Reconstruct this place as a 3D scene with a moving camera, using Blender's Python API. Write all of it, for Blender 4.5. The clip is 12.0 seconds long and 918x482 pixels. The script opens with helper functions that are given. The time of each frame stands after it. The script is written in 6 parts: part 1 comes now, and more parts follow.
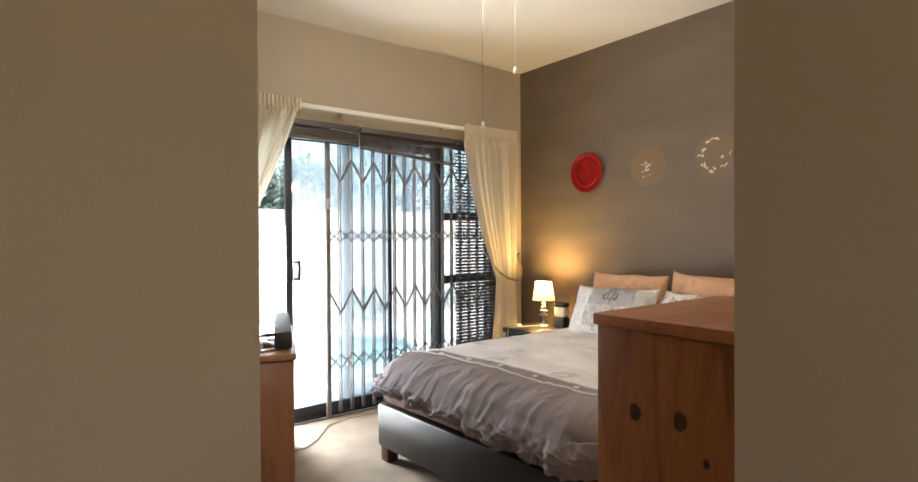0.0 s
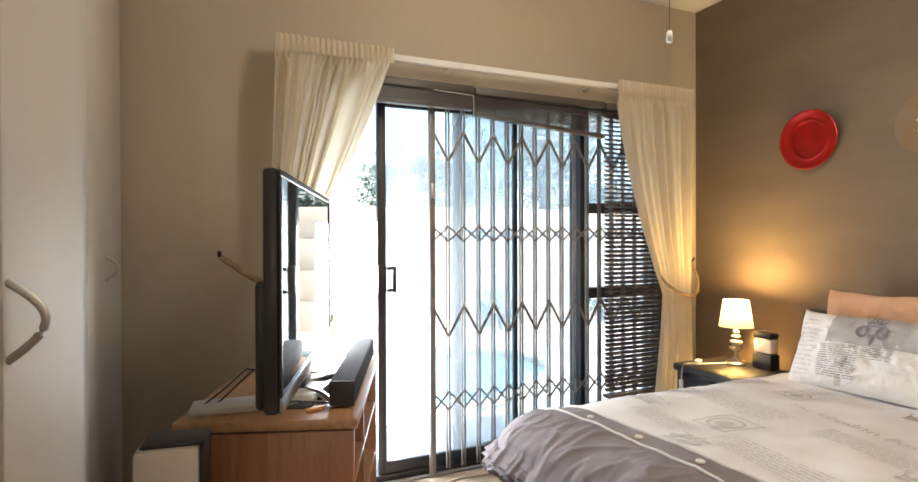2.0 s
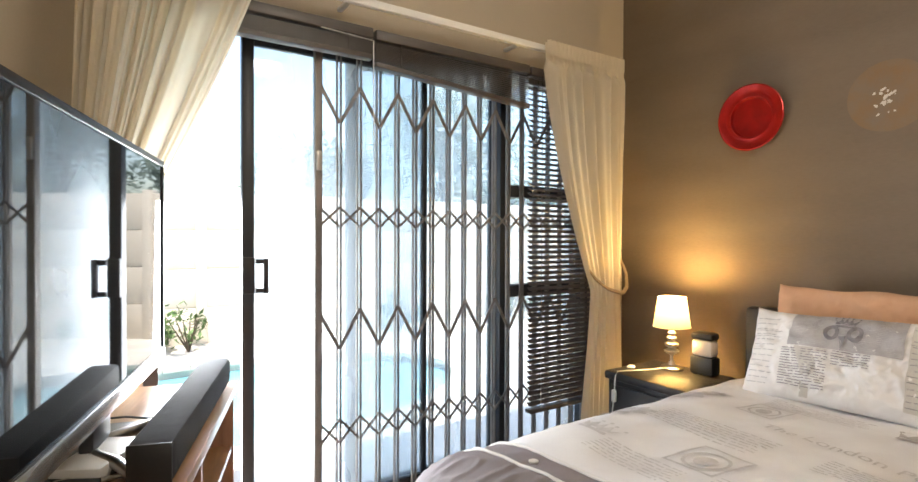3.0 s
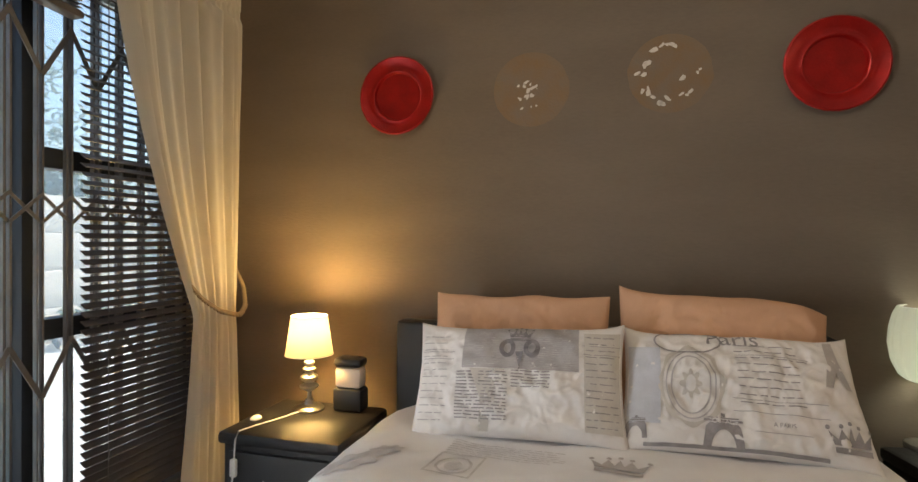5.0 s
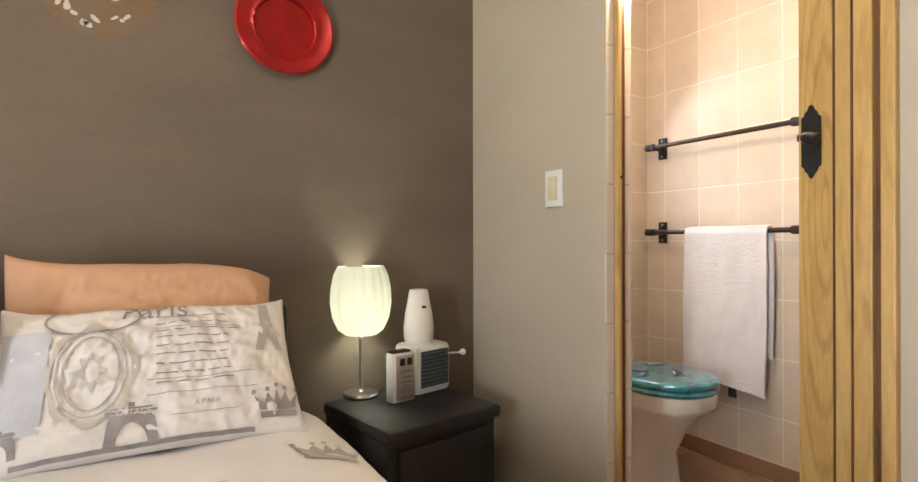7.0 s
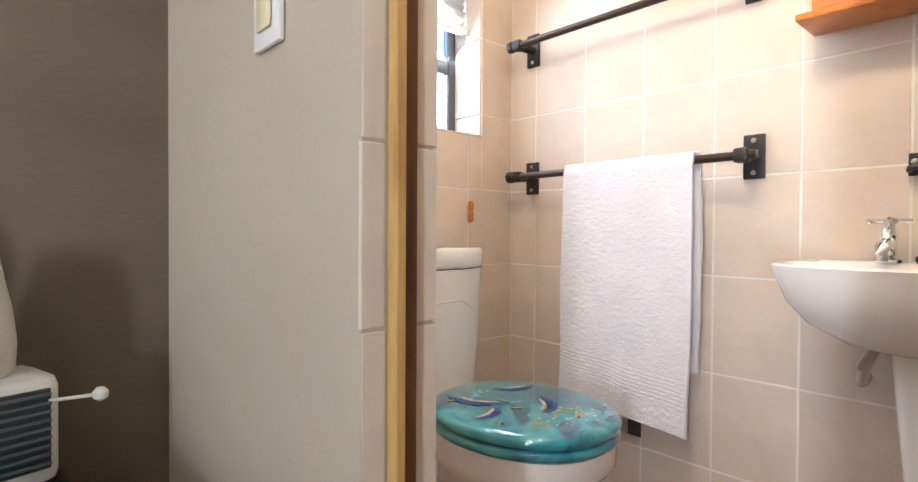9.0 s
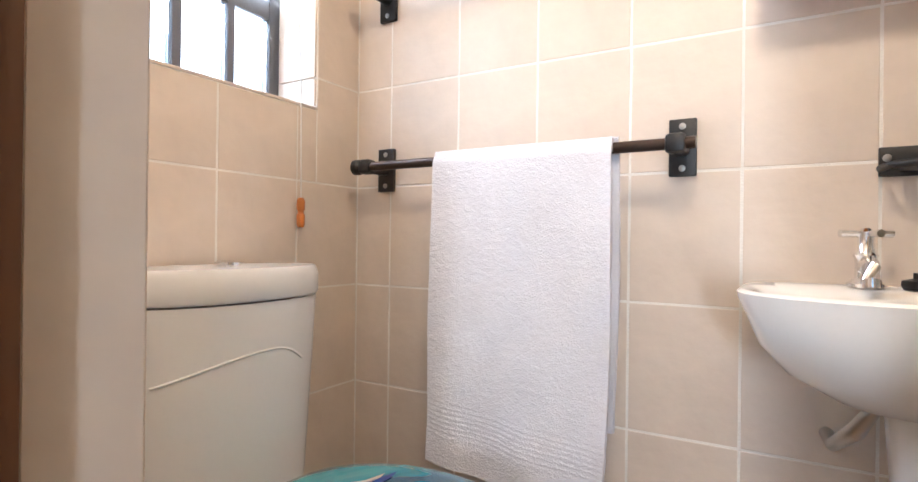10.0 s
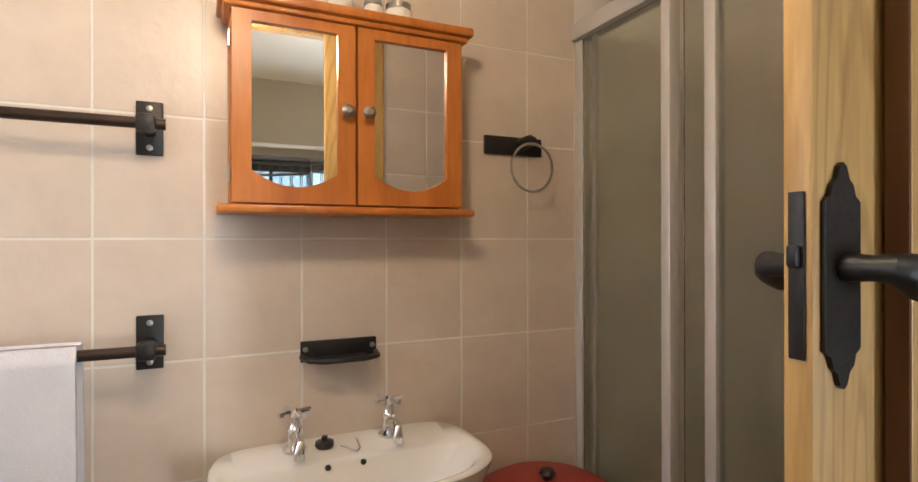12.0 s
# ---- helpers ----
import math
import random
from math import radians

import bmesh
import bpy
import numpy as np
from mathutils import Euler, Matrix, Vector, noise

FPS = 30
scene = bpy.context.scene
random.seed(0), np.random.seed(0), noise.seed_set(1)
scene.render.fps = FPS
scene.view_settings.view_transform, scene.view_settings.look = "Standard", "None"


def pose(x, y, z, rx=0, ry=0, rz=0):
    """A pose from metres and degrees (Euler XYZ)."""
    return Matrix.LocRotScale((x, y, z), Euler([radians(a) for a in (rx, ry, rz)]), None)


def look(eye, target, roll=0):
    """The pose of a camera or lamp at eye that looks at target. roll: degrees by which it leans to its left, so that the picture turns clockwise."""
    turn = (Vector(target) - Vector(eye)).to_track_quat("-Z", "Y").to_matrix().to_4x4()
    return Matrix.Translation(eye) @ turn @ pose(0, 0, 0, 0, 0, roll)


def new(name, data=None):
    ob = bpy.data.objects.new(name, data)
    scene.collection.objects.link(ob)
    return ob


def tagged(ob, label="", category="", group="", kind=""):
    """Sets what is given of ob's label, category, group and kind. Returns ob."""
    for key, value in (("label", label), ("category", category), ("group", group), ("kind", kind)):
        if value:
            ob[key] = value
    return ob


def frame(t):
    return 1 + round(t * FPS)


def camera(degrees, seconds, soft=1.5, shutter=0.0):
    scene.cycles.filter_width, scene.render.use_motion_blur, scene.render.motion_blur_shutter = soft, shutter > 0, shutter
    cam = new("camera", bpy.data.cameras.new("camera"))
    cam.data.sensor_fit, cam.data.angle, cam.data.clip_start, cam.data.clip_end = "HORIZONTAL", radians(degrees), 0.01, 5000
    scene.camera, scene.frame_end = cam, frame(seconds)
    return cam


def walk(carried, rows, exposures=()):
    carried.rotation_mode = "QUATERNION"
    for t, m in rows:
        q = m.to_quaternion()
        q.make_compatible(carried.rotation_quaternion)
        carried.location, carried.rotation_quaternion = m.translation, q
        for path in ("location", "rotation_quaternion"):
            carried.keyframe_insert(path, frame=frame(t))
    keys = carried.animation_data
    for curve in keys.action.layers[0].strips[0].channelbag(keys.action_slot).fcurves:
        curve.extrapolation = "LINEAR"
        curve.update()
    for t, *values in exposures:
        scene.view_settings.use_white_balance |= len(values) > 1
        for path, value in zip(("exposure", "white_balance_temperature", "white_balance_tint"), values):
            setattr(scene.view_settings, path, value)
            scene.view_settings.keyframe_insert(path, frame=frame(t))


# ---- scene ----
cam = camera(80.0, 12.0)
PATH = [
    (0, (0.457, 1.257, 1.299), (1.666, 2.85, 1.284), -0.3),
    (0.5, (0.659, 1.449, 1.3), (1.803, 3.089, 1.286), -0.4),
    (1, (0.836, 1.648, 1.303), (1.864, 3.364, 1.292), -0.4),
    (1.5, (0.968, 1.882, 1.309), (1.837, 3.684, 1.299), -0.4),
    (2, (1.053, 2.182, 1.287), (1.84, 4.02, 1.276), -0.2),
    (2.5, (1.163, 2.454, 1.258), (2.094, 4.224, 1.243), -0.2),
    (2.7, (1.218, 2.571, 1.246), (2.218, 4.303, 1.229), -0.0),
    (4.5, (1.748, 3.256, 1.217), (3.515, 4.192, 1.195), 0.1),
    (5, (1.854, 3.333, 1.223), (3.785, 3.854, 1.216), 0.2),
    (5.5, (1.915, 3.391, 1.244), (3.914, 3.453, 1.238), 0.3),
    (6, (1.962, 3.344, 1.186), (3.917, 2.92, 1.193), -0.0),
    (6.5, (2.027, 3.234, 1.125), (3.831, 2.371, 1.139), -0.2),
    (7, (2.099, 3.012, 1.096), (3.825, 2.0, 1.099), -0.1),
    (7.5, (2.213, 2.745, 1.113), (3.872, 1.628, 1.109), -0.2),
    (7.7, (2.278, 2.641, 1.107), (3.908, 1.482, 1.089), -0.1),
    (9.3, (2.869, 2.046, 0.942), (4.283, 0.632, 0.916), 0.4),
    (9.5, (2.936, 1.981, 0.94), (4.281, 0.501, 0.915), 0.5),
    (10, (3.095, 1.822, 0.969), (4.116, 0.102, 0.971), 0.7),
    (10.5, (3.163, 1.712, 1.07), (3.679, -0.22, 1.079), 0.4),
    (11, (3.155, 1.706, 1.145), (3.095, -0.292, 1.2), 0.1),
    (11.5, (3.146, 1.792, 1.247), (2.547, -0.116, 1.277), -0.2),
    (12, (3.154, 1.981, 1.339), (2.316, 0.165, 1.34), -0.1),
]
BED_K, BATH_K, DIM_K = 6450, 5550, 6050
LIGHTNESS = [(0.0, 2.12, BED_K, 10), (1.0, 2.22, BED_K, 10), (2.7, 2.15, BED_K, 10), (4.3, 1.22, BED_K, 10), (4.6, 1.20, BED_K, 10), (5.0, 1.42, BED_K, 10), (5.5, 2.00, BED_K, 10), (6.5, 2.30, BED_K, 10), (7.5, 2.42, BED_K, 10), (9.5, 2.70, BATH_K, 10), (10.5, 2.36, BATH_K, 10), (11.2, 2.15, BATH_K, 10), (12.0, 1.80, DIM_K, 10)]          # the camera opens and closes its iris
walk(cam, [(t, look(eye, target, roll)) for t, eye, target, roll in PATH], LIGHTNESS)

# ---- world, sun, lamps ----
world = bpy.data.worlds.new("sky")
scene.world = world
world.use_nodes = True
wn, wl = world.node_tree.nodes, world.node_tree.links
sky = wn.new("ShaderNodeTexSky")
sky.sky_type, sky.sun_disc = "NISHITA", False
sky.sun_elevation, sky.sun_rotation = radians(74), radians(200)
sky.dust_density, sky.air_density = 2.5, 1.2
wn["Background"].inputs["Strength"].default_value = 0.13
wl.new(sky.outputs["Color"], wn["Background"].inputs["Color"])
sun = new("sun", bpy.data.lights.new("sun", "SUN"))
sun.data.energy, sun.data.angle, sun.data.color = 3.0, radians(0.6), (1.0, 0.95, 0.87)
sun.matrix_basis = look((0, 0, 8), Vector((0, 0, 8)) + Vector((0.34 * 0.276, 0.94 * 0.276, -0.961)))


def bulb(name, place, watts, colour, size=0.04):
    ob = new(name, bpy.data.lights.new(name, "POINT"))
    ob.data.energy, ob.data.color, ob.data.shadow_soft_size = watts, colour, size
    ob.location = place
    return ob


bulb("ceiling_bulb", (2.30, 3.35, 2.44), 5.0, (1.0, 0.88, 0.70), 0.10)
bulb("lamp_bulb_warm", (3.76, 4.45, 0.880), 10.0, (1.0, 0.67, 0.24), 0.045)
bulb("lamp_bulb_cool", (3.93, 2.338, 0.845), 1.05, (0.94, 1.0, 0.82), 0.045)
# added fill by the doorway, without a fitting, to even out the bathroom
bulb("bath_fill", (3.13, 1.61, 1.97), 4.2, (1.0, 0.77, 0.51), 0.06)


def daylight(name, place, target, w, h, watts, colour, spread=180):
    """An area lamp: sky light that stands in an opening, or added fill."""
    ob = new(name, bpy.data.lights.new(name, "AREA"))
    ob.data.shape, ob.data.size, ob.data.size_y, ob.data.energy, ob.data.color = "RECTANGLE", w, h, watts, colour
    ob.data.spread = radians(spread)
    ob.matrix_basis = look(place, target)


daylight("bath_window_sky", (4.21, 1.18, 1.66), (3.35, 1.68, 0.85), 0.55, 0.78, 2.6, (0.95, 0.97, 1.0), 180)
daylight("door_opening_sky", (1.645, 5.12, 0.72), (2.85, 1.90, 0.80), 0.26, 1.30, 13.0, (0.95, 0.98, 1.0), 160)
# added warm fill behind the camera; no such source is known
daylight("passage_fill", (0.30, -0.93, 1.55), (0.30, 2.0, 1.45), 0.9, 1.1, 3.3, (1.0, 0.77, 0.50))


# ---- materials ----
def mat(name, col, rough=0.6, metal=0.0, var=0.10, scale=3.0, fine=120.0, bump=0.05, tint=None, stretch=(1, 1, 1), island=0.0, spec=0.5):
    """Two scales of noise on a base colour, with a fine relief. tint: the second colour; island: random change from piece to piece."""
    m = bpy.data.materials.new(name)
    m.use_nodes = True
    n, l = m.node_tree.nodes, m.node_tree.links
    p = n["Principled BSDF"]
    tc, mp = n.new("ShaderNodeTexCoord"), n.new("ShaderNodeMapping")
    mp.inputs["Scale"].default_value = stretch
    l.new(tc.outputs["Object"], mp.inputs["Vector"])
    a, b = n.new("ShaderNodeTexNoise"), n.new("ShaderNodeTexNoise")
    a.inputs["Scale"].default_value, b.inputs["Scale"].default_value = scale, fine
    a.inputs["Detail"].default_value, b.inputs["Detail"].default_value = 5, 3
    for t in (a, b):
        l.new(mp.outputs["Vector"], t.inputs["Vector"])
    mix = n.new("ShaderNodeMix")
    mix.data_type = "RGBA"
    c2 = tint or tuple(c * (1 - 2.2 * var) for c in col)
    mix.inputs["A"].default_value, mix.inputs["B"].default_value = (*col, 1), (*c2, 1)
    add = n.new("ShaderNodeMath")
    add.operation = "MULTIPLY_ADD"
    l.new(b.outputs["Fac"], add.inputs[0])
    add.inputs[1].default_value = 0.35
    ramp = n.new("ShaderNodeMapRange")
    ramp.inputs["From Min"].default_value, ramp.inputs["From Max"].default_value = 0.45, 0.95
    l.new(a.outputs["Fac"], add.inputs[2])
    l.new(add.outputs[0], ramp.inputs["Value"])
    l.new(ramp.outputs["Result"], mix.inputs["Factor"])
    out = mix.outputs["Result"]
    if island:
        oi, hsv = n.new("ShaderNodeObjectInfo"), n.new("ShaderNodeHueSaturation")
        mr = n.new("ShaderNodeMapRange")
        mr.inputs["To Min"].default_value, mr.inputs["To Max"].default_value = 1 - island, 1 + island
        l.new(oi.outputs["Random"], mr.inputs["Value"])
        l.new(mr.outputs["Result"], hsv.inputs["Value"])
        l.new(out, hsv.inputs["Color"])
        out = hsv.outputs["Color"]
    l.new(out, p.inputs["Base Color"])
    p.inputs["Roughness"].default_value, p.inputs["Metallic"].default_value = rough, metal
    p.inputs["Specular IOR Level"].default_value = spec
    if bump:
        bp = n.new("ShaderNodeBump")
        bp.inputs["Strength"].default_value, bp.inputs["Distance"].default_value = bump, 0.01
        l.new(b.outputs["Fac"], bp.inputs["Height"])
        l.new(bp.outputs["Normal"], p.inputs["Normal"])
    return m


def wood(name, light, dark, along="Z", grain=14.0, rough=0.45, rings=None):
    m = bpy.data.materials.new(name)
    m.use_nodes = True
    n, l = m.node_tree.nodes, m.node_tree.links
    p = n["Principled BSDF"]
    tc, mp = n.new("ShaderNodeTexCoord"), n.new("ShaderNodeMapping")
    mp.inputs["Scale"].default_value = {"X": (0.12, 1, 1), "Y": (1, 0.12, 1), "Z": (1, 1, 0.12)}[along]
    l.new(tc.outputs["Object"], mp.inputs["Vector"])
    a, b = n.new("ShaderNodeTexNoise"), n.new("ShaderNodeTexNoise")
    a.inputs["Scale"].default_value, a.inputs["Detail"].default_value, a.inputs["Distortion"].default_value = grain, 3, 2.2
    b.inputs["Scale"].default_value, b.inputs["Detail"].default_value = grain * 11, 4
    for t in (a, b):
        l.new(mp.outputs["Vector"], t.inputs["Vector"])
    ramp = n.new("ShaderNodeValToRGB")
    e = ramp.color_ramp.elements
    e[0].position, e[0].color = 0.30, (*dark, 1)
    e[1].position, e[1].color = 0.62, (*light, 1)
    mid = ramp.color_ramp.elements.new(0.46)
    mid.color = (*[0.7 * x + 0.3 * y for x, y in zip(light, dark)], 1)
    l.new(a.outputs["Fac"], ramp.inputs["Fac"])
    mix = n.new("ShaderNodeMix")
    mix.data_type, mix.blend_type = "RGBA", "MULTIPLY"
    mix.inputs["Factor"].default_value = 0.35
    l.new(ramp.outputs["Color"], mix.inputs["A"])
    l.new(b.outputs["Fac"], mix.inputs["B"])
    if rings:
        mq, wv, cr, mm = n.new("ShaderNodeMapping"), n.new("ShaderNodeTexWave"), n.new("ShaderNodeValToRGB"), n.new("ShaderNodeMix")
        mq.inputs["Scale"].default_value, mq.inputs["Location"].default_value = (1, 1, 0.10), rings
        wv.wave_type, wv.rings_direction = "RINGS", "Y"
        wv.inputs["Scale"].default_value, wv.inputs["Distortion"].default_value, wv.inputs["Detail"].default_value, wv.inputs["Detail Scale"].default_value = 24, 4.0, 3, 1.6
        cr.color_ramp.elements[0].position, cr.color_ramp.elements[0].color = 0.70, (1, 1, 1, 1)
        cr.color_ramp.elements[1].position, cr.color_ramp.elements[1].color = 0.98, (0.62, 0.55, 0.46, 1)
        mm.data_type, mm.blend_type = "RGBA", "MULTIPLY"
        mm.inputs["Factor"].default_value = 0.5
        l.new(tc.outputs["Object"], mq.inputs["Vector"])
        l.new(mq.outputs["Vector"], wv.inputs["Vector"])
        l.new(wv.outputs["Fac"], cr.inputs["Fac"])
        l.new(mix.outputs["Result"], mm.inputs["A"])
        l.new(cr.outputs["Color"], mm.inputs["B"])
        mix = mm
    hs = n.new("ShaderNodeHueSaturation")
    hs.inputs["Value"].default_value = 1.2
    l.new(mix.outputs["Result"], hs.inputs["Color"])
    l.new(hs.outputs["Color"], p.inputs["Base Color"])
    p.inputs["Roughness"].default_value = rough
    bp = n.new("ShaderNodeBump")
    bp.inputs["Strength"].default_value, bp.inputs["Distance"].default_value = 0.12, 0.004
    l.new(b.outputs["Fac"], bp.inputs["Height"])
    l.new(bp.outputs["Normal"], p.inputs["Normal"])
    return m


def glass(name, col=(1, 1, 1), rough=0.0, ior=1.45):
    m = bpy.data.materials.new(name)
    m.use_nodes = True
    p = m.node_tree.nodes["Principled BSDF"]
    p.inputs["Base Color"].default_value = (*col, 1)
    p.inputs["Transmission Weight"].default_value, p.inputs["Roughness"].default_value, p.inputs["IOR"].default_value = 1, rough, ior
    return m


def dusty(name, col, dust, dust_col):
    """Glass with a film of dust that scatters the daylight behind it."""
    m = glass(name, col)
    n, l = m.node_tree.nodes, m.node_tree.links
    nz, mr, mx, tr = n.new("ShaderNodeTexNoise"), n.new("ShaderNodeMapRange"), n.new("ShaderNodeMixShader"), n.new("ShaderNodeBsdfTranslucent")
    nz.inputs["Scale"].default_value, nz.inputs["Detail"].default_value = 2.5, 6
    mr.inputs["To Min"].default_value, mr.inputs["To Max"].default_value = dust * 0.8, dust * 1.2
    tr.inputs["Color"].default_value = (*dust_col, 1)
    l.new(nz.outputs["Fac"], mr.inputs["Value"])
    l.new(mr.outputs["Result"], mx.inputs["Fac"])
    l.new(n["Principled BSDF"].outputs[0], mx.inputs[1])
    l.new(tr.outputs[0], mx.inputs[2])
    l.new(mx.outputs[0], n["Material Output"].inputs["Surface"])
    return m


def cloth(name, col, through_light=0.35, var=0.10, glow=0.0, glow_col=(1, 1, 1), fine=260.0, bump=0.15):
    """Thin cloth that lets some light through; a lit shade may give off light of its own."""
    m = mat(name, col, 0.9, 0, var, 4, fine, bump, spec=0.15)
    n, l = m.node_tree.nodes, m.node_tree.links
    p = n["Principled BSDF"]
    tr, mx = n.new("ShaderNodeBsdfTranslucent"), n.new("ShaderNodeMixShader")
    tr.inputs["Color"].default_value = (*col, 1)
    mx.inputs["Fac"].default_value = through_light
    l.new(p.outputs[0], mx.inputs[1])
    l.new(tr.outputs[0], mx.inputs[2])
    l.new(mx.outputs[0], n["Material Output"].inputs["Surface"])
    if glow:
        p.inputs["Emission Color"].default_value, p.inputs["Emission Strength"].default_value = (*glow_col, 1), glow
    return m


def glowing(name, col, strength):
    m = bpy.data.materials.new(name)
    m.use_nodes = True
    p = m.node_tree.nodes["Principled BSDF"]
    p.inputs["Base Color"].default_value = (*col, 1)
    p.inputs["Emission Color"].default_value, p.inputs["Emission Strength"].default_value = (*col, 1), strength
    return m


BEIGE = mat("beige_wall_paint", (0.50, 0.43, 0.335), 0.75, var=0.05, scale=1.4, fine=160, bump=0.05)
TAUPE = mat("taupe_wall_paint", (0.166, 0.124, 0.089), 0.8, var=0.11, scale=2.2, fine=60, bump=0.10, stretch=(1, 0.6, 2.2))
CEIL = mat("ceiling_paint", (0.80, 0.78, 0.74), 0.8, var=0.03, scale=1.2, bump=0.02)
CARPET = mat("beige_carpet", (0.47, 0.39, 0.31), 0.95, var=0.14, scale=5, fine=420, bump=0.6, spec=0.1)
TILE = mat("cream_wall_tile", (0.72, 0.618, 0.522), 0.32, var=0.06, scale=7, fine=38, bump=0.10, island=0.018)
GROUT = mat("pale_grout", (0.90, 0.86, 0.80), 0.9, var=0.10, scale=9, fine=300, bump=0.2)
FLOOR_TILE = mat("brown_floor_tile", (0.36, 0.22, 0.13), 0.4, var=0.15, scale=6, fine=60, bump=0.1, island=0.05)
DARKFRAME = mat("charcoal_aluminium", (0.030, 0.034, 0.040), 0.42, 0.3, var=0.1, bump=0.02)
GATE = mat("grey_gate_steel", (0.23, 0.215, 0.205), 0.45, 0.5, var=0.15, scale=12, bump=0.06)
BLIND = mat("dark_brown_slat_wood", (0.105, 0.090, 0.087), 0.38, var=0.2, scale=9, fine=90, bump=0.05, stretch=(0.2, 1, 1))
WHITE = mat("white_enamel", (0.80, 0.79, 0.77), 0.4, var=0.03, bump=0.01)
PORCELAIN = mat("white_porcelain", (0.84, 0.82, 0.79), 0.10, var=0.02, bump=0.0)
CHROME = mat("chrome", (0.85, 0.85, 0.86), 0.10, 1.0, var=0.03, bump=0.0)
STEEL = mat("brushed_nickel", (0.55, 0.53, 0.50), 0.28, 1.0, var=0.06, bump=0.02)
BLACK = mat("black_plastic", (0.020, 0.020, 0.022), 0.42, var=0.1, bump=0.03)
IRON = mat("black_painted_iron", (0.022, 0.021, 0.021), 0.42, 0.2, var=0.2, scale=30, bump=0.08)
BRONZE = mat("dark_bronze_tube", (0.075, 0.052, 0.042), 0.3, 0.6, var=0.15, scale=20, bump=0.03)
LEATHER = mat("black_leatherette", (0.018, 0.016, 0.016), 0.33, var=0.2, scale=14, fine=420, bump=0.25)
PANE = glass("window_glass", (0.93, 0.98, 1.0))
DUSTY = dusty("dusty_door_glass", (0.90, 0.97, 1.0), 0.25, (0.86, 0.94, 1.0))
FROST = glass("frosted_shower_glass", (0.93, 0.96, 0.87), 0.22)
PINE = wood("varnished_pine", (0.40, 0.15, 0.052), (0.21, 0.066, 0.022), "Z", 9, 0.34)
KNOT = wood("dark_pine_knot", (0.075, 0.026, 0.012), (0.018, 0.008, 0.005), "Z", 60, 0.4)
DESKWOOD = wood("red_brown_veneer", (0.36, 0.165, 0.085), (0.26, 0.11, 0.055), "Z", 12, 0.36)
DESKTOP = wood("oak_brown_top", (0.42, 0.23, 0.11), (0.30, 0.15, 0.07), "Y", 12, 0.30)
OAK = wood("yellow_oak_veneer", (0.56, 0.36, 0.13), (0.42, 0.24, 0.075), "Z", 15, 0.42)
OAKLEAF = wood("yellow_oak_door_veneer", (0.58, 0.375, 0.135), (0.46, 0.27, 0.085), "Z", 15, 0.42, (0.055, 0, -0.105))
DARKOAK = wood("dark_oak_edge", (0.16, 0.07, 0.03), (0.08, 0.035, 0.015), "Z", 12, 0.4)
CHERRY = wood("orange_cherry_wood", (0.56, 0.195, 0.036), (0.42, 0.125, 0.02), "Z", 9, 0.32)
CURTAIN = cloth("cream_curtain", (0.82, 0.745, 0.61), 0.42, var=0.04)
PLASTER = mat("cream_garden_plaster", (0.68, 0.60, 0.49), 0.9, var=0.08, scale=1.5, fine=50, bump=0.2)
PAVING = mat("sandy_paving", (0.60, 0.56, 0.49), 0.9, var=0.12, scale=2, fine=80, bump=0.2)
LAWN = mat("far_ground", (0.16, 0.17, 0.09), 0.95, var=0.3, scale=0.5, fine=20, bump=0.3)
WATER = mat("blue_pool_water", (0.13, 0.38, 0.44), 0.06, var=0.08, scale=1.2, fine=9, bump=0.10)
LEAF = mat("green_leaf", (0.10, 0.17, 0.05), 0.7, var=0.3, scale=1.5, fine=30, bump=0.0)
PINELEAF = cloth("dark_conifer_leaf", (0.22, 0.28, 0.24), 0.5, 0.2, fine=20, bump=0.0)
BARK = mat("bark", (0.10, 0.075, 0.05), 0.95, var=0.3, scale=4, fine=40, bump=0.4)


# ---- building helpers ----
def box(bm, x0, x1, y0, y1, z0, z1, bevel=0.0, seg=2):
    vs = [bm.verts.new((x, y, z)) for x in (x0, x1) for y in (y0, y1) for z in (z0, z1)]
    fs = [bm.faces.new([vs[i] for i in q]) for q in ((0, 1, 3, 2), (4, 6, 7, 5), (0, 4, 5, 1), (2, 3, 7, 6), (0, 2, 6, 4), (1, 5, 7, 3))]
    if bevel:
        es = {e for f in fs for e in f.edges}
        bmesh.ops.bevel(bm, geom=list(es), offset=bevel, segments=seg, affect="EDGES", profile=0.5)
    return bm


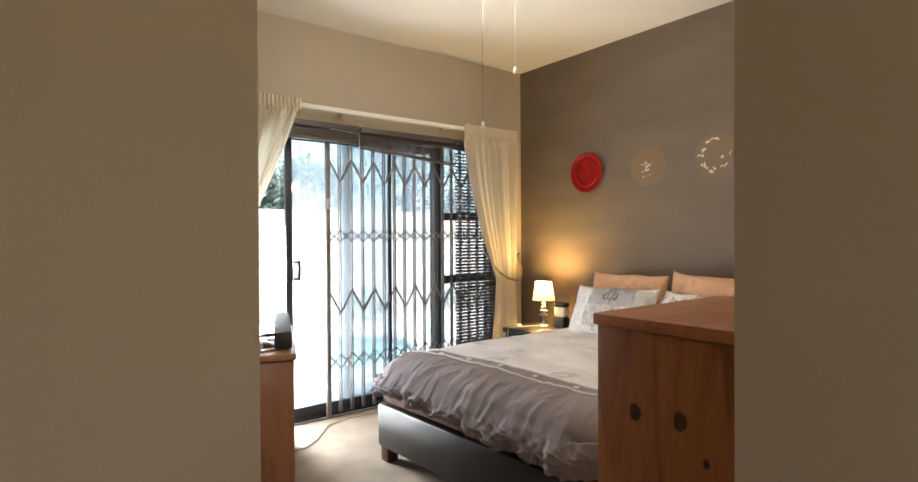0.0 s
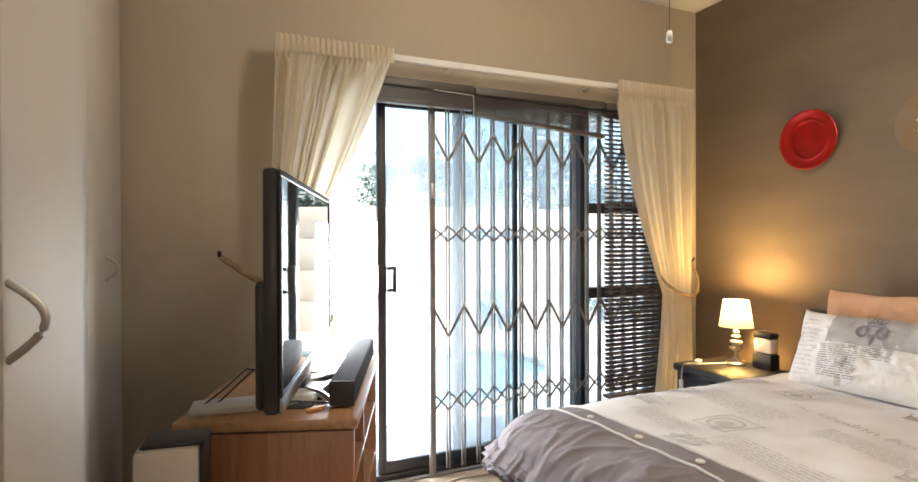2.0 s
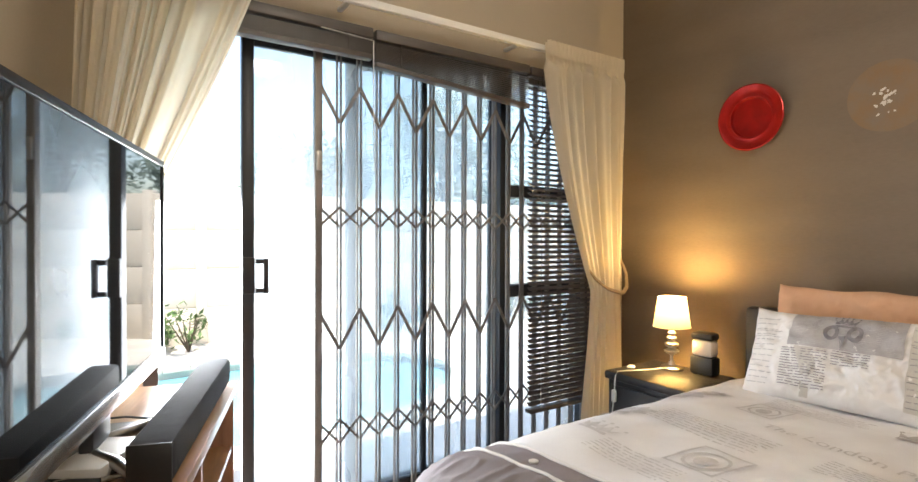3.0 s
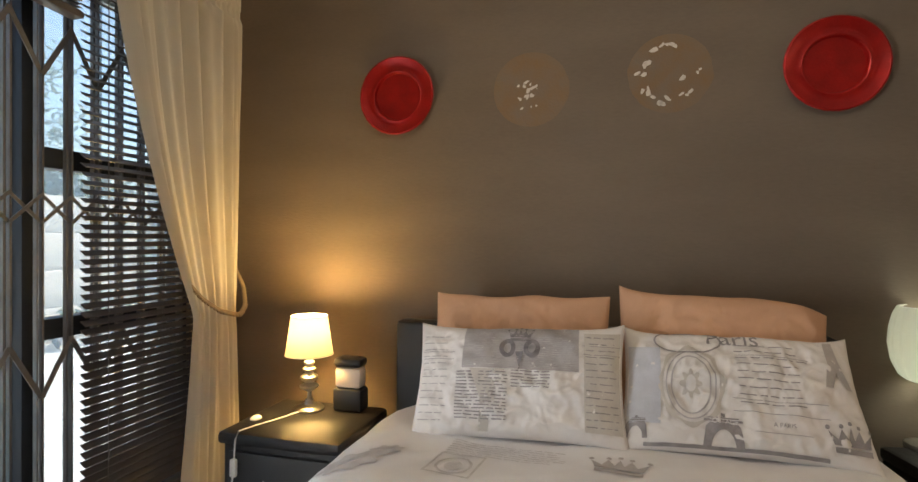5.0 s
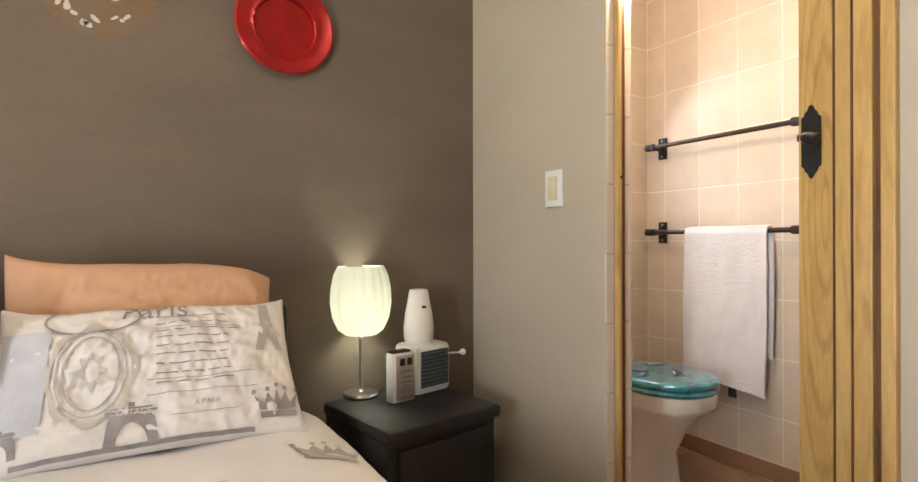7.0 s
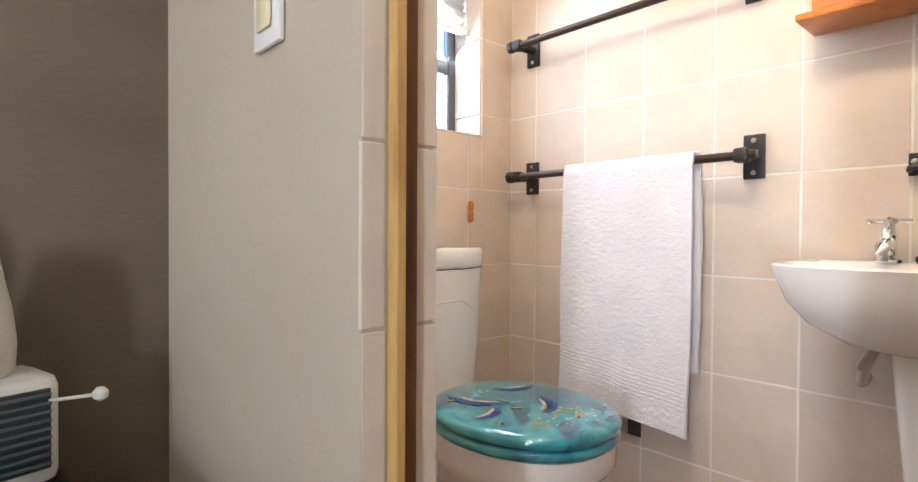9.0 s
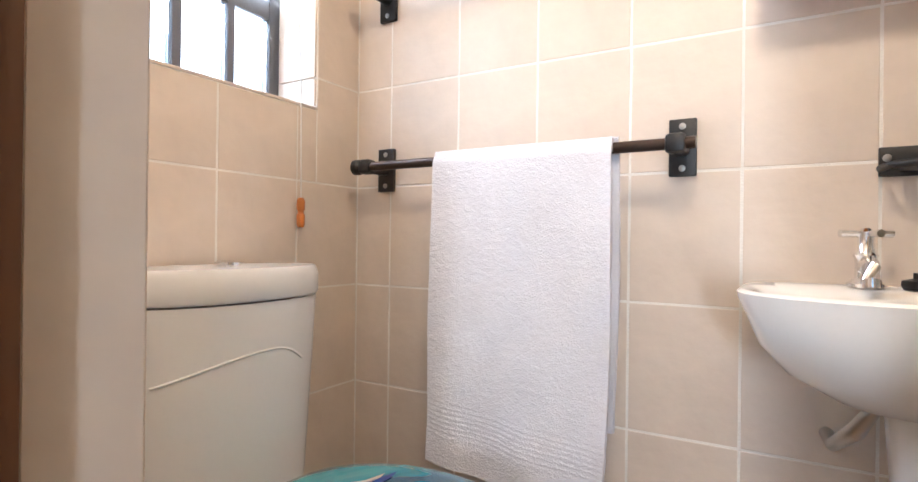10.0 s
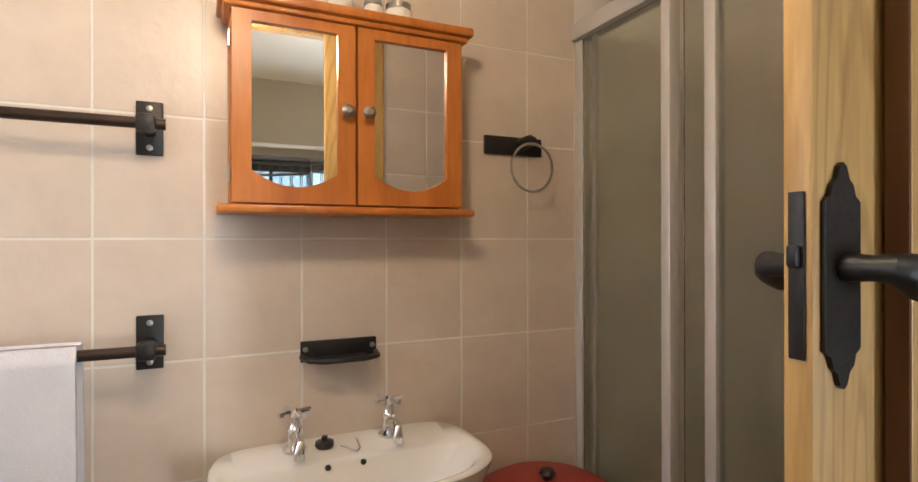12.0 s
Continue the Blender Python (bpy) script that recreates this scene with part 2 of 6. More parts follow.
def tube(bm, pts, r, seg=10, cap=True):
    """A round bar along pts; r: one radius or one for each point."""
    pts = [Vector(p) for p in pts]
    rings = []
    for i, p in enumerate(pts):
        d = (pts[min(i + 1, len(pts) - 1)] - pts[max(i - 1, 0)]).normalized()
        u = d.cross(Vector((0, 0, 1)) if abs(d.z) < 0.9 else Vector((1, 0, 0))).normalized()
        v = d.cross(u)
        ri = r[i] if isinstance(r, (list, tuple)) else r
        rings.append([bm.verts.new(p + ri * (math.cos(a) * u + math.sin(a) * v)) for a in [2 * math.pi * k / seg for k in range(seg)]])
    for a, b in zip(rings, rings[1:]):
        for k in range(seg):
            bm.faces.new((a[k], a[(k + 1) % seg], b[(k + 1) % seg], b[k]))
    if cap:
        bm.faces.new(rings[0][::-1])
        bm.faces.new(rings[-1])
    return bm


def lathe(bm, profile, c=(0, 0, 0), seg=32, sx=1.0, sy=1.0, wob=None):
    """Turns (radius, height) pairs about the upright through c."""
    rings = []
    for r, z in profile:
        ring = []
        for k in range(seg):
            a = 2 * math.pi * k / seg
            q = r * (wob(a) if wob else 1)
            ring.append(bm.verts.new((c[0] + q * sx * math.cos(a), c[1] + q * sy * math.sin(a), c[2] + z)))
        rings.append(ring)
    for a, b in zip(rings, rings[1:]):
        for k in range(seg):
            bm.faces.new((a[k], a[(k + 1) % seg], b[(k + 1) % seg], b[k]))
    return bm, rings


def closed(bm, profile, c=(0, 0, 0), seg=32, sx=1.0, sy=1.0):
    bm, rings = lathe(bm, profile, c, seg, sx, sy)
    bm.faces.new(rings[0][::-1])
    bm.faces.new(rings[-1])
    return bm


def sheet(bm, fn, nu, nv, thick=0.0):
    """A grid fn(u, v) -> point, u and v from 0 to 1."""
    g = [[bm.verts.new(fn(i / nu, j / nv)) for j in range(nv + 1)] for i in range(nu + 1)]
    for i in range(nu):
        for j in range(nv):
            bm.faces.new((g[i][j], g[i + 1][j], g[i + 1][j + 1], g[i][j + 1]))
    if thick:
        bmesh.ops.recalc_face_normals(bm, faces=bm.faces[:])
        bmesh.ops.solidify(bm, geom=bm.faces[:], thickness=thick)
    return bm


def prism(bm, outline, a, b, axis="z"):
    """A flat outline of (p, q) pairs drawn out along an axis from a to b."""
    def at(p, q, h):
        return {"z": (p, q, h), "y": (p, h, q), "x": (h, p, q)}[axis]
    lo, hi = [bm.verts.new(at(p, q, a)) for p, q in outline], [bm.verts.new(at(p, q, b)) for p, q in outline]
    k = len(outline)
    bm.faces.new(lo), bm.faces.new(hi[::-1])
    for i in range(k):
        bm.faces.new((lo[i], hi[i], hi[(i + 1) % k], lo[(i + 1) % k]))
    bmesh.ops.recalc_face_normals(bm, faces=bm.faces[:])
    return bm


def link_mesh(name, bm, material, smooth=40):
    bmesh.ops.recalc_face_normals(bm, faces=bm.faces[:])
    me = bpy.data.meshes.new(name)
    bm.to_mesh(me)
    bm.free()
    me.materials.append(material)
    if smooth and len(me.polygons):
        me.shade_smooth()
        me.set_sharp_from_angle(angle=radians(smooth))
    return new(name, me)


def root_of(ob):
    while ob.parent:
        ob = ob.parent
    return ob


def part(name, bm, material, parent, label="", smooth=40, world_space=False):
    """One mesh under a thing, or under a part of it; local coordinates of the thing unless world_space."""
    if world_space:
        bm.transform(root_of(parent).matrix_basis.inverted())
    ob = link_mesh(name, bm, material, smooth)
    ob.parent = parent
    return tagged(ob, label)


def thing(name, label, category, m=None, group=""):
    ob = new(name)
    ob.empty_display_size = 0.1
    ob.matrix_basis = m or Matrix()
    return tagged(ob, label, category, group)


def solid(name, bm, material, label, category, smooth=40, kind="", group=""):
    return tagged(link_mesh(name, bm, material, smooth), label, category, group, kind)


def B():
    return bmesh.new()


def boxes(*rows, bevel=0.0):
    bm = B()
    for r in rows:
        box(bm, *r, bevel=bevel)
    return bm


# ---- setting ----
H = 2.81          # ceiling height
NY, EX, SY = 4.97, 4.0, 1.83          # inner faces of the bedroom's north, east and south walls
BE, BS, BN, BR, BZ = 4.03, 0.757, 1.732, 1.70, 0.11          # bathroom: east, south, north faces, floor height
DX0, DX1 = 2.56, 3.262          # bathroom doorway


def structure(name, bm, material, label, smooth=0):
    return solid(name, bm, material, label, name.split("_")[0], smooth, "structure")


structure("floor", boxes((-1.0, EX + 0.2, -0.9, NY + 0.02, -0.12, 0)), CARPET, "beige short-pile carpet over the bedroom floor")
structure("ceiling", boxes((-1.1, EX + 0.27, -1.0, NY + 0.22, H, H + 0.1)), CEIL, "white painted flat ceiling")
structure("ceiling_bathroom", boxes((1.40, BE + 0.22, 0.54, 1.72, 2.55, 2.65)), CEIL, "white painted bathroom ceiling")
structure("wall_north", boxes((-1.1, 1.45, NY, NY + 0.22, 0, H), (3.72, EX + 0.22, NY, NY + 0.22, 0, H), (1.45, 3.72, NY, NY + 0.22, 2.10, H)), BEIGE, "beige painted window wall")
structure("wall_east", boxes((EX, EX + 0.22, SY, NY, 0, H)), TAUPE, "taupe painted feature wall behind the bed")
structure("wall_south", boxes((DX1 + 0.0010, BE + 0.006, BN, SY, 0, H), (2.10, DX0, 1.79, SY, 0, H), (2.10, DX0, BR, 1.712, 0, H), (DX0, DX1 + 0.006, BN, SY, 2.16, H), (1.98, 2.10, 1.54, SY, 0, H), (1.40, 1.98, 1.54, 1.66, 0, H)), BEIGE, "beige painted wall round the bathroom doorway")
structure("wall_nib", boxes((-1.0, 0.793, 2.348, 2.386, 0, H), (-1.0, 0.16, 2.386, 2.55, 0, H)), BEIGE, "beige painted wall end beside the wardrobe")
structure("wall_passage", boxes((1.28, 1.40, -0.9, 1.66, 0, H)), BEIGE, "beige painted passage wall end")
# the opening in the passage's south end is added, unseen, for the fill lamp
structure("wall_west", boxes((-1.1, -1.0, -1.0, 2.55, 0, H), (0.0, 0.08, 2.55, NY, 0, H), (-1.0, -0.16, -1.0, -0.9, 0, H), (0.76, 1.40, -1.0, -0.9, 0, H), (-0.16, 0.76, -1.0, -0.9, 0, 0.98), (-0.16, 0.76, -1.0, -0.9, 2.12, H)), BEIGE, "beige painted walls of the entry passage")
WY0, WY1, WZ0, WZ1 = 0.899, 1.46, 1.27, 2.07          # bathroom window
bath_east = structure("wall_bath_east", boxes((BE + 0.0009, BE + 0.22, 0.54, WY0, 0, H), (BE + 0.0009, BE + 0.22, WY1, SY, 0, H), (BE + 0.0009, BE + 0.22, WY0, WY1, 0, WZ0), (BE + 0.0009, BE + 0.22, WY0, WY1, WZ1, H)), GROUT, "tiled bathroom wall with a small window")
bath_south = structure("wall_bath_south", boxes((1.40, BE + 0.0009, 0.54, BS - 0.0009, 0, H)), GROUT, "cream tiled bathroom wall")
bath_north = structure("wall_bath_north", boxes((DX1 + 0.006, BE, BN - 0.006, BN, BZ, 2.55), (2.10, DX0, BR - 0.006, BR, BZ, 2.55), (DX0, DX1, BN - 0.006, BN, 2.16, 2.55)), GROUT, "cream tiled wall round the bathroom doorway")
structure("wall_shower", boxes((1.40, 1.41, BS, 1.54, BZ, 2.55), (1.41, 2.10, 1.53, 1.54, BZ, 2.55)), TILE, "tiled back wall of the shower")
bath_floor = structure("floor_bathroom", boxes((1.40, BE, BS, 1.79, 0.004, BZ - 0.008)), GROUT, "raised bathroom floor slab")


# ---- outdoors ----
def disc(bm, cx, cy, rx, ry, z, k=48, wob=0.0):
    return [bm.verts.new((cx + rx * (1 + wob * math.sin(3 * a)) * math.cos(a), cy + ry * (1 + wob * math.sin(3 * a)) * math.sin(a), z)) for a in [2 * math.pi * i / k for i in range(k)]]


structure("ground", boxes((-400, 400, NY + 0.25, 600, -0.75, -0.72)), LAWN, "flat ground that reaches the horizon")
PC, PR = (2.35, 7.55), (2.05, 1.28)          # the pool's middle and half sizes
bm = B()
outer = [bm.verts.new((PC[0] + 5.6 * max(-1, min(1, 1.42 * math.cos(a))), 7.6 + 2.42 * max(-1, min(1, 1.42 * math.sin(a))), -0.10)) for a in [2 * math.pi * i / 48 for i in range(48)]]
inner, low = disc(bm, *PC, *PR, -0.10, 48, 0.03), disc(bm, *PC, *PR, -0.9, 48, 0.03)
for i in range(48):
    j = (i + 1) % 48
    bm.faces.new((outer[i], outer[j], inner[j], inner[i]))
    bm.faces.new((inner[i], inner[j], low[j], low[i]))
structure("pavement", bm, PAVING, "sandy paving round the pool")
bm = B()
bm.faces.new(disc(bm, *PC, *PR, -0.19, 48, 0.03))
structure("water", bm, WATER, "bright blue water of the swimming pool")
bm = B()
for i in range(48):
    a, b = 2 * math.pi * i / 48, 2 * math.pi * (i + 0.94) / 48
    q = []
    for ang in (a, b):
        for s in (0.97, 1.13):
            w = s * (1 + 0.03 * math.sin(3 * ang))
            q.append((PC[0] + PR[0] * w * math.cos(ang), PC[1] + PR[1] * w * math.sin(ang)))
    prism(bm, [q[0], q[1], q[3], q[2]], -0.12, -0.075)
solid("pool_coping", bm, PAVING, "pale stone coping round the pool edge", "pool edge", 30)

gwall = thing("garden_wall", "cream plastered garden wall of long panels", "wall", pose(0, 0, 0))
for k in range(7):
    for j in range(4):
        part("panel", boxes((-5.6 + 2.0 * k, -3.61 + 2.0 * k, 10.0, 10.10, -0.12 + 0.47 * j, 0.345 + 0.47 * j), bevel=0.006), PLASTER, gwall)
for k in range(8):
    part("post", boxes((-5.67 + 2.0 * k, -5.55 + 2.0 * k, 9.97, 10.13, -0.12, 1.80), bevel=0.01), PLASTER, gwall)


def leaf_crown(rng, n, c, r, size, squash=0.7):
    """Many small bent leaves in clumps about c."""
    bm = B()
    clumps = [Vector((rng.uniform(-1, 1) * r, rng.uniform(-1, 1) * r, rng.uniform(-1, 1) * r * squash)) for _ in range(max(8, n // 60))]
    for _ in range(n):
        q = Vector(c) + rng.choice(clumps) + Vector((rng.gauss(0, 0.22 * r), rng.gauss(0, 0.22 * r), rng.gauss(0, 0.16 * r)))
        d = Vector((rng.uniform(-1, 1), rng.uniform(-1, 1), rng.uniform(-0.6, 0.8))).normalized()
        u = d.cross(Vector((0.3, 0.2, 1))).normalized()
        s = size * rng.uniform(0.6, 1.3)
        a, b, e, f = q - d * s, q + u * s * 0.35, q + d * s, q - u * s * 0.35
        bm.faces.new([bm.verts.new(v) for v in (a, b, e, f)])
    return bm


def tree(label, x, y, h, r, seed, material):
    rng = random.Random(seed)
    t = thing("tree", label, "tree", pose(x, y, -0.72))
    bm = B()
    tube(bm, [(0, 0, 0), (0.1, 0, h * 0.3), (-0.05, 0.1, h * 0.6), (0.1, 0, h * 0.95)], [0.22, 0.17, 0.12, 0.03], 8)
    for k in range(9):
        a, z = rng.uniform(0, 6.28), h * rng.uniform(0.35, 0.85)
        tube(bm, [(0, 0, z), (0.4 * r * math.cos(a), 0.4 * r * math.sin(a), z + 0.25), (0.85 * r * math.cos(a), 0.85 * r * math.sin(a), z + 0.6)], [0.07, 0.045, 0.015], 6)
    part("trunk", bm, BARK, t)
    part("crown", leaf_crown(rng, 5200, (0, 0, h * 0.72), r, 0.125, 0.75), material, t, smooth=0)


tree("broad leafy tree beyond the garden wall", 5.8, 16.0, 4.3, 1.15, 4, PINELEAF)
tree("tall dark conifer beyond the garden wall", 10.3, 17.0, 6.6, 1.8, 3, PINELEAF)
tree("low leafy tree beyond the garden wall", 13.8, 18.0, 3.6, 1.3, 6, LEAF)
tree("broad leafy tree beyond the garden wall", -2.2, 15.5, 5.0, 1.5, 8, PINELEAF)


def shrub(x, y, r, h, seed):
    rng = random.Random(seed)
    s = thing("shrub", "low green shrub against the garden wall", "shrub", pose(x, y, -0.10))
    bm = B()
    for k in range(7):
        a = rng.uniform(0, 6.28)
        tube(bm, [(0, 0, 0), (0.5 * r * math.cos(a), 0.5 * r * math.sin(a), h * 0.8)], [0.012, 0.005], 5)
    part("stem", bm, BARK, s)
    part("foliage", leaf_crown(rng, 420, (0, 0, h * 0.55), r * 0.7, 0.055, 0.6), LEAF, s, smooth=0)


for k, (x, y, r, h) in enumerate(((4.9, 9.6, 0.42, 0.62), (2.2, 9.6, 0.45, 0.5), (0.9, 9.6, 0.4, 0.6), (-0.4, 9.6, 0.45, 0.55), (7.6, 9.6, 0.4, 0.55), (6.9, 9.65, 0.35, 0.5))):
    shrub(x, y, r, h, 20 + k)
bm = B()
tube(bm, [(8.6, 14.0, -0.7), (8.6, 14.0, 4.2)], [0.06, 0.045], 10)
box(bm, 8.2, 9.0, 13.97, 14.03, 3.75, 3.83)
solid("utility_pole", bm, STEEL, "thin grey pole behind the garden wall", "pole")

# ---- sliding door, gate and blinds ----
DOOR = thing("door_1", "charcoal aluminium sliding patio door, partly open", "door", pose(1.45, 4.985, 0))
tagged(DOOR, kind="structure")
fr = part("door_frame", boxes((1.45, 3.72, 4.985, 5.085, 2.05, 2.098), (1.45, 3.72, 4.985, 5.085, 0.002, 0.035), (1.452, 1.50, 4.985, 5.085, 0.035, 2.05), (3.672, 3.718, 4.985, 5.085, 0.035, 2.05), (3.065, 3.115, 4.985, 5.085, 0.035, 2.05), bevel=0.003), DARKFRAME, DOOR, world_space=True)


def door_panel(x0, x1, y, s2=0.046):
    s = 0.046
    f = part("sash", boxes((x0, x0 + s, y, y + 0.032, 0.04, 2.045), (x1 - s2, x1, y, y + 0.032, 0.04, 2.045), (x0 + s, x1 - s2, y, y + 0.032, 0.04, 0.10), (x0 + s, x1 - s2, y, y + 0.032, 1.985, 2.045), bevel=0.003), DARKFRAME, DOOR, world_space=True)
    g = part("pane", boxes((x0 + s, x1 - s2, y + 0.013, y + 0.019, 0.10, 1.985)), DUSTY, f, "clear glass pane", 0, True)
    g.visible_shadow = False
    return f


left_sash = door_panel(1.790, 2.63, 4.992, 0.024)
door_panel(2.245, 3.085, 5.038)
bm = B()
box(bm, 1.788, 1.836, 4.978, 4.991, 1.00, 1.145, 0.004)
for z in (1.012, 1.128):
    box(bm, 1.838, 1.885, 4.972, 4.984, z - 0.010, z + 0.010, 0.003)
box(bm, 1.868, 1.888, 4.968, 4.986, 0.999, 1.141, 0.004)
part("door_handle", bm, BLACK, left_sash, "black pull handle", world_space=True)
bm = B()
for z in (0.94, 1.47):
    box(bm, 3.117, 3.67, 4.99, 5.05, z - 0.032, z + 0.032, 0.003)
part("glazing_bar", bm, DARKFRAME, DOOR, world_space=True)
for z0, z1 in ((0.036, 0.905), (0.975, 1.435), (1.505, 2.049)):
    g = part("pane", boxes((3.116, 3.671, 5.04, 5.046, z0, z1)), DUSTY, DOOR, "", 0, True)
    g.visible_shadow = False
structure("door_sill", boxes((1.45, 3.72, 5.086, 5.30, -0.10, 0.02)), PAVING, "stone sill under the patio door")

gate = thing("security_gate", "grey steel trellis security gate drawn across the door", "gate", pose(2.08, 4.952, 0))
GP = 0.0918


def gate_bar(x, w=0.006):
    bm = B()
    for dx in (-0.0085, 0.0085):
        box(bm, x + dx - w / 2, x + dx + w / 2, -0.007, 0.007, 0.03, 2.03)
    return bm


part("post", boxes((-0.016, 0.016, -0.014, 0.014, 0.005, 2.04), bevel=0.003), GATE, gate)
part("lock", boxes((-0.010, 0.010, -0.022, -0.014, 1.50, 1.58), bevel=0.002), STEEL, gate, "small bright lock plate")
NB = 18
for k in range(1, NB):
    part("bar", gate_bar(GP * k), GATE, gate, smooth=0)


def strut(bm, xa, za, xb, zb, y, w=0.0075):
    d = Vector((xb - xa, 0, zb - za)).normalized()
    n = Vector((-d.z, 0, d.x)) * w
    a, b = Vector((xa, 0, za)), Vector((xb, 0, zb))
    vs = [bm.verts.new(Vector((p.x, yy, p.z))) for yy in (y, y + 0.004) for p in (a - n, b - n, b + n, a + n)]
    for f in ((0, 1, 2, 3), (7, 6, 5, 4), (0, 4, 5, 1), (1, 5, 6, 2), (2, 6, 7, 3), (3, 7, 4, 0)):
        bm.faces.new([vs[i] for i in f])


for hi, lo in ((1.868, 1.706), (0.916, 0.752)):
    for k in range(NB - 1):
        up = k % 2 == 0
        bm = B()
        strut(bm, GP * k, hi if up else lo, GP * (k + 1), lo if up else hi, -0.012 if up else -0.016)
        part("lattice_strut", bm, GATE, gate, smooth=0)
for hi, lo in ((1.352, 1.268), (0.452, 0.352)):
    for k in range(NB - 1):
        bm = B()
        strut(bm, GP * k, hi, GP * (k + 1), lo, -0.012, 0.005)
        strut(bm, GP * k, lo, GP * (k + 1), hi, -0.017, 0.005)
        part("lattice_cross", bm, GATE, gate, smooth=0)
part("top_rail", boxes((-0.02, 1.62, -0.02, 0.02, 2.036, 2.062), bevel=0.002), GATE, gate)
part("floor_rail", boxes((-0.30, 1.62, -0.014, 0.014, 0.001, 0.012), bevel=0.002), GATE, gate)


def blind(label, x0, x1, top, slats, pitch, bottom_l, bottom_r, tilt):
    """A wooden slat blind; raised ones carry their slats stacked and hang lower at one end."""
    b = thing("venetian_blind", label, "blind", pose((x0 + x1) / 2, 4.885, top), "blinds over the patio door")
    w = (x1 - x0) / 2 - 0.004
    part("headrail", boxes((-w, w, -0.022, 0.022, -0.042, 0.0), bevel=0.004), BLIND, b)
    bm0 = B()
    box(bm0, -w, w, -0.0135, 0.0135, -0.0013, 0.0013)
    me = None
    for k in range(slats):
        z = -0.055 - pitch * k
        slope = 0.0 if slats > 25 else (bottom_r - bottom_l) / (x1 - x0) * (k + 1) / slats
        s = part("slat", bm0, BLIND, b, smooth=0) if me is None else new("slat", me)
        me = s.data
        s.parent = b
        s.matrix_basis = pose(0, 0, z + (bottom_l + bottom_r) / 2 * (0 if slats > 25 else (k + 1) / slats), tilt, -math.degrees(math.atan(slope)), 0)
    zb = -0.06 - pitch * slats
    br = part("bottom_rail", boxes((-w, w, -0.024, 0.024, -0.014, 0.006), bevel=0.004), BLIND, b, "reddish-brown wooden bottom rail")
    br.matrix_basis = pose(0, 0, zb + (0 if slats > 25 else (bottom_l + bottom_r) / 2), 0, 0 if slats > 25 else -math.degrees(math.atan((bottom_r - bottom_l) / (x1 - x0))), 0)
    for x in (-w * 0.72, w * 0.72):
        for y in (-0.016, 0.016):
            part("ladder_cord", tube(B(), [(x, y, -0.04), (x, y, zb if slats > 25 else zb + (bottom_l + bottom_r) / 2)], 0.0018, 6), BLIND, b)
    return b


blind("dark brown wooden blind, fully raised", 1.50, 2.295, 2.108, 12, 0.0048, 0.0, 0.0, 0)
blind("dark brown wooden blind, raised and hanging crooked", 2.30, 3.165, 2.105, 14, 0.0080, 0.030, -0.035, 8)
rb = blind("dark brown wooden blind, lowered with its slats open", 3.170, 3.72, 2.10, 63, 0.0272, 0, 0, 34)
bm = B()
tube(bm, [(2.06, 4.855, 2.06), (2.285, 4.852, 2.05), (2.288, 4.850, 1.50)], 0.0022, 6)
solid("blind_wand", bm, WHITE, "thin clear tilt wand of the raised blind", "blind wand")

# ---- curtains ----
rail = thing("curtain_rail", "white painted curtain rail over the door", "curtain rail", pose(1.28, 4.83, 2.19))
part("track", boxes((0.0, 2.535, -0.014, 0.014, -0.016, 0.016), bevel=0.004), WHITE, rail)
for x in (0.02, 0.9, 1.8, 2.50):
    part("bracket", boxes((x - 0.010, x + 0.010, 0.012, 0.14, -0.006, 0.010), bevel=0.002), WHITE, rail)


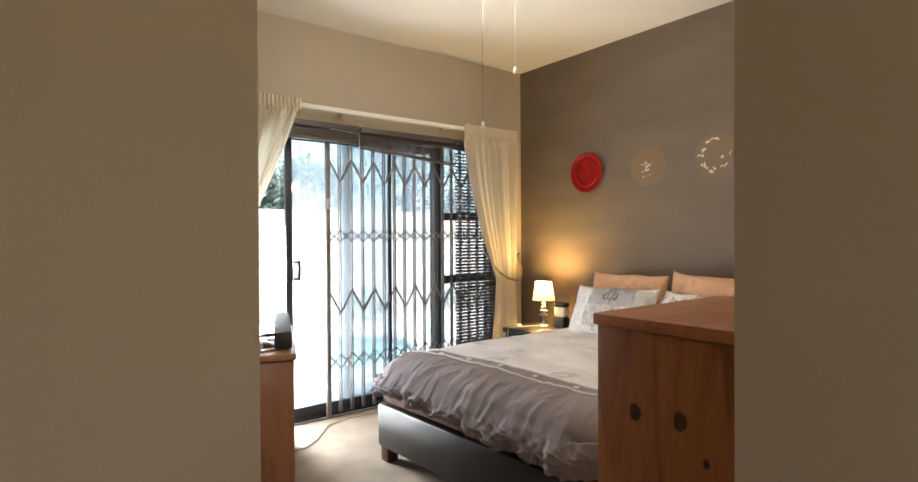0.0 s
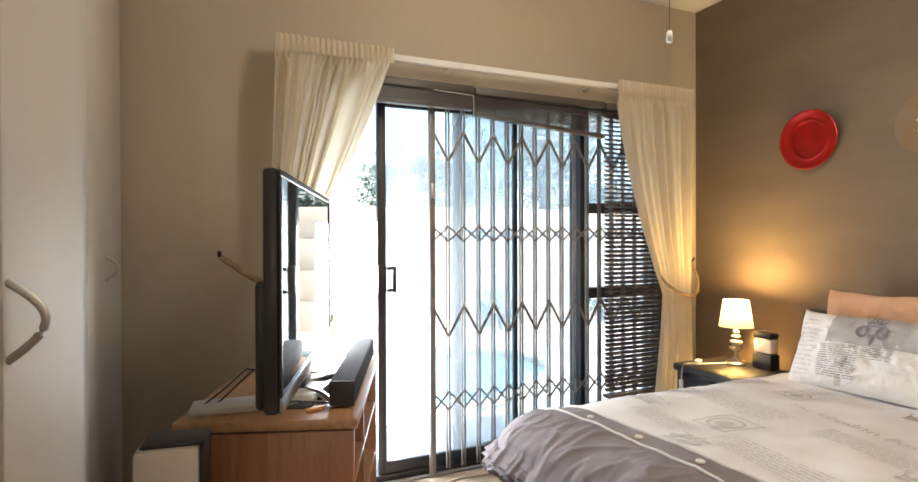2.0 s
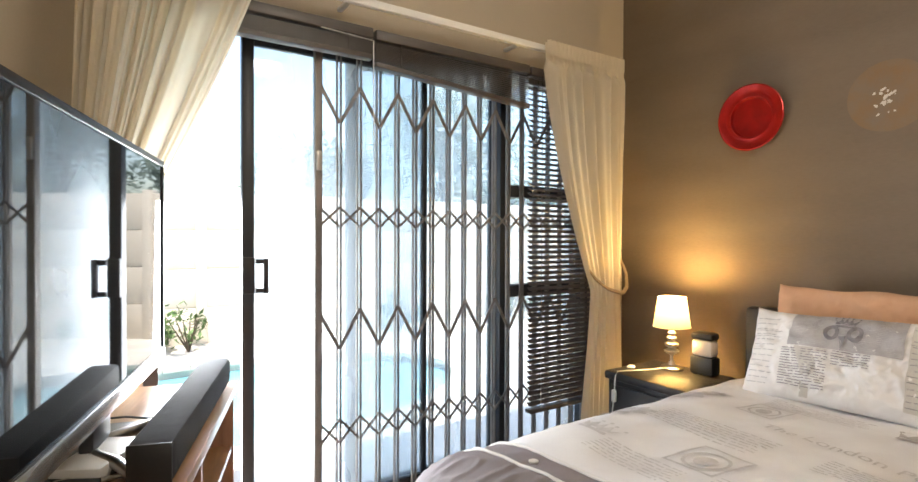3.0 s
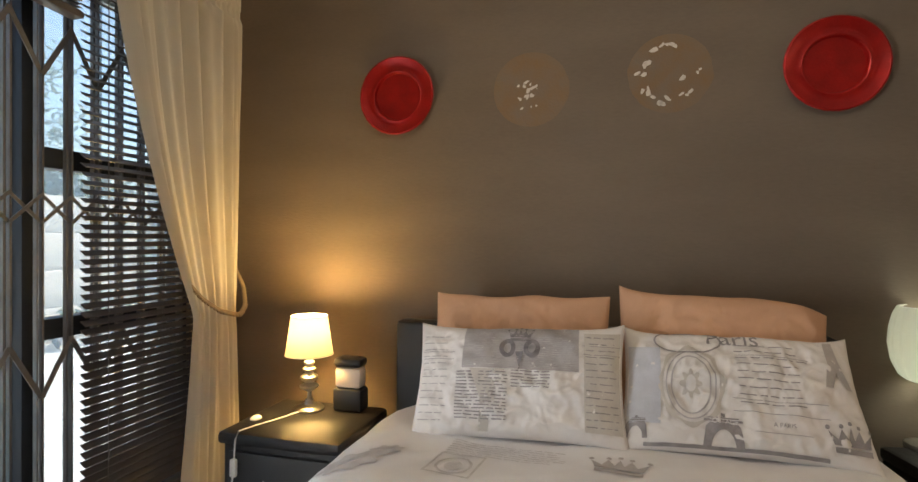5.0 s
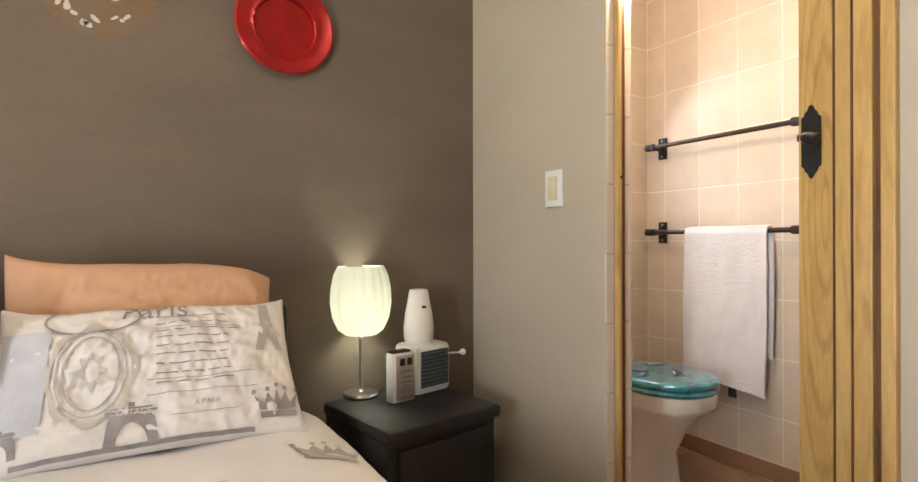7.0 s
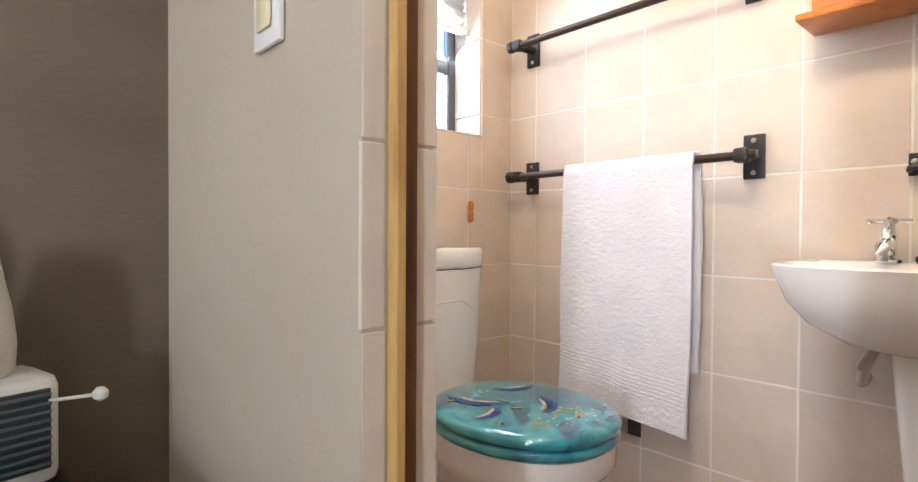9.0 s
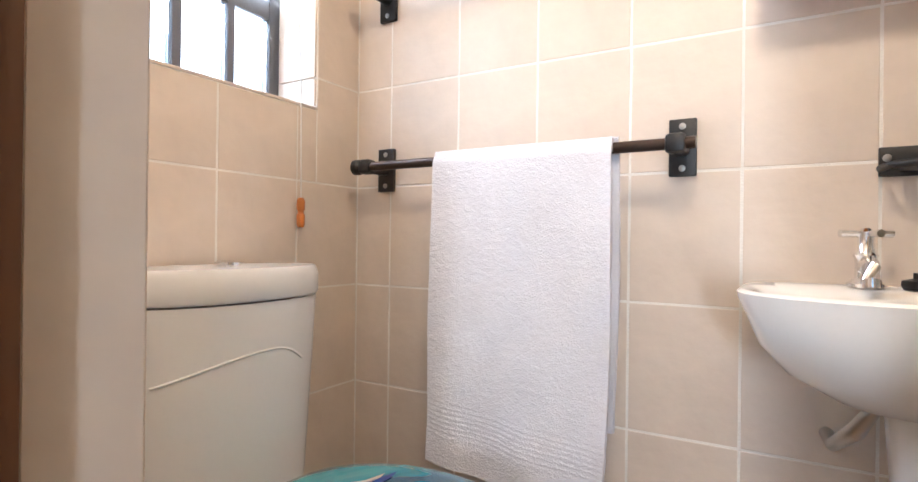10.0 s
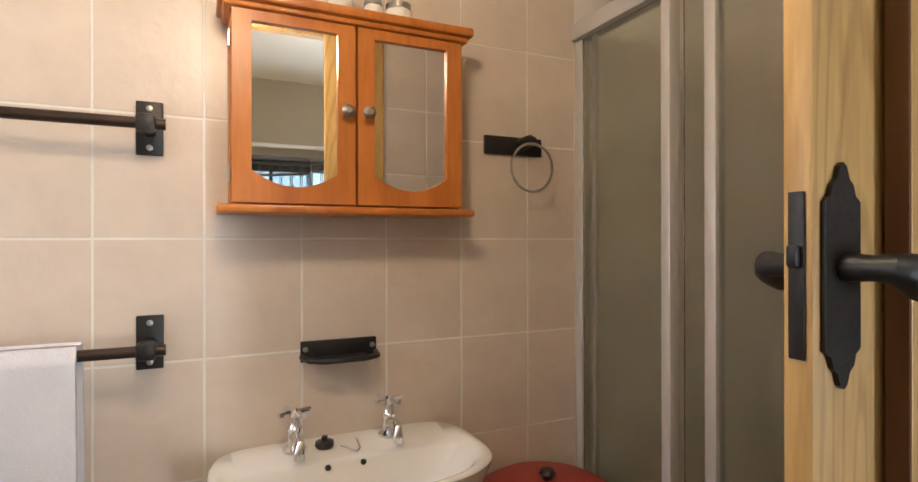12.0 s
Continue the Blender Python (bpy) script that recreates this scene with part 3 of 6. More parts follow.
def curtain(label, xa, xb, tie_x0, tie_x1, tie_z, foot_x0, foot_x1, side):
    """A gathered curtain drawn aside by a rope; side: +1 hooked to the east."""
    c = thing("curtain", label, "curtain", pose((xa + xb) / 2, 4.80, 0), "tied-back curtains")
    cx = (xa + xb) / 2

    def fn(u, v):
        z = 2.215 - v * 2.195
        f = (2.215 - z) / (2.215 - tie_z)
        if f < 1:
            e = f ** 1.25 if side > 0 else f ** 1.05
            sag = 0.05 * math.sin(math.pi * f)
            l, r = xa + (tie_x0 - xa) * e, xb + (tie_x1 - xb) * e
            if side > 0:
                l -= sag * 0.6
            else:
                r += sag * 0.3
        else:
            g = min(1, (f - 1) * 1.6)
            g = g * g * (3 - 2 * g)
            l, r = tie_x0 + (foot_x0 - tie_x0) * g, tie_x1 + (foot_x1 - tie_x1) * g
        x = l + (r - l) * u
        amp = 0.034 * min(1, 0.35 + 0.9 * abs(f - 1)) + 0.004
        w = u + 0.055 * math.sin(5.1 * u + side) + 0.02 * math.sin(13 * u)
        y = amp * math.sin(2 * math.pi * 7.0 * w + 1.1 * math.sin(3 * v)) * (0.75 + 0.35 * math.sin(9 * u + 2)) + 0.30 * amp * math.sin(2 * math.pi * 17 * w + 4 * v)
        if v < 0.045:
            y = 0.008 * math.sin(2 * math.pi * 21 * u)
            z += 0.002 * math.sin(2 * math.pi * 21 * u + 1)
        if abs(f - 1) < 0.05:
            y *= 0.7
        return (x - cx, y + 0.012 * math.sin(5 * u), z)

    bm = B()
    sheet(bm, fn, 150, 70)
    part("drape", bm, CURTAIN, c, smooth=80)
    bm = B()
    sheet(bm, lambda u, v: (xa + (xb - xa) * u - cx, -0.016 + 0.007 * math.sin(2 * math.pi * 21 * u), 2.222 - 0.075 * v), 130, 3)
    part("heading_tape", bm, CURTAIN, c, smooth=80)
    return c


curtain("cream cotton curtain gathered towards the wardrobe", 1.268, 1.825, 1.235, 1.36, 1.12, 1.22, 1.46, -1)
curtain("cream cotton curtain gathered towards the feature wall", 3.205, 3.785, 3.545, 3.765, 0.94, 3.50, 3.775, 1)
ROPE = mat("straw_rope", (0.42, 0.31, 0.19), 0.9, var=0.2, scale=20, fine=300, bump=0.3)


def rope(pts, r=0.010):
    """Three twisted strands along a smooth path."""
    pts = [Vector(p) for p in pts]
    path = []
    for i in range(len(pts) - 1):
        for k in range(14):
            path.append(pts[i].lerp(pts[i + 1], k / 14))
    path.append(pts[-1])
    for _ in range(6):
        path = [path[0]] + [(a + b * 2 + c) / 4 for a, b, c in zip(path, path[1:], path[2:])] + [path[-1]]
    bm = B()
    for s in range(3):
        tube(bm, [p + Vector((r * 0.55 * math.cos(0.9 * i + 2.09 * s), r * 0.4 * math.sin(0.9 * i + 2.09 * s), r * 0.55 * math.sin(0.9 * i + 2.09 * s))) for i, p in enumerate(path)], r * 0.62, 6)
    return bm


tie = thing("curtain_tieback", "twisted straw-coloured rope round the curtain", "tieback", pose(0, 0, 0), "rope tiebacks")
part("cord", rope([(3.905, 4.92, 1.13), (3.87, 4.83, 1.02), (3.81, 4.775, 0.945), (3.74, 4.748, 0.915), (3.62, 4.745, 0.945), (3.54, 4.76, 1.0), (3.525, 4.80, 1.05), (3.55, 4.86, 1.08)]), ROPE, tie)
part("hook", tube(B(), [(3.905, NY - 0.002, 1.13), (3.905, 4.91, 1.13), (3.905, 4.895, 1.15)], 0.006, 8), IRON, tie)
tie2 = thing("curtain_tieback", "twisted straw-coloured rope tied to a wall hook", "tieback", pose(0, 0, 0), "rope tiebacks")
part("cord", rope([(1.035, 4.92, 1.205), (1.09, 4.89, 1.165), (1.16, 4.85, 1.115), (1.24, 4.77, 1.075), (1.33, 4.755, 1.07), (1.37, 4.79, 1.09)], 0.013), ROPE, tie2)
part("hook", tube(B(), [(1.03, NY - 0.002, 1.208), (1.03, 4.915, 1.208), (1.03, 4.905, 1.228)], 0.009, 8), IRON, tie2)


# ---- bed ----
BX0, BX1, BY0, BY1, BT = 2.00, 3.86, 2.56, 4.09, 0.625          # bed base plan and the height of the covers
bed = thing("bed", "black leatherette double bed with a headboard", "bed", pose(2.93, 3.33, 0))


def askew(bm):
    for v in bm.verts:
        if v.co.x < 3.0:
            v.co.x += 0.068 * (BY1 - v.co.y)
    return bm


part("base", askew(boxes((BX0, BX1, BY0, BY1, 0.085, 0.335), bevel=0.018)), LEATHER, bed, world_space=True)
part("headboard", boxes((3.86, 3.945, BY0 + 0.04, BY1 + 0.045, 0.085, 0.905), bevel=0.025), LEATHER, bed, world_space=True)
MATT = mat("brown_mattress_cover", (0.24, 0.10, 0.045), 0.8, var=0.35, scale=18, fine=120, bump=0.2)
part("mattress", askew(boxes((BX0 + 0.012, 3.855, BY0 + 0.02, BY1 - 0.02, 0.336, 0.555), bevel=0.04)), MATT, bed, "brown patterned mattress", world_space=True)
REDWOOD = mat("dark_red_wood", (0.10, 0.025, 0.018), 0.4, var=0.15)
for x in (BX0 + 0.05, BX1 - 0.05):
    for y in (BY0 + 0.05, BY1 - 0.05):
        bm = B()
        box(bm, x - 0.035, x + 0.035, y - 0.035, y + 0.035, 0, 0.084, 0.004)
        part("leg", askew(bm), REDWOOD, bed, "dark red wooden foot", world_space=True)


def smooth01(t):
    t = max(0.0, min(1.0, t))
    return t * t * (3 - 2 * t)


def crease(x, y, s=1.0):
    q = Vector((x, y, 0.3))
    ridge = 0.5 - abs(noise.noise(Vector((x * 4.2 + 1.4 * y, y * 2.2, 1.7))))
    return s * (0.012 * noise.noise(q * 3.1) + 0.010 * ridge + 0.004 * noise.noise(q * 10.0 + Vector((4, 1, 0))))


CORNER = 0.22


def foot_x(y):
    """The foot of the bed stands a little askew to the wall."""
    return BX0 + 0.068 * (BY1 - y)


def edge_gap(x, y):
    """How far inside the rounded border a point of the duvet lies, along each way."""
    a = max(0.0, CORNER - (x - (foot_x(y) - 0.03)))
    b = max(0.0, CORNER - min(y - (BY0 - 0.05), (BY1 + 0.05) - y))
    return a, b


def cover_top(x, y):
    """Height of the duvet's upper face."""
    a, b = edge_gap(x, y)
    r = min(CORNER, math.hypot(a, b)) / CORNER
    near = smooth01((foot_x(y) + 0.40 - x) / 0.30)
    ridge = max(0.0, 1 - 2.6 * abs(noise.noise(Vector((y * 7.5 + 2.2 * x, x * 2.0, 8.0))))) ** 2
    fine = max(0.0, 1 - 2.6 * abs(noise.noise(Vector((y * 17 - 3 * x, x * 3.0, 2.0))))) ** 2
    nips = max(0.0, 1 - 3.2 * abs(noise.noise(Vector((y * 15 + 4 * x, x * 6.0 - 2 * y, 5.0))))) ** 3
    return BT + crease(x, y) + (0.002 + 0.006 * near) * nips + near * (0.004 * ridge + 0.004 * fine - 0.002) - CORNER * 0.55 * (1 - math.sqrt(max(0.0, 1 - r * r)))


def duvet_point(u, v):
    """u: from the foot hem to the head, v: from one side hem to the other, as lengths along the cloth."""
    fy0, fy1 = BY0 - 0.05, BY1 + 0.05
    drop = 0.235
    sy = -drop + v * (2 * drop + fy1 - fy0)
    y = fy0 + max(0.0, min(fy1 - fy0, sy))
    fx = foot_x(y) - 0.03
    sx = -drop + u * (drop + 3.72 - fx)
    x = fx + max(0.0, sx)
    over_x = max(0.0, -sx)
    over_y = max(0.0, -sy, sy - (fy1 - fy0))
    side = -1 if sy < 0 else 1
    a, b = edge_gap(x, y)
    if a > 0 and b > 0 and math.hypot(a, b) > CORNER:
        k = 1 - CORNER / math.hypot(a, b)
        x, y = x + a * k, y + (b * k if y < (fy0 + fy1) / 2 else -b * k)
    z = cover_top(x, y)
    d = max(over_x, over_y)
    if d > 0:
        along = y if over_x > over_y else x
        t = d / drop
        skew = along + 0.10 * t * noise.noise(Vector((along * 3.0, 4.0, 0)))
        pleat = 0.55 * max(0.0, 1 - 2.6 * abs(noise.noise(Vector((skew * 8.0, 2.0, t * 0.8))))) ** 1.6 + 0.30 * max(0.0, 1 - 2.6 * abs(noise.noise(Vector((skew * 17, 7.0, t * 1.6))))) ** 1.6 + 0.22 * noise.noise(Vector((skew * 34, 3.0, t * 5.0))) + 0.35 * max(0.0, 1 - 3.0 * abs(noise.noise(Vector((skew * 13 + 2.5 * t, 9.0, t * 2.4))))) ** 3 - 0.12
        if over_x >= over_y:
            fall = 0.070 + 0.075 * (fy1 - y) / (fy1 - fy0)
        else:
            fall = 0.16 if side < 0 else 0.13
        z -= t * (fall + 0.020 * noise.noise(Vector((along * 2.3, 5, 0))) + 0.010 * noise.noise(Vector((along * 11, 5, 3))))
        out = 0.012 + 0.030 * math.sin(math.pi * 0.85 * t) + (0.050 * t + 0.006) * pleat
        both = min(over_x, over_y) / drop
        if over_x > 0:
            x -= out * (1 - 0.9 * both)
        if over_y > 0:
            y += side * out * 0.9 * (1 - 0.9 * both)
    return Vector((x, y, max(z, 0.20)))


DUVET = mat("printed_cream_cotton", (0.80, 0.79, 0.80), 0.9, var=0.10, scale=5, fine=350, bump=0.12, tint=(0.69, 0.66, 0.665), spec=0.2)
GREY = mat("grey_brown_cotton", (0.275, 0.242, 0.258), 0.85, var=0.10, scale=6, fine=350, bump=0.15, spec=0.25)
FAINT = mat("faint_print", (0.64, 0.61, 0.61), 0.9, var=0.12, scale=30, fine=200, bump=0.05, spec=0.2)
PRINT = mat("faded_grey_print", (0.35, 0.32, 0.32), 0.9, var=0.18, scale=30, fine=200, bump=0.05, spec=0.2)
PRINT2 = mat("pale_print", (0.50, 0.465, 0.455), 0.9, var=0.12, scale=30, fine=200, bump=0.05, spec=0.2)
LILAC = mat("pale_lilac_print", (0.56, 0.56, 0.60), 0.9, var=0.1, scale=20, fine=200, bump=0.05, spec=0.2)
PIPING = mat("white_piping", (0.72, 0.69, 0.66), 0.8, var=0.05)
duvet = thing("duvet", "grey and cream printed duvet spread over the bed", "duvet", pose(2.93, 3.33, 0.6))
BAND = (2.33 - (BX0 - 0.03) + 0.235) / (0.235 + 3.72 - (BX0 - 0.03))          # where the grey foot ends
part("foot_band", sheet(B(), lambda u, v: duvet_point(u * BAND, v), 80, 260), GREY, duvet, "plain grey-brown cotton foot", 80, True)
part("printed_top", sheet(B(), lambda u, v: duvet_point(BAND + u * (1 - BAND), v), 130, 150), DUVET, duvet, "cream cotton with faded grey print", 80, True)
bm = B()
for off in (-0.105, 0.0):
    pts = [duvet_point(BAND + off / 2.0, i / 70) + Vector((0, 0, 0.004)) for i in range(71)]
    tube(bm, pts, 0.0045, 6)
part("piping", bm, PIPING, duvet, "white piping", world_space=True)
for k in range(7):
    q = duvet_point(BAND - 0.028, 0.17 + 0.115 * k)
    bm = B()
    closed(bm, [(0.006, 0.002), (0.013, 0.002), (0.014, 0.006), (0.010, 0.008), (0.004, 0.006)], q, 14)
    part("button", bm, PIPING, duvet, "pearl button", world_space=True)


# ---- printed motifs, laid on the cloth ----
def text_faces(text, size):
    """Flat faces of a word in Blender's own font: vertices and faces, centred."""
    cu = bpy.data.curves.new("word", "FONT")
    cu.body, cu.size, cu.align_x, cu.align_y, cu.resolution_u = text, size, "CENTER", "CENTER", 3
    ob = bpy.data.objects.new("word", cu)
    me = bpy.data.meshes.new_from_object(ob)
    vs, fs = [(v.co.x, v.co.y) for v in me.vertices], [tuple(p.vertices) for p in me.polygons]
    bpy.data.objects.remove(ob)
    bpy.data.curves.remove(cu)
    bpy.data.meshes.remove(me)
    return vs, fs


def rect_faces(w, h, nx=6, ny=4):
    vs = [(-w / 2 + w * i / nx, -h / 2 + h * j / ny) for i in range(nx + 1) for j in range(ny + 1)]
    fs = [(i * (ny + 1) + j, (i + 1) * (ny + 1) + j, (i + 1) * (ny + 1) + j + 1, i * (ny + 1) + j + 1) for i in range(nx) for j in range(ny)]
    return vs, fs


def ring_faces(rx, ry, t, k=36, bumps=0.0):
    vs, fs = [], []
    for i in range(k):
        a = 2 * math.pi * i / k
        w = 1 + bumps * math.cos(8 * a)
        vs += [(rx * w * math.cos(a), ry * w * math.sin(a)), ((rx - t) * math.cos(a), (ry - t) * math.sin(a))]
        j = (i + 1) % k
        fs.append((2 * i, 2 * j, 2 * j + 1, 2 * i + 1))
    return vs, fs


def poly_faces(pts):
    return list(pts), [tuple(range(len(pts)))]


def join_faces(*groups):
    vs, fs = [], []
    for (v, f), (dx, dy) in groups:
        n0 = len(vs)
        vs += [(x + dx, y + dy) for x, y in v]
        fs += [tuple(i + n0 for i in q) for q in f]
    return vs, fs


def crown(w):
    h = w * 0.62
    band = rect_faces(w * 0.8, h * 0.2, 4, 1)
    body = poly_faces([(-0.40 * w, -0.05 * h), (0.40 * w, -0.05 * h), (0.5 * w, 0.45 * h), (0.30 * w, 0.16 * h), (0.2 * w, 0.52 * h), (0.08 * w, 0.18 * h), (0, 0.60 * h), (-0.08 * w, 0.18 * h), (-0.2 * w, 0.52 * h), (-0.30 * w, 0.16 * h), (-0.5 * w, 0.45 * h)])
    dots = [(ring_faces(0.05 * w, 0.05 * w, 0.049 * w, 10), (x * w, y * h)) for x, y in ((-0.5, 0.55), (-0.2, 0.62), (0, 0.72), (0.2, 0.62), (0.5, 0.55))]
    return join_faces((band, (0, -0.22 * h)), (body, (0, 0)), *dots)


def text_block(rng, w, h, rows, fill=0.9, thick=0.45):
    """Lines of print too small to read: plain broken bars."""
    g = []
    for r in range(rows):
        y = h / 2 - h * (r + 0.5) / rows
        x = -w / 2
        end = w / 2 * rng.uniform(2 * fill - 1, 1)
        while x < end:
            l = min(rng.uniform(0.02, 0.06) * 0.8, end - x)
            if l > 0.004:
                g.append((rect_faces(l, h / rows * thick, 2, 1), (x + l / 2, y)))
            x += l + rng.uniform(0.005, 0.010)
    return join_faces(*g)


def stamp(w):
    """A perforated frame with a round portrait field and a plain bust-shaped blot."""
    g = [(ring_faces(w * 0.36, w * 0.40, w * 0.06), (0, -0.05 * w)), (ring_faces(w * 0.17, w * 0.21, w * 0.168), (0, -0.07 * w))]
    for s in (-1, 1):
        g += [(rect_faces(w * 0.9, w * 0.05, 4, 1), (0, s * w * 0.5)), (rect_faces(w * 0.05, w * 1.05, 1, 4), (s * w * 0.45, 0))]
    return join_faces(*g)


def lay(name, faces, material, parent, place, label=""):
    """Lays flat faces on a surface: place(p, q) gives the point in the world."""
    vs, fs = faces
    bm = B()
    vv = [bm.verts.new(place(x, y)) for x, y in vs]
    for f in fs:
        try:
            bm.faces.new([vv[i] for i in f])
        except ValueError:
            pass
    return tagged(part(name, bm, material, parent, label, 60, True), kind="stuff")


def on_duvet(cx, cy, turn=0.0):
    """Motifs read from the foot, looking to the head: p runs to the south, q to the head."""
    c, s = math.cos(turn), math.sin(turn)
    return lambda p, q: Vector((cx + q * c + p * s, cy - p * c + q * s, cover_top(cx + q * c + p * s, cy - p * c + q * s) + 0.0035))


rng = random.Random(5)
lay("print", text_faces("The London Post", 0.070), FAINT, duvet, on_duvet(3.06, 3.40, -0.10), "printed words")
# crowns by the pillows take the darker print: the angle's darkening is in the colour
for cx, cy, w in ((3.31, 3.30, 0.15), (3.31, 2.64, 0.15), (2.75, 3.02, 0.16), (2.62, 3.92, 0.15)):
    lay("print", crown(w), PRINT2 if cx > 3.2 else FAINT, duvet, on_duvet(cx, cy, -0.1))
for cx, cy, w in ((3.12, 3.05, 0.17), (3.25, 3.72, 0.14), (2.68, 3.58, 0.17), (2.72, 2.72, 0.16), (2.95, 2.66, 0.15)):
    lay("print", stamp(w), FAINT, duvet, on_duvet(cx, cy, -0.12))
for cx, cy, w, h, r in ((3.36, 3.60, 0.34, 0.10, 5), (2.90, 3.72, 0.40, 0.16, 6), (2.88, 3.22, 0.36, 0.12, 5), (2.52, 3.30, 0.40, 0.13, 5), (2.50, 2.90, 0.36, 0.12, 5), (3.20, 2.95, 0.18, 0.12, 5), (2.52, 3.70, 0.30, 0.12, 5)):
    lay("print", text_block(rng, w, h, r + 2, 0.9, 0.28), FAINT, duvet, on_duvet(cx, cy, -0.1))
for cx, cy, rx in ((3.20, 4.00, 0.085), (3.28, 3.93, 0.05), (2.42, 3.52, 0.07), (2.44, 3.05, 0.07), (2.86, 4.0, 0.09)):
    lay("print", ring_faces(rx, rx * 0.7, rx * 0.55, 30, 0.18), FAINT, duvet, on_duvet(cx, cy, 0.5))


# ---- pillows ----
PEACH = mat("peach_cotton", (0.58, 0.34, 0.21), 0.9, var=0.07, scale=4, fine=320, bump=0.12, spec=0.2)
CASE = mat("printed_cotton_case", (0.73, 0.70, 0.675), 0.9, var=0.08, scale=6, fine=320, bump=0.12, tint=(0.68, 0.63, 0.60), spec=0.2)


def pillow(name, label, cy, w, h, thick, foot_x, foot_z, lean, material, seed, roll=0.0, puff=1.0, ears=0.5, taper=0.0, droop=0.0):
    """A pillow that leans against what is behind it: foot edge at foot_x, foot_z, leaning back by lean degrees."""
    t = thing(name, label, "pillow", pose(foot_x, cy, foot_z))
    rng = random.Random(seed)
    off = Vector((rng.uniform(0, 9), rng.uniform(0, 9), 0))
    a = radians(lean)
    crumple = 1.0 if material is CASE else 0.5

    def surf(p, q, side):
        """p, q from -1 to 1 over the pillow's face."""
        e = max(0.0, (1 - p * p)) ** 0.42 * max(0.0, (1 - q * q)) ** 0.42
        pinch = 1 - 0.055 * puff * (1 - abs(q) ** 2) * (abs(p) ** 4)
        pinch_q = 1 - 0.075 * puff * (1 - abs(p) ** 2) * (abs(q) ** 4) + ears * 0.10 * (abs(p) ** 6) * (abs(q) ** 6)
        yy, zz = -p * w / 2 * pinch, (q * h / 2) * pinch_q + h / 2
        yy *= 1 - taper * (q + 1) / 2
        zz += max(0.0, q) * (0.012 * noise.noise(Vector((p * 1.9, 0.5, 2)) + off) - droop * max(0.0, p) ** 4)
        r = 0.010 * noise.noise(Vector((p * 2.2, q * 2.2, side)) + off) + 0.006 * noise.noise(Vector((p * 6, q * 6, side)) + off)
        r += 0.014 * (0.35 - abs(noise.noise(Vector((p * 3.2 + q, q * 2.0 - p, 3 + side)) + off)))
        r += crumple * 0.010 * (0.30 - abs(noise.noise(Vector((p * 7.5 + 1.5 * q, q * 3.6 - 2.5 * p, 6 + side)) + off)))
        r += crumple * 0.006 * (0.30 - abs(noise.noise(Vector((p * 14.0 - 3 * q, q * 6.0 + 4 * p, 8 + side)) + off)))
        d = side * (thick / 2 * e) + r * (0.3 + e) * (1 if e > 0 else 0)
        y2, z2 = yy * math.cos(roll) - (zz - h / 2) * math.sin(roll), (zz - h / 2) * math.cos(roll) + yy * math.sin(roll) + h / 2
        # leans back towards +x
        return Vector((foot_x + z2 * math.sin(a) - d * math.cos(a), cy + y2, foot_z + z2 * math.cos(a) + d * math.sin(a)))

    bm = B()
    sheet(bm, lambda u, v: surf(2 * u - 1, 2 * v - 1, 1), 120, 84)
    sheet(bm, lambda u, v: surf(2 * u - 1, 2 * v - 1, -1), 60, 42)
    bmesh.ops.remove_doubles(bm, verts=bm.verts[:], dist=0.0006)
    part("case", bm, material, t, smooth=85, world_space=True)
    return t, lambda p, q: surf(p / (w / 2), q / (h / 2), 1) + Vector((-0.0035 * math.cos(a), 0, 0.0035 * math.sin(a)))


pillow("pillow", "plain peach cotton pillow standing against the headboard", 3.628, 0.615, 0.41, 0.13, 3.70, 0.625, 12, PEACH, 1, 0.004, 0.5, 0.3)
pillow("pillow", "plain peach cotton pillow standing against the headboard", 2.986, 0.615, 0.43, 0.14, 3.70, 0.625, 12, PEACH, 2, 0.010, 0.5, 0.9, droop=0.075)
pl1, on1 = pillow("pillow", "cream pillow printed with grey newsprint and a crest", 3.600, 0.655, 0.350, 0.13, 3.46, 0.620, 25, CASE, 3, -0.028, 0.8, 0.8)
pl2, on2 = pillow("pillow", "cream pillow printed with faded postcards and stamps", 2.972, 0.655, 0.370, 0.13, 3.475, 0.625, 34, CASE, 4, 0.006, 0.8, taper=0.055)


def shifted(fn, dx, dy, lift=0.0):
    return lambda p, q: fn(p + dx, q + dy) + Vector((-lift, 0, 0.7 * lift))


def arch(w):
    """The foot of a lattice tower: a round arch under a flat band with a small cap."""
    h = 0.75 * w
    vs, fs = [], []
    for k in range(15):
        a = math.pi * k / 14
        vs += [(0.27 * w * math.cos(a), -0.5 * h + 0.58 * h * math.sin(a)), (w * max(-0.46, min(0.46, 0.62 * math.cos(a))) * (1 - 0.25 * math.sin(a)), -0.5 * h + 0.80 * h * min(1, 1.35 * math.sin(a)))]
        if k:
            fs.append((2 * k - 2, 2 * k - 1, 2 * k + 1, 2 * k))
    return join_faces(((vs, fs), (0, 0)), (rect_faces(0.86 * w, 0.07 * h, 4, 1), (0, 0.36 * h)), (rect_faces(0.70 * w, 0.04 * h, 4, 1), (0, 0.44 * h)), (rect_faces(0.10 * w, 0.10 * h, 1, 1), (0, 0.52 * h)))


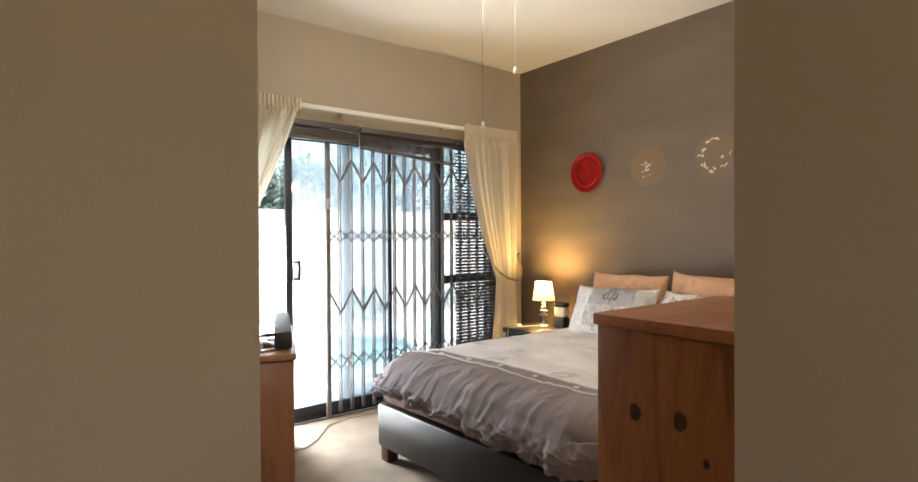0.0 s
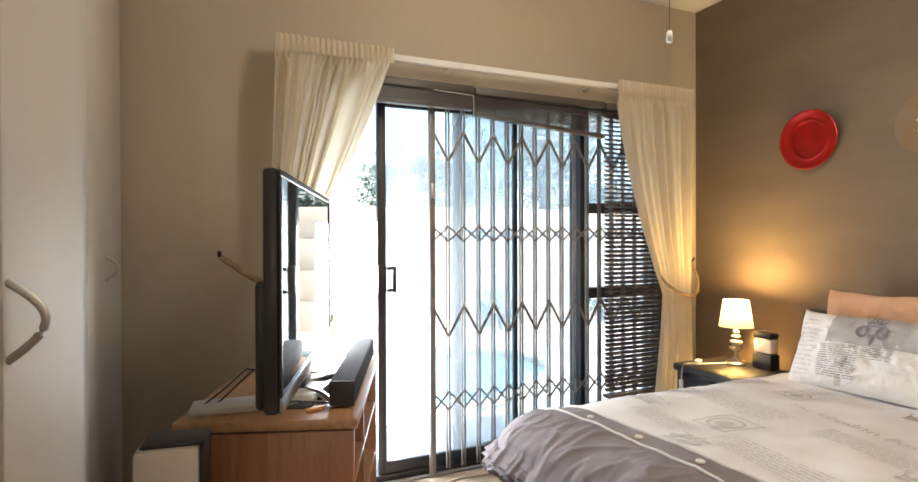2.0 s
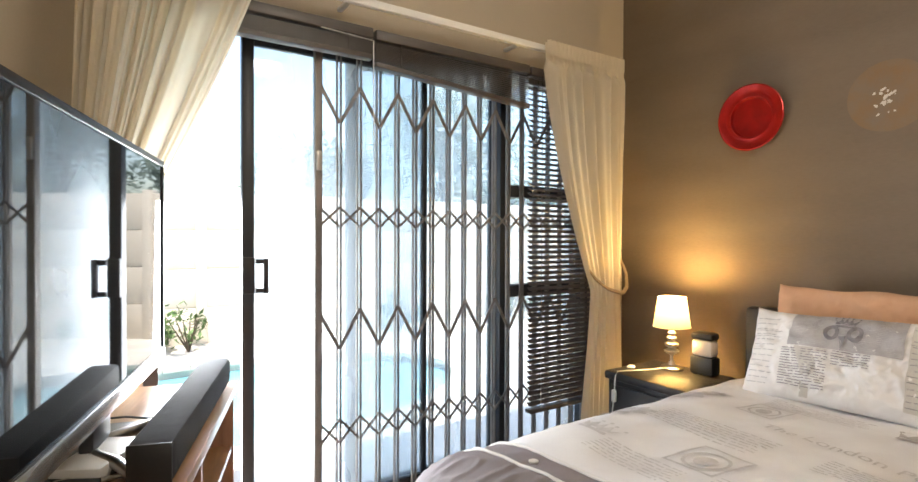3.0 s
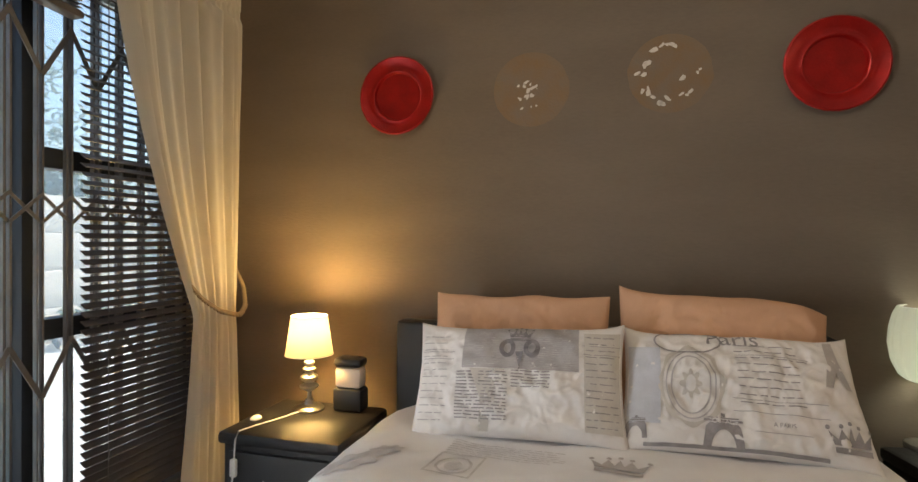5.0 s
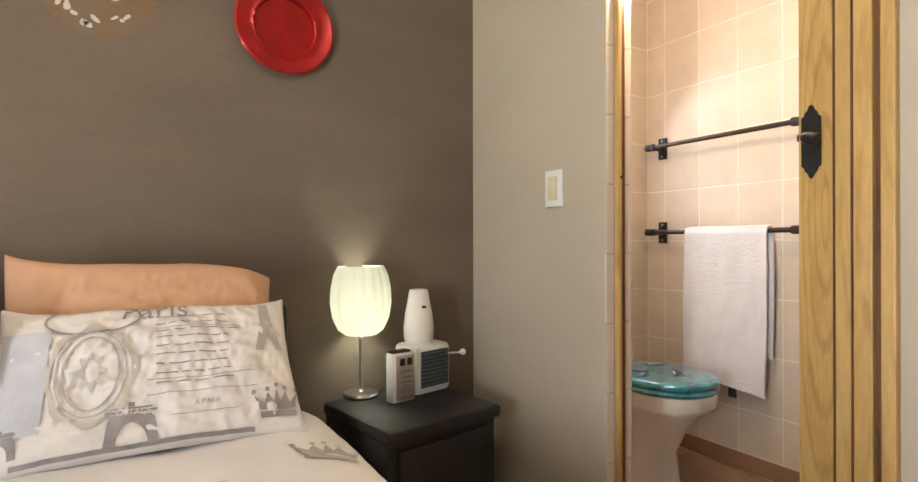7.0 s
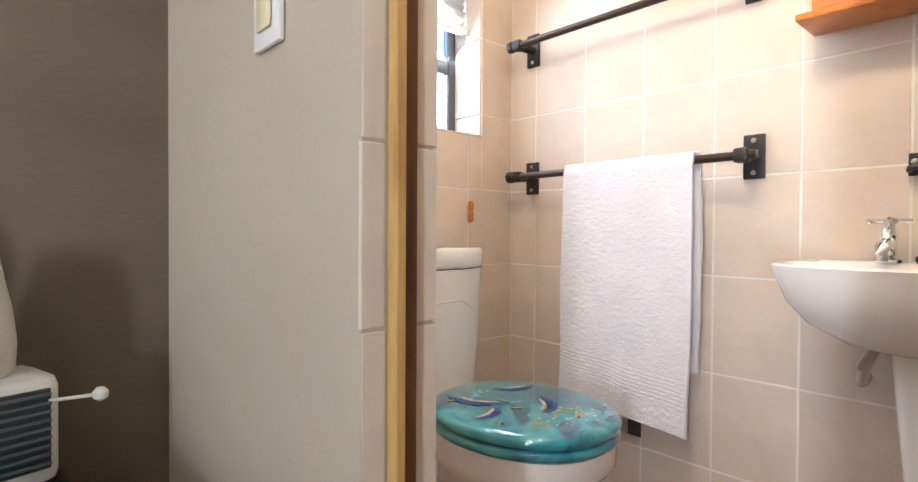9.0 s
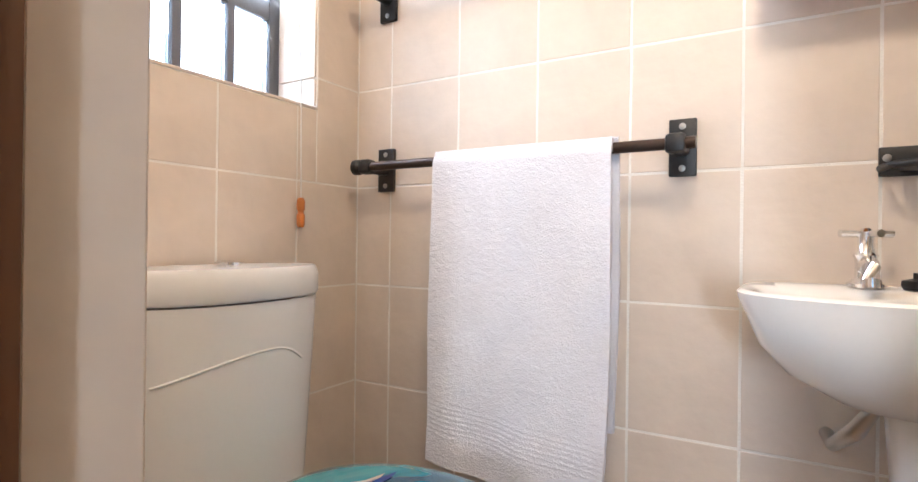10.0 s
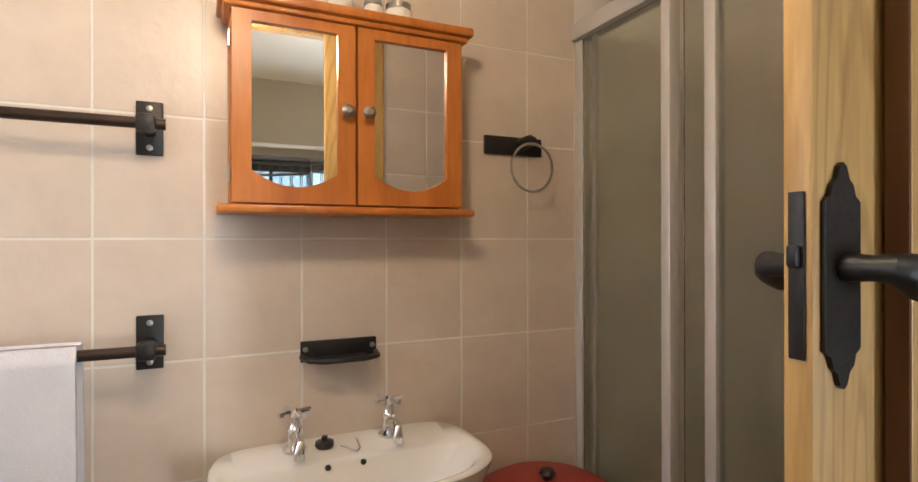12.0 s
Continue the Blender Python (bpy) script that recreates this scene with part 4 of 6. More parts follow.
def crest(w):
    """A scrolled emblem: a crown between two loops, with a drop below."""
    loops = [(ring_faces(0.20 * w, 0.24 * w, 0.11 * w, 20), (d * w, -0.10 * w)) for d in (-0.30, 0.30)]
    drop = poly_faces([(-0.10 * w, -0.20 * w), (0.10 * w, -0.20 * w), (0.04 * w, -0.45 * w), (0, -0.62 * w), (-0.04 * w, -0.45 * w)])
    return join_faces((crown(0.62 * w), (0, 0.20 * w)), (drop, (0, 0)), *loops)


NEWS = mat("grey_newsprint", (0.47, 0.435, 0.425), 0.9, var=0.14, scale=22, fine=200, bump=0.05, spec=0.2)
STRIPE = mat("sand_print", (0.58, 0.53, 0.475), 0.9, var=0.10, scale=16, fine=200, bump=0.05, spec=0.2)
lay("print", rect_faces(0.355, 0.140, 20, 10), NEWS, pl1, shifted(on1, 0.014, 0.098), "grey newsprint field")
lay("print", text_block(rng, 0.35, 0.135, 22, 1.0, 0.34), PRINT2, pl1, shifted(on1, 0.014, 0.098, 0.0014))
lay("print", crest(0.125), mat("dark_crest_print", (0.25, 0.225, 0.23), 0.9, var=0.2, scale=40, spec=0.2), pl1, shifted(on1, 0.015, 0.103, 0.0030), "dark scrolled crest")
lay("print", poly_faces([(-0.135, 0.026), (-0.025, 0.026), (-0.066, -0.06), (-0.075, -0.158), (-0.105, -0.158), (-0.098, -0.06)]), STRIPE, pl1, shifted(on1, 0.0, 0.0))
lay("print", text_block(rng, 0.162, 0.145, 15, 0.97, 0.36), PRINT, pl1, shifted(on1, -0.097, -0.052, 0.0014))
lay("print", text_block(rng, 0.115, 0.055, 6, 1.0, 0.36), PRINT, pl1, shifted(on1, 0.050, 0.0, 0.0014))
lay("print", rect_faces(0.110, 0.29, 6, 12), STRIPE, pl1, shifted(on1, 0.262, 0.005), "sand-coloured stripe")
lay("print", text_block(rng, 0.10, 0.28, 14, 0.8, 0.15), PRINT, pl1, shifted(on1, 0.262, 0.005, 0.0014))
lay("print", text_block(rng, 0.10, 0.28, 13, 0.8, 0.15), PRINT2, pl1, shifted(on1, -0.255, 0.0))
lay("print", join_faces(*[(rect_faces(0.115, 0.0016, 8, 1), (dx, q)) for dx, q in ((-0.25, 0.078), (-0.25, 0.056), (0.262, 0.108), (0.262, 0.082))]), PRINT, pl1, shifted(on1, 0.0, 0.0, 0.0016))
lay("print", rect_faces(0.100, 0.23, 5, 10), LILAC, pl2, shifted(on2, -0.266, 0.0), "pale lilac field")
lay("print", text_faces("Paris", 0.080), PRINT, pl2, shifted(on2, -0.005, 0.158), "printed word")
lay("print", ring_faces(0.10, 0.050, 0.006, 40), PRINT, pl2, shifted(on2, -0.135, 0.145))
for rx, ry, t, bumps in ((0.088, 0.118, 0.011, 0.05), (0.070, 0.100, 0.004, 0.0), (0.056, 0.086, 0.005, 0.0), (0.026, 0.034, 0.012, 0.25)):
    lay("print", ring_faces(rx, ry, t, 44, bumps), STRIPE if t > 0.01 else PRINT2, pl2, shifted(on2, -0.132, 0.0))
lay("print", text_block(rng, 0.20, 0.20, 9, 0.75, 0.14), PRINT, pl2, shifted(on2, 0.095, 0.045))
lay("print", join_faces(*[(rect_faces(l, 0.0016, 10, 1), (0.095, q)) for q, l in ((-0.035, 0.24), (-0.068, 0.24), (0.098, 0.20), (-0.118, 0.14))]), PRINT, pl2, shifted(on2, 0.0, 0.0))
lay("print", arch(0.115), PRINT, pl2, shifted(on2, -0.053, -0.128))
lay("print", text_faces("POSTAGE", 0.018), DUVET, pl2, shifted(on2, -0.053, -0.100, 0.0014), "printed word")
lay("print", arch(0.075), PRINT, pl2, shifted(on2, -0.285, -0.128))
lay("print", rect_faces(0.46, 0.010, 24, 1), PRINT, pl2, shifted(on2, -0.03, -0.172), "dark printed border")
lay("print", crown(0.115), PRINT, pl2, shifted(on2, 0.262, -0.125))
lay("print", poly_faces([(-0.012, 0.09), (0.012, 0.09), (0.018, 0.02), (0.040, -0.06), (0.018, -0.06), (0, -0.01), (-0.018, -0.06), (-0.040, -0.06), (-0.018, 0.02)]), PRINT2, pl2, shifted(on2, 0.262, 0.08))
lay("print", text_faces("A PARIS", 0.016), PRINT, pl2, shifted(on2, 0.10, -0.095), "printed words")


# ---- nightstands and what stands on them ----
def nightstand(label, m, w, d, h, handles):
    t = thing("nightstand", label, "nightstand", m, "bedside stands")
    part("body", boxes((-d / 2 + 0.012, d / 2, -w / 2, w / 2, 0.03, h - 0.045), bevel=0.006), LEATHER, t)
    part("top", boxes((-d / 2 - 0.012, d / 2, -w / 2 - 0.012, w / 2 + 0.012, h - 0.044, h), bevel=0.014), LEATHER, t)
    for z0, z1 in ((0.06, 0.255), (0.275, h - 0.065)):
        dr = part("drawer", boxes((-d / 2 - 0.008, -d / 2 + 0.011, -w / 2 + 0.03, w / 2 - 0.03, z0, z1), bevel=0.007), LEATHER, t)
        if not handles:
            continue
        bm = B()
        zc = (z0 + z1) / 2 + 0.02
        tube(bm, [(-d / 2 - 0.006, -0.05, zc), (-d / 2 - 0.024, -0.045, zc), (-d / 2 - 0.024, 0.045, zc), (-d / 2 - 0.006, 0.05, zc)], 0.004, 8)
        part("handle", bm, STEEL, dr, "slim metal handle")
    for x in (-d / 2 + 0.05, d / 2 - 0.04):
        for y in (-w / 2 + 0.04, w / 2 - 0.04):
            part("foot", boxes((x - 0.02, x + 0.02, y - 0.02, y + 0.02, 0, 0.03)), BLACK, t)
    return t


NZ = 0.558
nightstand("black leatherette nightstand beside the curtain", pose(3.665, 4.395, 0), 0.44, 0.40, NZ, True)
nightstand("black leatherette nightstand near the bathroom doorway", pose(3.765, 2.225, 0, 0, 0, 10), 0.42, 0.40, NZ, False)

SHADE1 = cloth("lit_warm_shade", (0.60, 0.50, 0.36), 0.10, var=0.02, glow=0.03, glow_col=(1.0, 0.66, 0.28))
SHADE2 = cloth("lit_cool_shade", (0.56, 0.55, 0.47), 0.12, var=0.02, glow=0.01, glow_col=(0.95, 1.0, 0.72))
lamp = thing("table_lamp", "nickel table lamp with a lit warm cone shade", "lamp", pose(3.76, 4.45, NZ))
part("base", closed(B(), [(0.056, 0), (0.058, 0.006), (0.050, 0.014), (0.020, 0.022), (0.014, 0.04)], seg=36), STEEL, lamp)
part("stem", closed(B(), [(0.008, 0.020), (0.008, 0.070), (0.022, 0.078), (0.036, 0.088), (0.037, 0.094), (0.022, 0.102), (0.014, 0.106), (0.028, 0.114), (0.034, 0.122), (0.034, 0.130), (0.022, 0.138), (0.013, 0.144), (0.024, 0.152), (0.026, 0.160), (0.013, 0.170), (0.020, 0.178), (0.020, 0.186), (0.010, 0.194), (0.008, 0.21), (0.008, 0.235)], seg=28), STEEL, lamp)
bm, rings = lathe(B(), [(0.091, 0.215), (0.069, 0.364)], seg=48)
part("shade", bm, SHADE1, lamp, "glowing cream cone shade", 80)
part("bulb", closed(B(), [(0.010, 0.235), (0.024, 0.262), (0.026, 0.285), (0.016, 0.306), (0.004, 0.312)], seg=18), glowing("warm_bulb_glass", (1.0, 0.75, 0.42), 2.0), lamp).visible_shadow = False
for r, z in ((0.091, 0.215), (0.069, 0.364)):
    part("shade_rim", tube(B(), [(r * math.cos(k * math.pi / 24), r * math.sin(k * math.pi / 24), z) for k in range(49)], 0.0018, 6, False), PIPING, lamp)

lamp = thing("table_lamp", "slim nickel table lamp with a lit pleated drum shade", "lamp", pose(3.93, 2.338, NZ))
part("base", closed(B(), [(0.062, 0), (0.064, 0.006), (0.060, 0.014), (0.014, 0.018), (0.008, 0.024)], seg=36), STEEL, lamp)
part("stem", closed(B(), [(0.006, 0.018), (0.005, 0.13), (0.009, 0.225)], seg=14), STEEL, lamp)
bm, rings = lathe(B(), [(0.053, 0.215), (0.074, 0.232), (0.092, 0.275), (0.100, 0.330), (0.097, 0.380), (0.088, 0.425), (0.076, 0.452)], seg=96, wob=lambda a: 1 + 0.075 * abs(math.cos(9 * a)))
part("shade", bm, SHADE2, lamp, "glowing white pleated shade", 80)
bm = B()
tube(bm, [(0.077 * math.cos(k * math.pi / 24), 0.077 * math.sin(k * math.pi / 24), 0.452) for k in range(49)], 0.002, 6, False)
part("shade_rim", bm, PIPING, lamp)
part("bulb", closed(B(), [(0.010, 0.235), (0.026, 0.30), (0.028, 0.34), (0.016, 0.37), (0.004, 0.376)], seg=18), glowing("cool_bulb_glass", (0.95, 1.0, 0.8), 1.5), lamp).visible_shadow = False

lan = thing("lantern", "small black camping lantern with a white diffuser", "lantern", pose(3.80, 4.293, NZ))
part("base", boxes((-0.038, 0.038, -0.060, 0.060, 0, 0.088), bevel=0.012), BLACK, lan)
part("diffuser", boxes((-0.033, 0.033, -0.054, 0.054, 0.089, 0.168), bevel=0.014), mat("milky_plastic", (0.78, 0.68, 0.60), 0.5, var=0.03, bump=0), lan, "milky white diffuser")
part("cap", boxes((-0.038, 0.038, -0.058, 0.058, 0.169, 0.205), bevel=0.015), BLACK, lan)

cable = thing("lamp_cable", "white lamp flex with a small inline switch", "cable", pose(0, 0, 0))
part("flex", tube(B(), [(3.71, 4.46, NZ + 0.005), (3.62, 4.49, NZ + 0.004), (3.53, 4.53, NZ + 0.004), (3.462, 4.545, NZ + 0.006), (3.448, 4.548, NZ - 0.02), (3.445, 4.552, 0.45), (3.44, 4.565, 0.30), (3.42, 4.58, 0.10)], 0.003, 8), WHITE, cable)
part("switch", boxes((3.434, 3.450, 4.538, 4.562, 0.415, 0.475), bevel=0.005), WHITE, cable)
bm = B()
closed(bm, [(0.004, 0), (0.022, 0), (0.024, 0.006), (0.016, 0.012), (0.004, 0.013)], (3.60, 4.575, NZ), 20, 1.0, 0.8)
solid("cable_puck", bm, WHITE, "small white plastic puck on the nightstand", "gadget")

heater = thing("fan_heater", "small white box fan with a dark grille", "fan", pose(3.875, 2.118, NZ, 0, 0, 14))
part("body", boxes((-0.055, 0.075, -0.082, 0.082, 0, 0.175), bevel=0.02), WHITE, heater)
gr = part("grille", boxes((-0.060, -0.0555, -0.064, 0.064, 0.028, 0.155), bevel=0.002), mat("dark_grille", (0.035, 0.045, 0.05), 0.5, bump=0.02), heater, "dark grille")
for k in range(9):
    part("slat", boxes((-0.068, -0.0605, -0.062, 0.062, 0.037 + 0.0135 * k, 0.0405 + 0.0135 * k)), mat("grille_slat", (0.10, 0.13, 0.14), 0.5, bump=0) if k == 0 else bpy.data.materials["grille_slat"], gr, smooth=0)
bm = B()
tube(bm, [(-0.06, -0.06, 0.135), (-0.065, -0.125, 0.130)], 0.003, 8)
closed(bm, [(0.004, -0.011), (0.011, -0.006), (0.012, 0.004), (0.006, 0.011)], (-0.066, -0.132, 0.130), 12)
part("knob", bm, WHITE, heater)
FRESH = mat("white_gloss_plastic", (0.80, 0.77, 0.70), 0.3, var=0.02, bump=0)
fr2 = thing("air_freshener", "tall white tapered air freshener on the small fan", "air freshener", pose(3.885, 2.135, NZ + 0.176))
part("body", closed(B(), [(0.046, 0), (0.053, 0.012), (0.055, 0.05), (0.050, 0.10), (0.040, 0.15), (0.034, 0.186), (0.030, 0.190)], seg=36), FRESH, fr2)
bm = B()
closed(bm, [(0.002, 0), (0.008, 0.001), (0.007, 0.006), (0.002, 0.007)], (0, 0, 0), 14, 0.75, 1.3)
bm.transform(pose(-0.0405, 0.0, 0.130, 0, -82, 0))
part("sensor", bm, BLACK, fr2)
radio = thing("pocket_radio", "white and silver pocket radio standing upright", "radio", pose(3.80, 2.245, NZ, 0, 0, 10))
part("body", boxes((-0.022, 0.022, -0.046, 0.046, 0, 0.165), bevel=0.006), WHITE, radio)
part("front", boxes((-0.026, -0.0225, -0.040, 0.034, 0.008, 0.157), bevel=0.002), mat("champagne_plastic", (0.52, 0.43, 0.34), 0.3, 0.4, var=0.05, bump=0), radio, "champagne front panel")
for k in range(6):
    for dy in (-0.024, -0.003, 0.018):
        part("button", boxes((-0.030, -0.0262, dy - 0.009, dy + 0.009, 0.018 + 0.0165 * k, 0.027 + 0.0165 * k), bevel=0.0015), STEEL, radio)
for dy in (-0.018, 0.012):
    part("button", boxes((-0.031, -0.0262, dy - 0.010, dy + 0.010, 0.124, 0.148), bevel=0.003), BLACK, radio)
part("cap", boxes((-0.018, 0.018, -0.030, 0.044, 0.1655, 0.172), bevel=0.002), BLACK, radio)

# ---- feature wall ----
RED = mat("red_lacquer", (0.45, 0.012, 0.010), 0.20, 0.45, var=0.18, scale=14, fine=160, bump=0.12)


def wall_plate(y, z, label):
    t = thing("wall_plate", label, "plate", pose(EX - 0.002, y, z, 0, -90, 0), "red plates on the feature wall")
    part("plate", closed(B(), [(0.02, 0.0), (0.095, 0.001), (0.158, 0.022), (0.162, 0.026), (0.156, 0.029), (0.130, 0.019), (0.113, 0.017), (0.104, 0.020), (0.099, 0.018), (0.094, 0.006), (0.06, 0.0045), (0.02, 0.005)], seg=64), RED, t)


wall_plate(4.176, 1.816, "round glossy red charger plate hung on the wall")
wall_plate(2.585, 1.822, "round glossy red charger plate hung on the wall")
CHIP = mat("bare_white_plaster", (0.66, 0.61, 0.55), 0.9, var=0.1, bump=0.2)
GLUE = mat("brown_glue_stain", (0.190, 0.112, 0.052), 0.7, var=0.12, scale=14, fine=120, bump=0.2, tint=(0.166, 0.124, 0.089))


def scar(cy, cz, r, n, spread, seed, ring):
    """Where a plate was torn off: a faint round stain with chips of bare plaster."""
    rng = random.Random(seed)
    t = thing("wall_scar", "faint round stain with chipped plaster on the wall", "wall stain", pose(EX, cy, cz), "marks of missing plates")
    bm = B()
    bm.faces.new([bm.verts.new((-0.002, r * (1 + 0.05 * noise.noise(Vector((3 * math.cos(a), 3 * math.sin(a), seed)))) * math.cos(a), r * 0.98 * math.sin(a))) for a in [2 * math.pi * i / 40 for i in range(40)]])
    part("stain", bm, GLUE, t, smooth=0)
    bm = B()
    for k in range(n):
        if ring:
            a = rng.uniform(0, 6.28)
            q, s = rng.choice((0.70, 0.72, 0.70, 0.30)) * r * rng.uniform(0.85, 1.1), rng.uniform(0.004, 0.011)
            py, pz = q * math.cos(a), q * math.sin(a)
        else:
            py, pz, s = rng.gauss(0, spread * 0.5), rng.gauss(-0.02, spread * 0.8), rng.uniform(0.002, 0.008)
        st = rng.uniform(1, 2.4)
        an = rng.uniform(0, 3.14)
        pts = []
        for i in range(7):
            b = 2 * math.pi * i / 7
            e, g = s * st * math.cos(b) * rng.uniform(0.6, 1.2), s * math.sin(b) * rng.uniform(0.6, 1.2)
            pts.append(bm.verts.new((-0.004, py + e * math.cos(an) - g * math.sin(an), pz + e * math.sin(an) + g * math.cos(an))))
        bm.faces.new(pts)
    tagged(part("chip", bm, CHIP, t, "chips of bare white plaster", 0), kind="stuff")


scar(3.622, 1.81, 0.148, 20, 0.040, 3, False)
scar(3.112, 1.835, 0.148, 22, 0.1, 4, True)
sw = thing("light_switch", "white wall switch with a cream rocker", "switch", pose(3.488, SY + 0.001, 1.27))
part("plate", boxes((-0.042, 0.042, 0, 0.009, -0.060, 0.060), bevel=0.003), WHITE, sw)
part("rocker", boxes((-0.022, 0.022, 0.0092, 0.014, -0.038, 0.038), bevel=0.003), mat("cream_rocker", (0.74, 0.66, 0.42), 0.4, bump=0), sw, "cream rocker")


# ---- window corner: desk, television and what lies about ----
DESK = pose(1.41, 3.83, 0, 0, 0, -18.8)
desk = thing("tv_cabinet", "red-brown veneered cabinet with open shelves under the television", "cabinet", DESK)
DW, DL, DH = 0.52, 0.88, 0.744
part("top", boxes((-DW - 0.01, 0.012, -0.012, DL + 0.01, DH - 0.032, DH), bevel=0.005), DESKTOP, desk, "lighter brown wooden top")
part("end_panel", boxes((-DW, 0, 0, 0.020, 0.02, DH - 0.040), bevel=0.002), DESKWOOD, desk)
part("end_panel", boxes((-DW, 0, DL - 0.020, DL, 0.02, DH - 0.040), bevel=0.002), DESKWOOD, desk)
part("back_panel", boxes((-DW, -DW + 0.012, 0.021, DL - 0.021, 0.02, DH - 0.040)), DESKWOOD, desk)
part("divider", boxes((-DW + 0.013, -0.006, 0.36, 0.378, 0.06, DH - 0.040)), DESKWOOD, desk)
for z in (0.04, 0.30, 0.52):
    part("shelf", boxes((-DW + 0.013, -0.004, 0.021, 0.359, z, z + 0.018)), DESKTOP, desk)
    part("shelf", boxes((-DW + 0.013, -0.004, 0.379, DL - 0.021, z, z + 0.018)), DESKTOP, desk)
part("plinth", boxes((-DW + 0.02, -0.02, 0.01, DL - 0.01, 0.0, 0.04)), DARKOAK, desk)
# black slab in the groove paints its shadow
part("shadow_gap", boxes((-DW + 0.006, -0.006, 0.006, DL - 0.006, DH - 0.0395, DH - 0.0325)), BLACK, desk, "black slab for the shade in the groove under the top")

tv = thing("television", "large black flat television on a low stand", "television", pose(1.322, 4.170, DH, 0, 0, -16.2))
TW, T0, T1 = 0.555, 0.092, 0.724
part("case", boxes((-0.030, 0.010, -TW, TW, T0, T1), bevel=0.012), BLACK, tv)
part("back_cover", boxes((-0.060, -0.0305, -TW * 0.93, TW * 0.93, T0 - 0.0, T0 + 0.34), bevel=0.014), BLACK, tv)
SCREEN = mat("dark_screen_glass", (0.012, 0.013, 0.015), 0.03, var=0.05, bump=0, spec=1.0)
part("screen", boxes((0.0104, 0.0125, -TW + 0.022, TW - 0.022, T0 + 0.045, T1 - 0.022)), SCREEN, tv, "dark mirror-like screen", 0)
part("bezel", boxes((0.0104, 0.017, -TW + 0.004, TW - 0.004, T1 - 0.021, T1 - 0.004), (0.0104, 0.017, -TW + 0.004, -TW + 0.021, T0 + 0.045, T1 - 0.022), (0.0104, 0.017, TW - 0.021, TW - 0.004, T0 + 0.045, T1 - 0.022), bevel=0.002), BLACK, tv)
part("lower_trim", boxes((0.0104, 0.020, -TW + 0.004, TW - 0.004, T0 + 0.004, T0 + 0.044), bevel=0.003), mat("silver_trim", (0.42, 0.41, 0.40), 0.25, 0.7, bump=0), tv, "silver lower trim")
part("neck", boxes((-0.03, 0.0, -0.06, 0.06, 0.012, T0 + 0.02), bevel=0.006), BLACK, tv)
for s in (-1, 1):
    bm = B()
    tube(bm, [(-0.02, 0.03 * s, 0.018), (0.06, 0.12 * s, 0.024), (0.12, 0.20 * s, 0.012)], [0.016, 0.013, 0.008], 10)
    part("foot", bm, STEEL, tv, "grey curved foot")
part("foot", boxes((-0.11, 0.04, -0.20, 0.20, 0.0, 0.012), bevel=0.004), BLACK, tv)

bar = thing("soundbar", "black cloth-covered soundbar on the cabinet top", "soundbar", pose(1.515, 4.285, DH, 0, 0, -18.8))
part("body", boxes((-0.042, 0.042, -0.375, 0.375, 0.008, 0.092), bevel=0.014, ), mat("black_speaker_cloth", (0.028, 0.028, 0.034), 0.85, var=0.2, scale=40, fine=700, bump=0.4), bar)
part("end_cap", boxes((-0.040, 0.040, -0.381, -0.3755, 0.010, 0.090), bevel=0.002), BLACK, bar)
for y in (-0.3, 0.3):
    part("foot", boxes((-0.03, 0.03, y - 0.02, y + 0.02, 0, 0.008)), BLACK, bar)


def on_desk(x, y, z=0.0):
    return DESK @ Vector((x, y, DH + z))


for k, (x0, y0, x1, y1, m, lab) in enumerate(((-0.235, 0.14, -0.10, 0.20, BLACK, "black ballpoint pen lying on the cabinet"), (-0.24, 0.10, -0.09, 0.175, STEEL, "silver pen lying on the cabinet"))):
    a, b = on_desk(x0, y0, 0.006), on_desk(x1, y1, 0.006)
    p = thing("pen", lab, "pen", Matrix.Translation(a))
    part("barrel", tube(B(), [Vector((0, 0, 0)), (b - a) * 0.9, b - a], [0.0052, 0.0052, 0.002], 8), m, p)
    part("clip", tube(B(), [(b - a) * 0.05 + Vector((0, 0, 0.007)), (b - a) * 0.3 + Vector((0, 0, 0.007))], 0.0014, 6), STEEL, p)
bm = B()
box(bm, -0.032, 0.032, -0.011, 0.011, 0, 0.013, 0.006)
bm.transform(Matrix.Translation(on_desk(-0.13, 0.075)) @ pose(0, 0, 0, 0, 0, 20))
solid("lighter", bm, mat("amber_plastic", (0.52, 0.26, 0.07), 0.3, bump=0), "small amber plastic lighter on the cabinet", "lighter")
bm = B()
box(bm, -0.16, 0.10, -0.06, 0.06, 0, 0.022, 0.008)
bm.transform(Matrix.Translation(on_desk(-0.36, 0.13)) @ pose(0, 0, 0, 0, 0, -4))
# a white box; the shade behind the television is put into its grey
solid("media_box", bm, mat("shaded_white_plastic", (0.46, 0.42, 0.37), 0.5, bump=0.02), "flat white media box in the shade behind the television", "media box")
bm = B()
box(bm, -0.09, 0.09, -0.05, 0.05, 0, 0.030, 0.006)
bm.transform(Matrix.Translation(on_desk(-0.18, 0.24)) @ pose(0, 0, 0, 0, 0, 60))
solid("notepad", bm, WHITE, "small white notepad lying under the television", "paper")
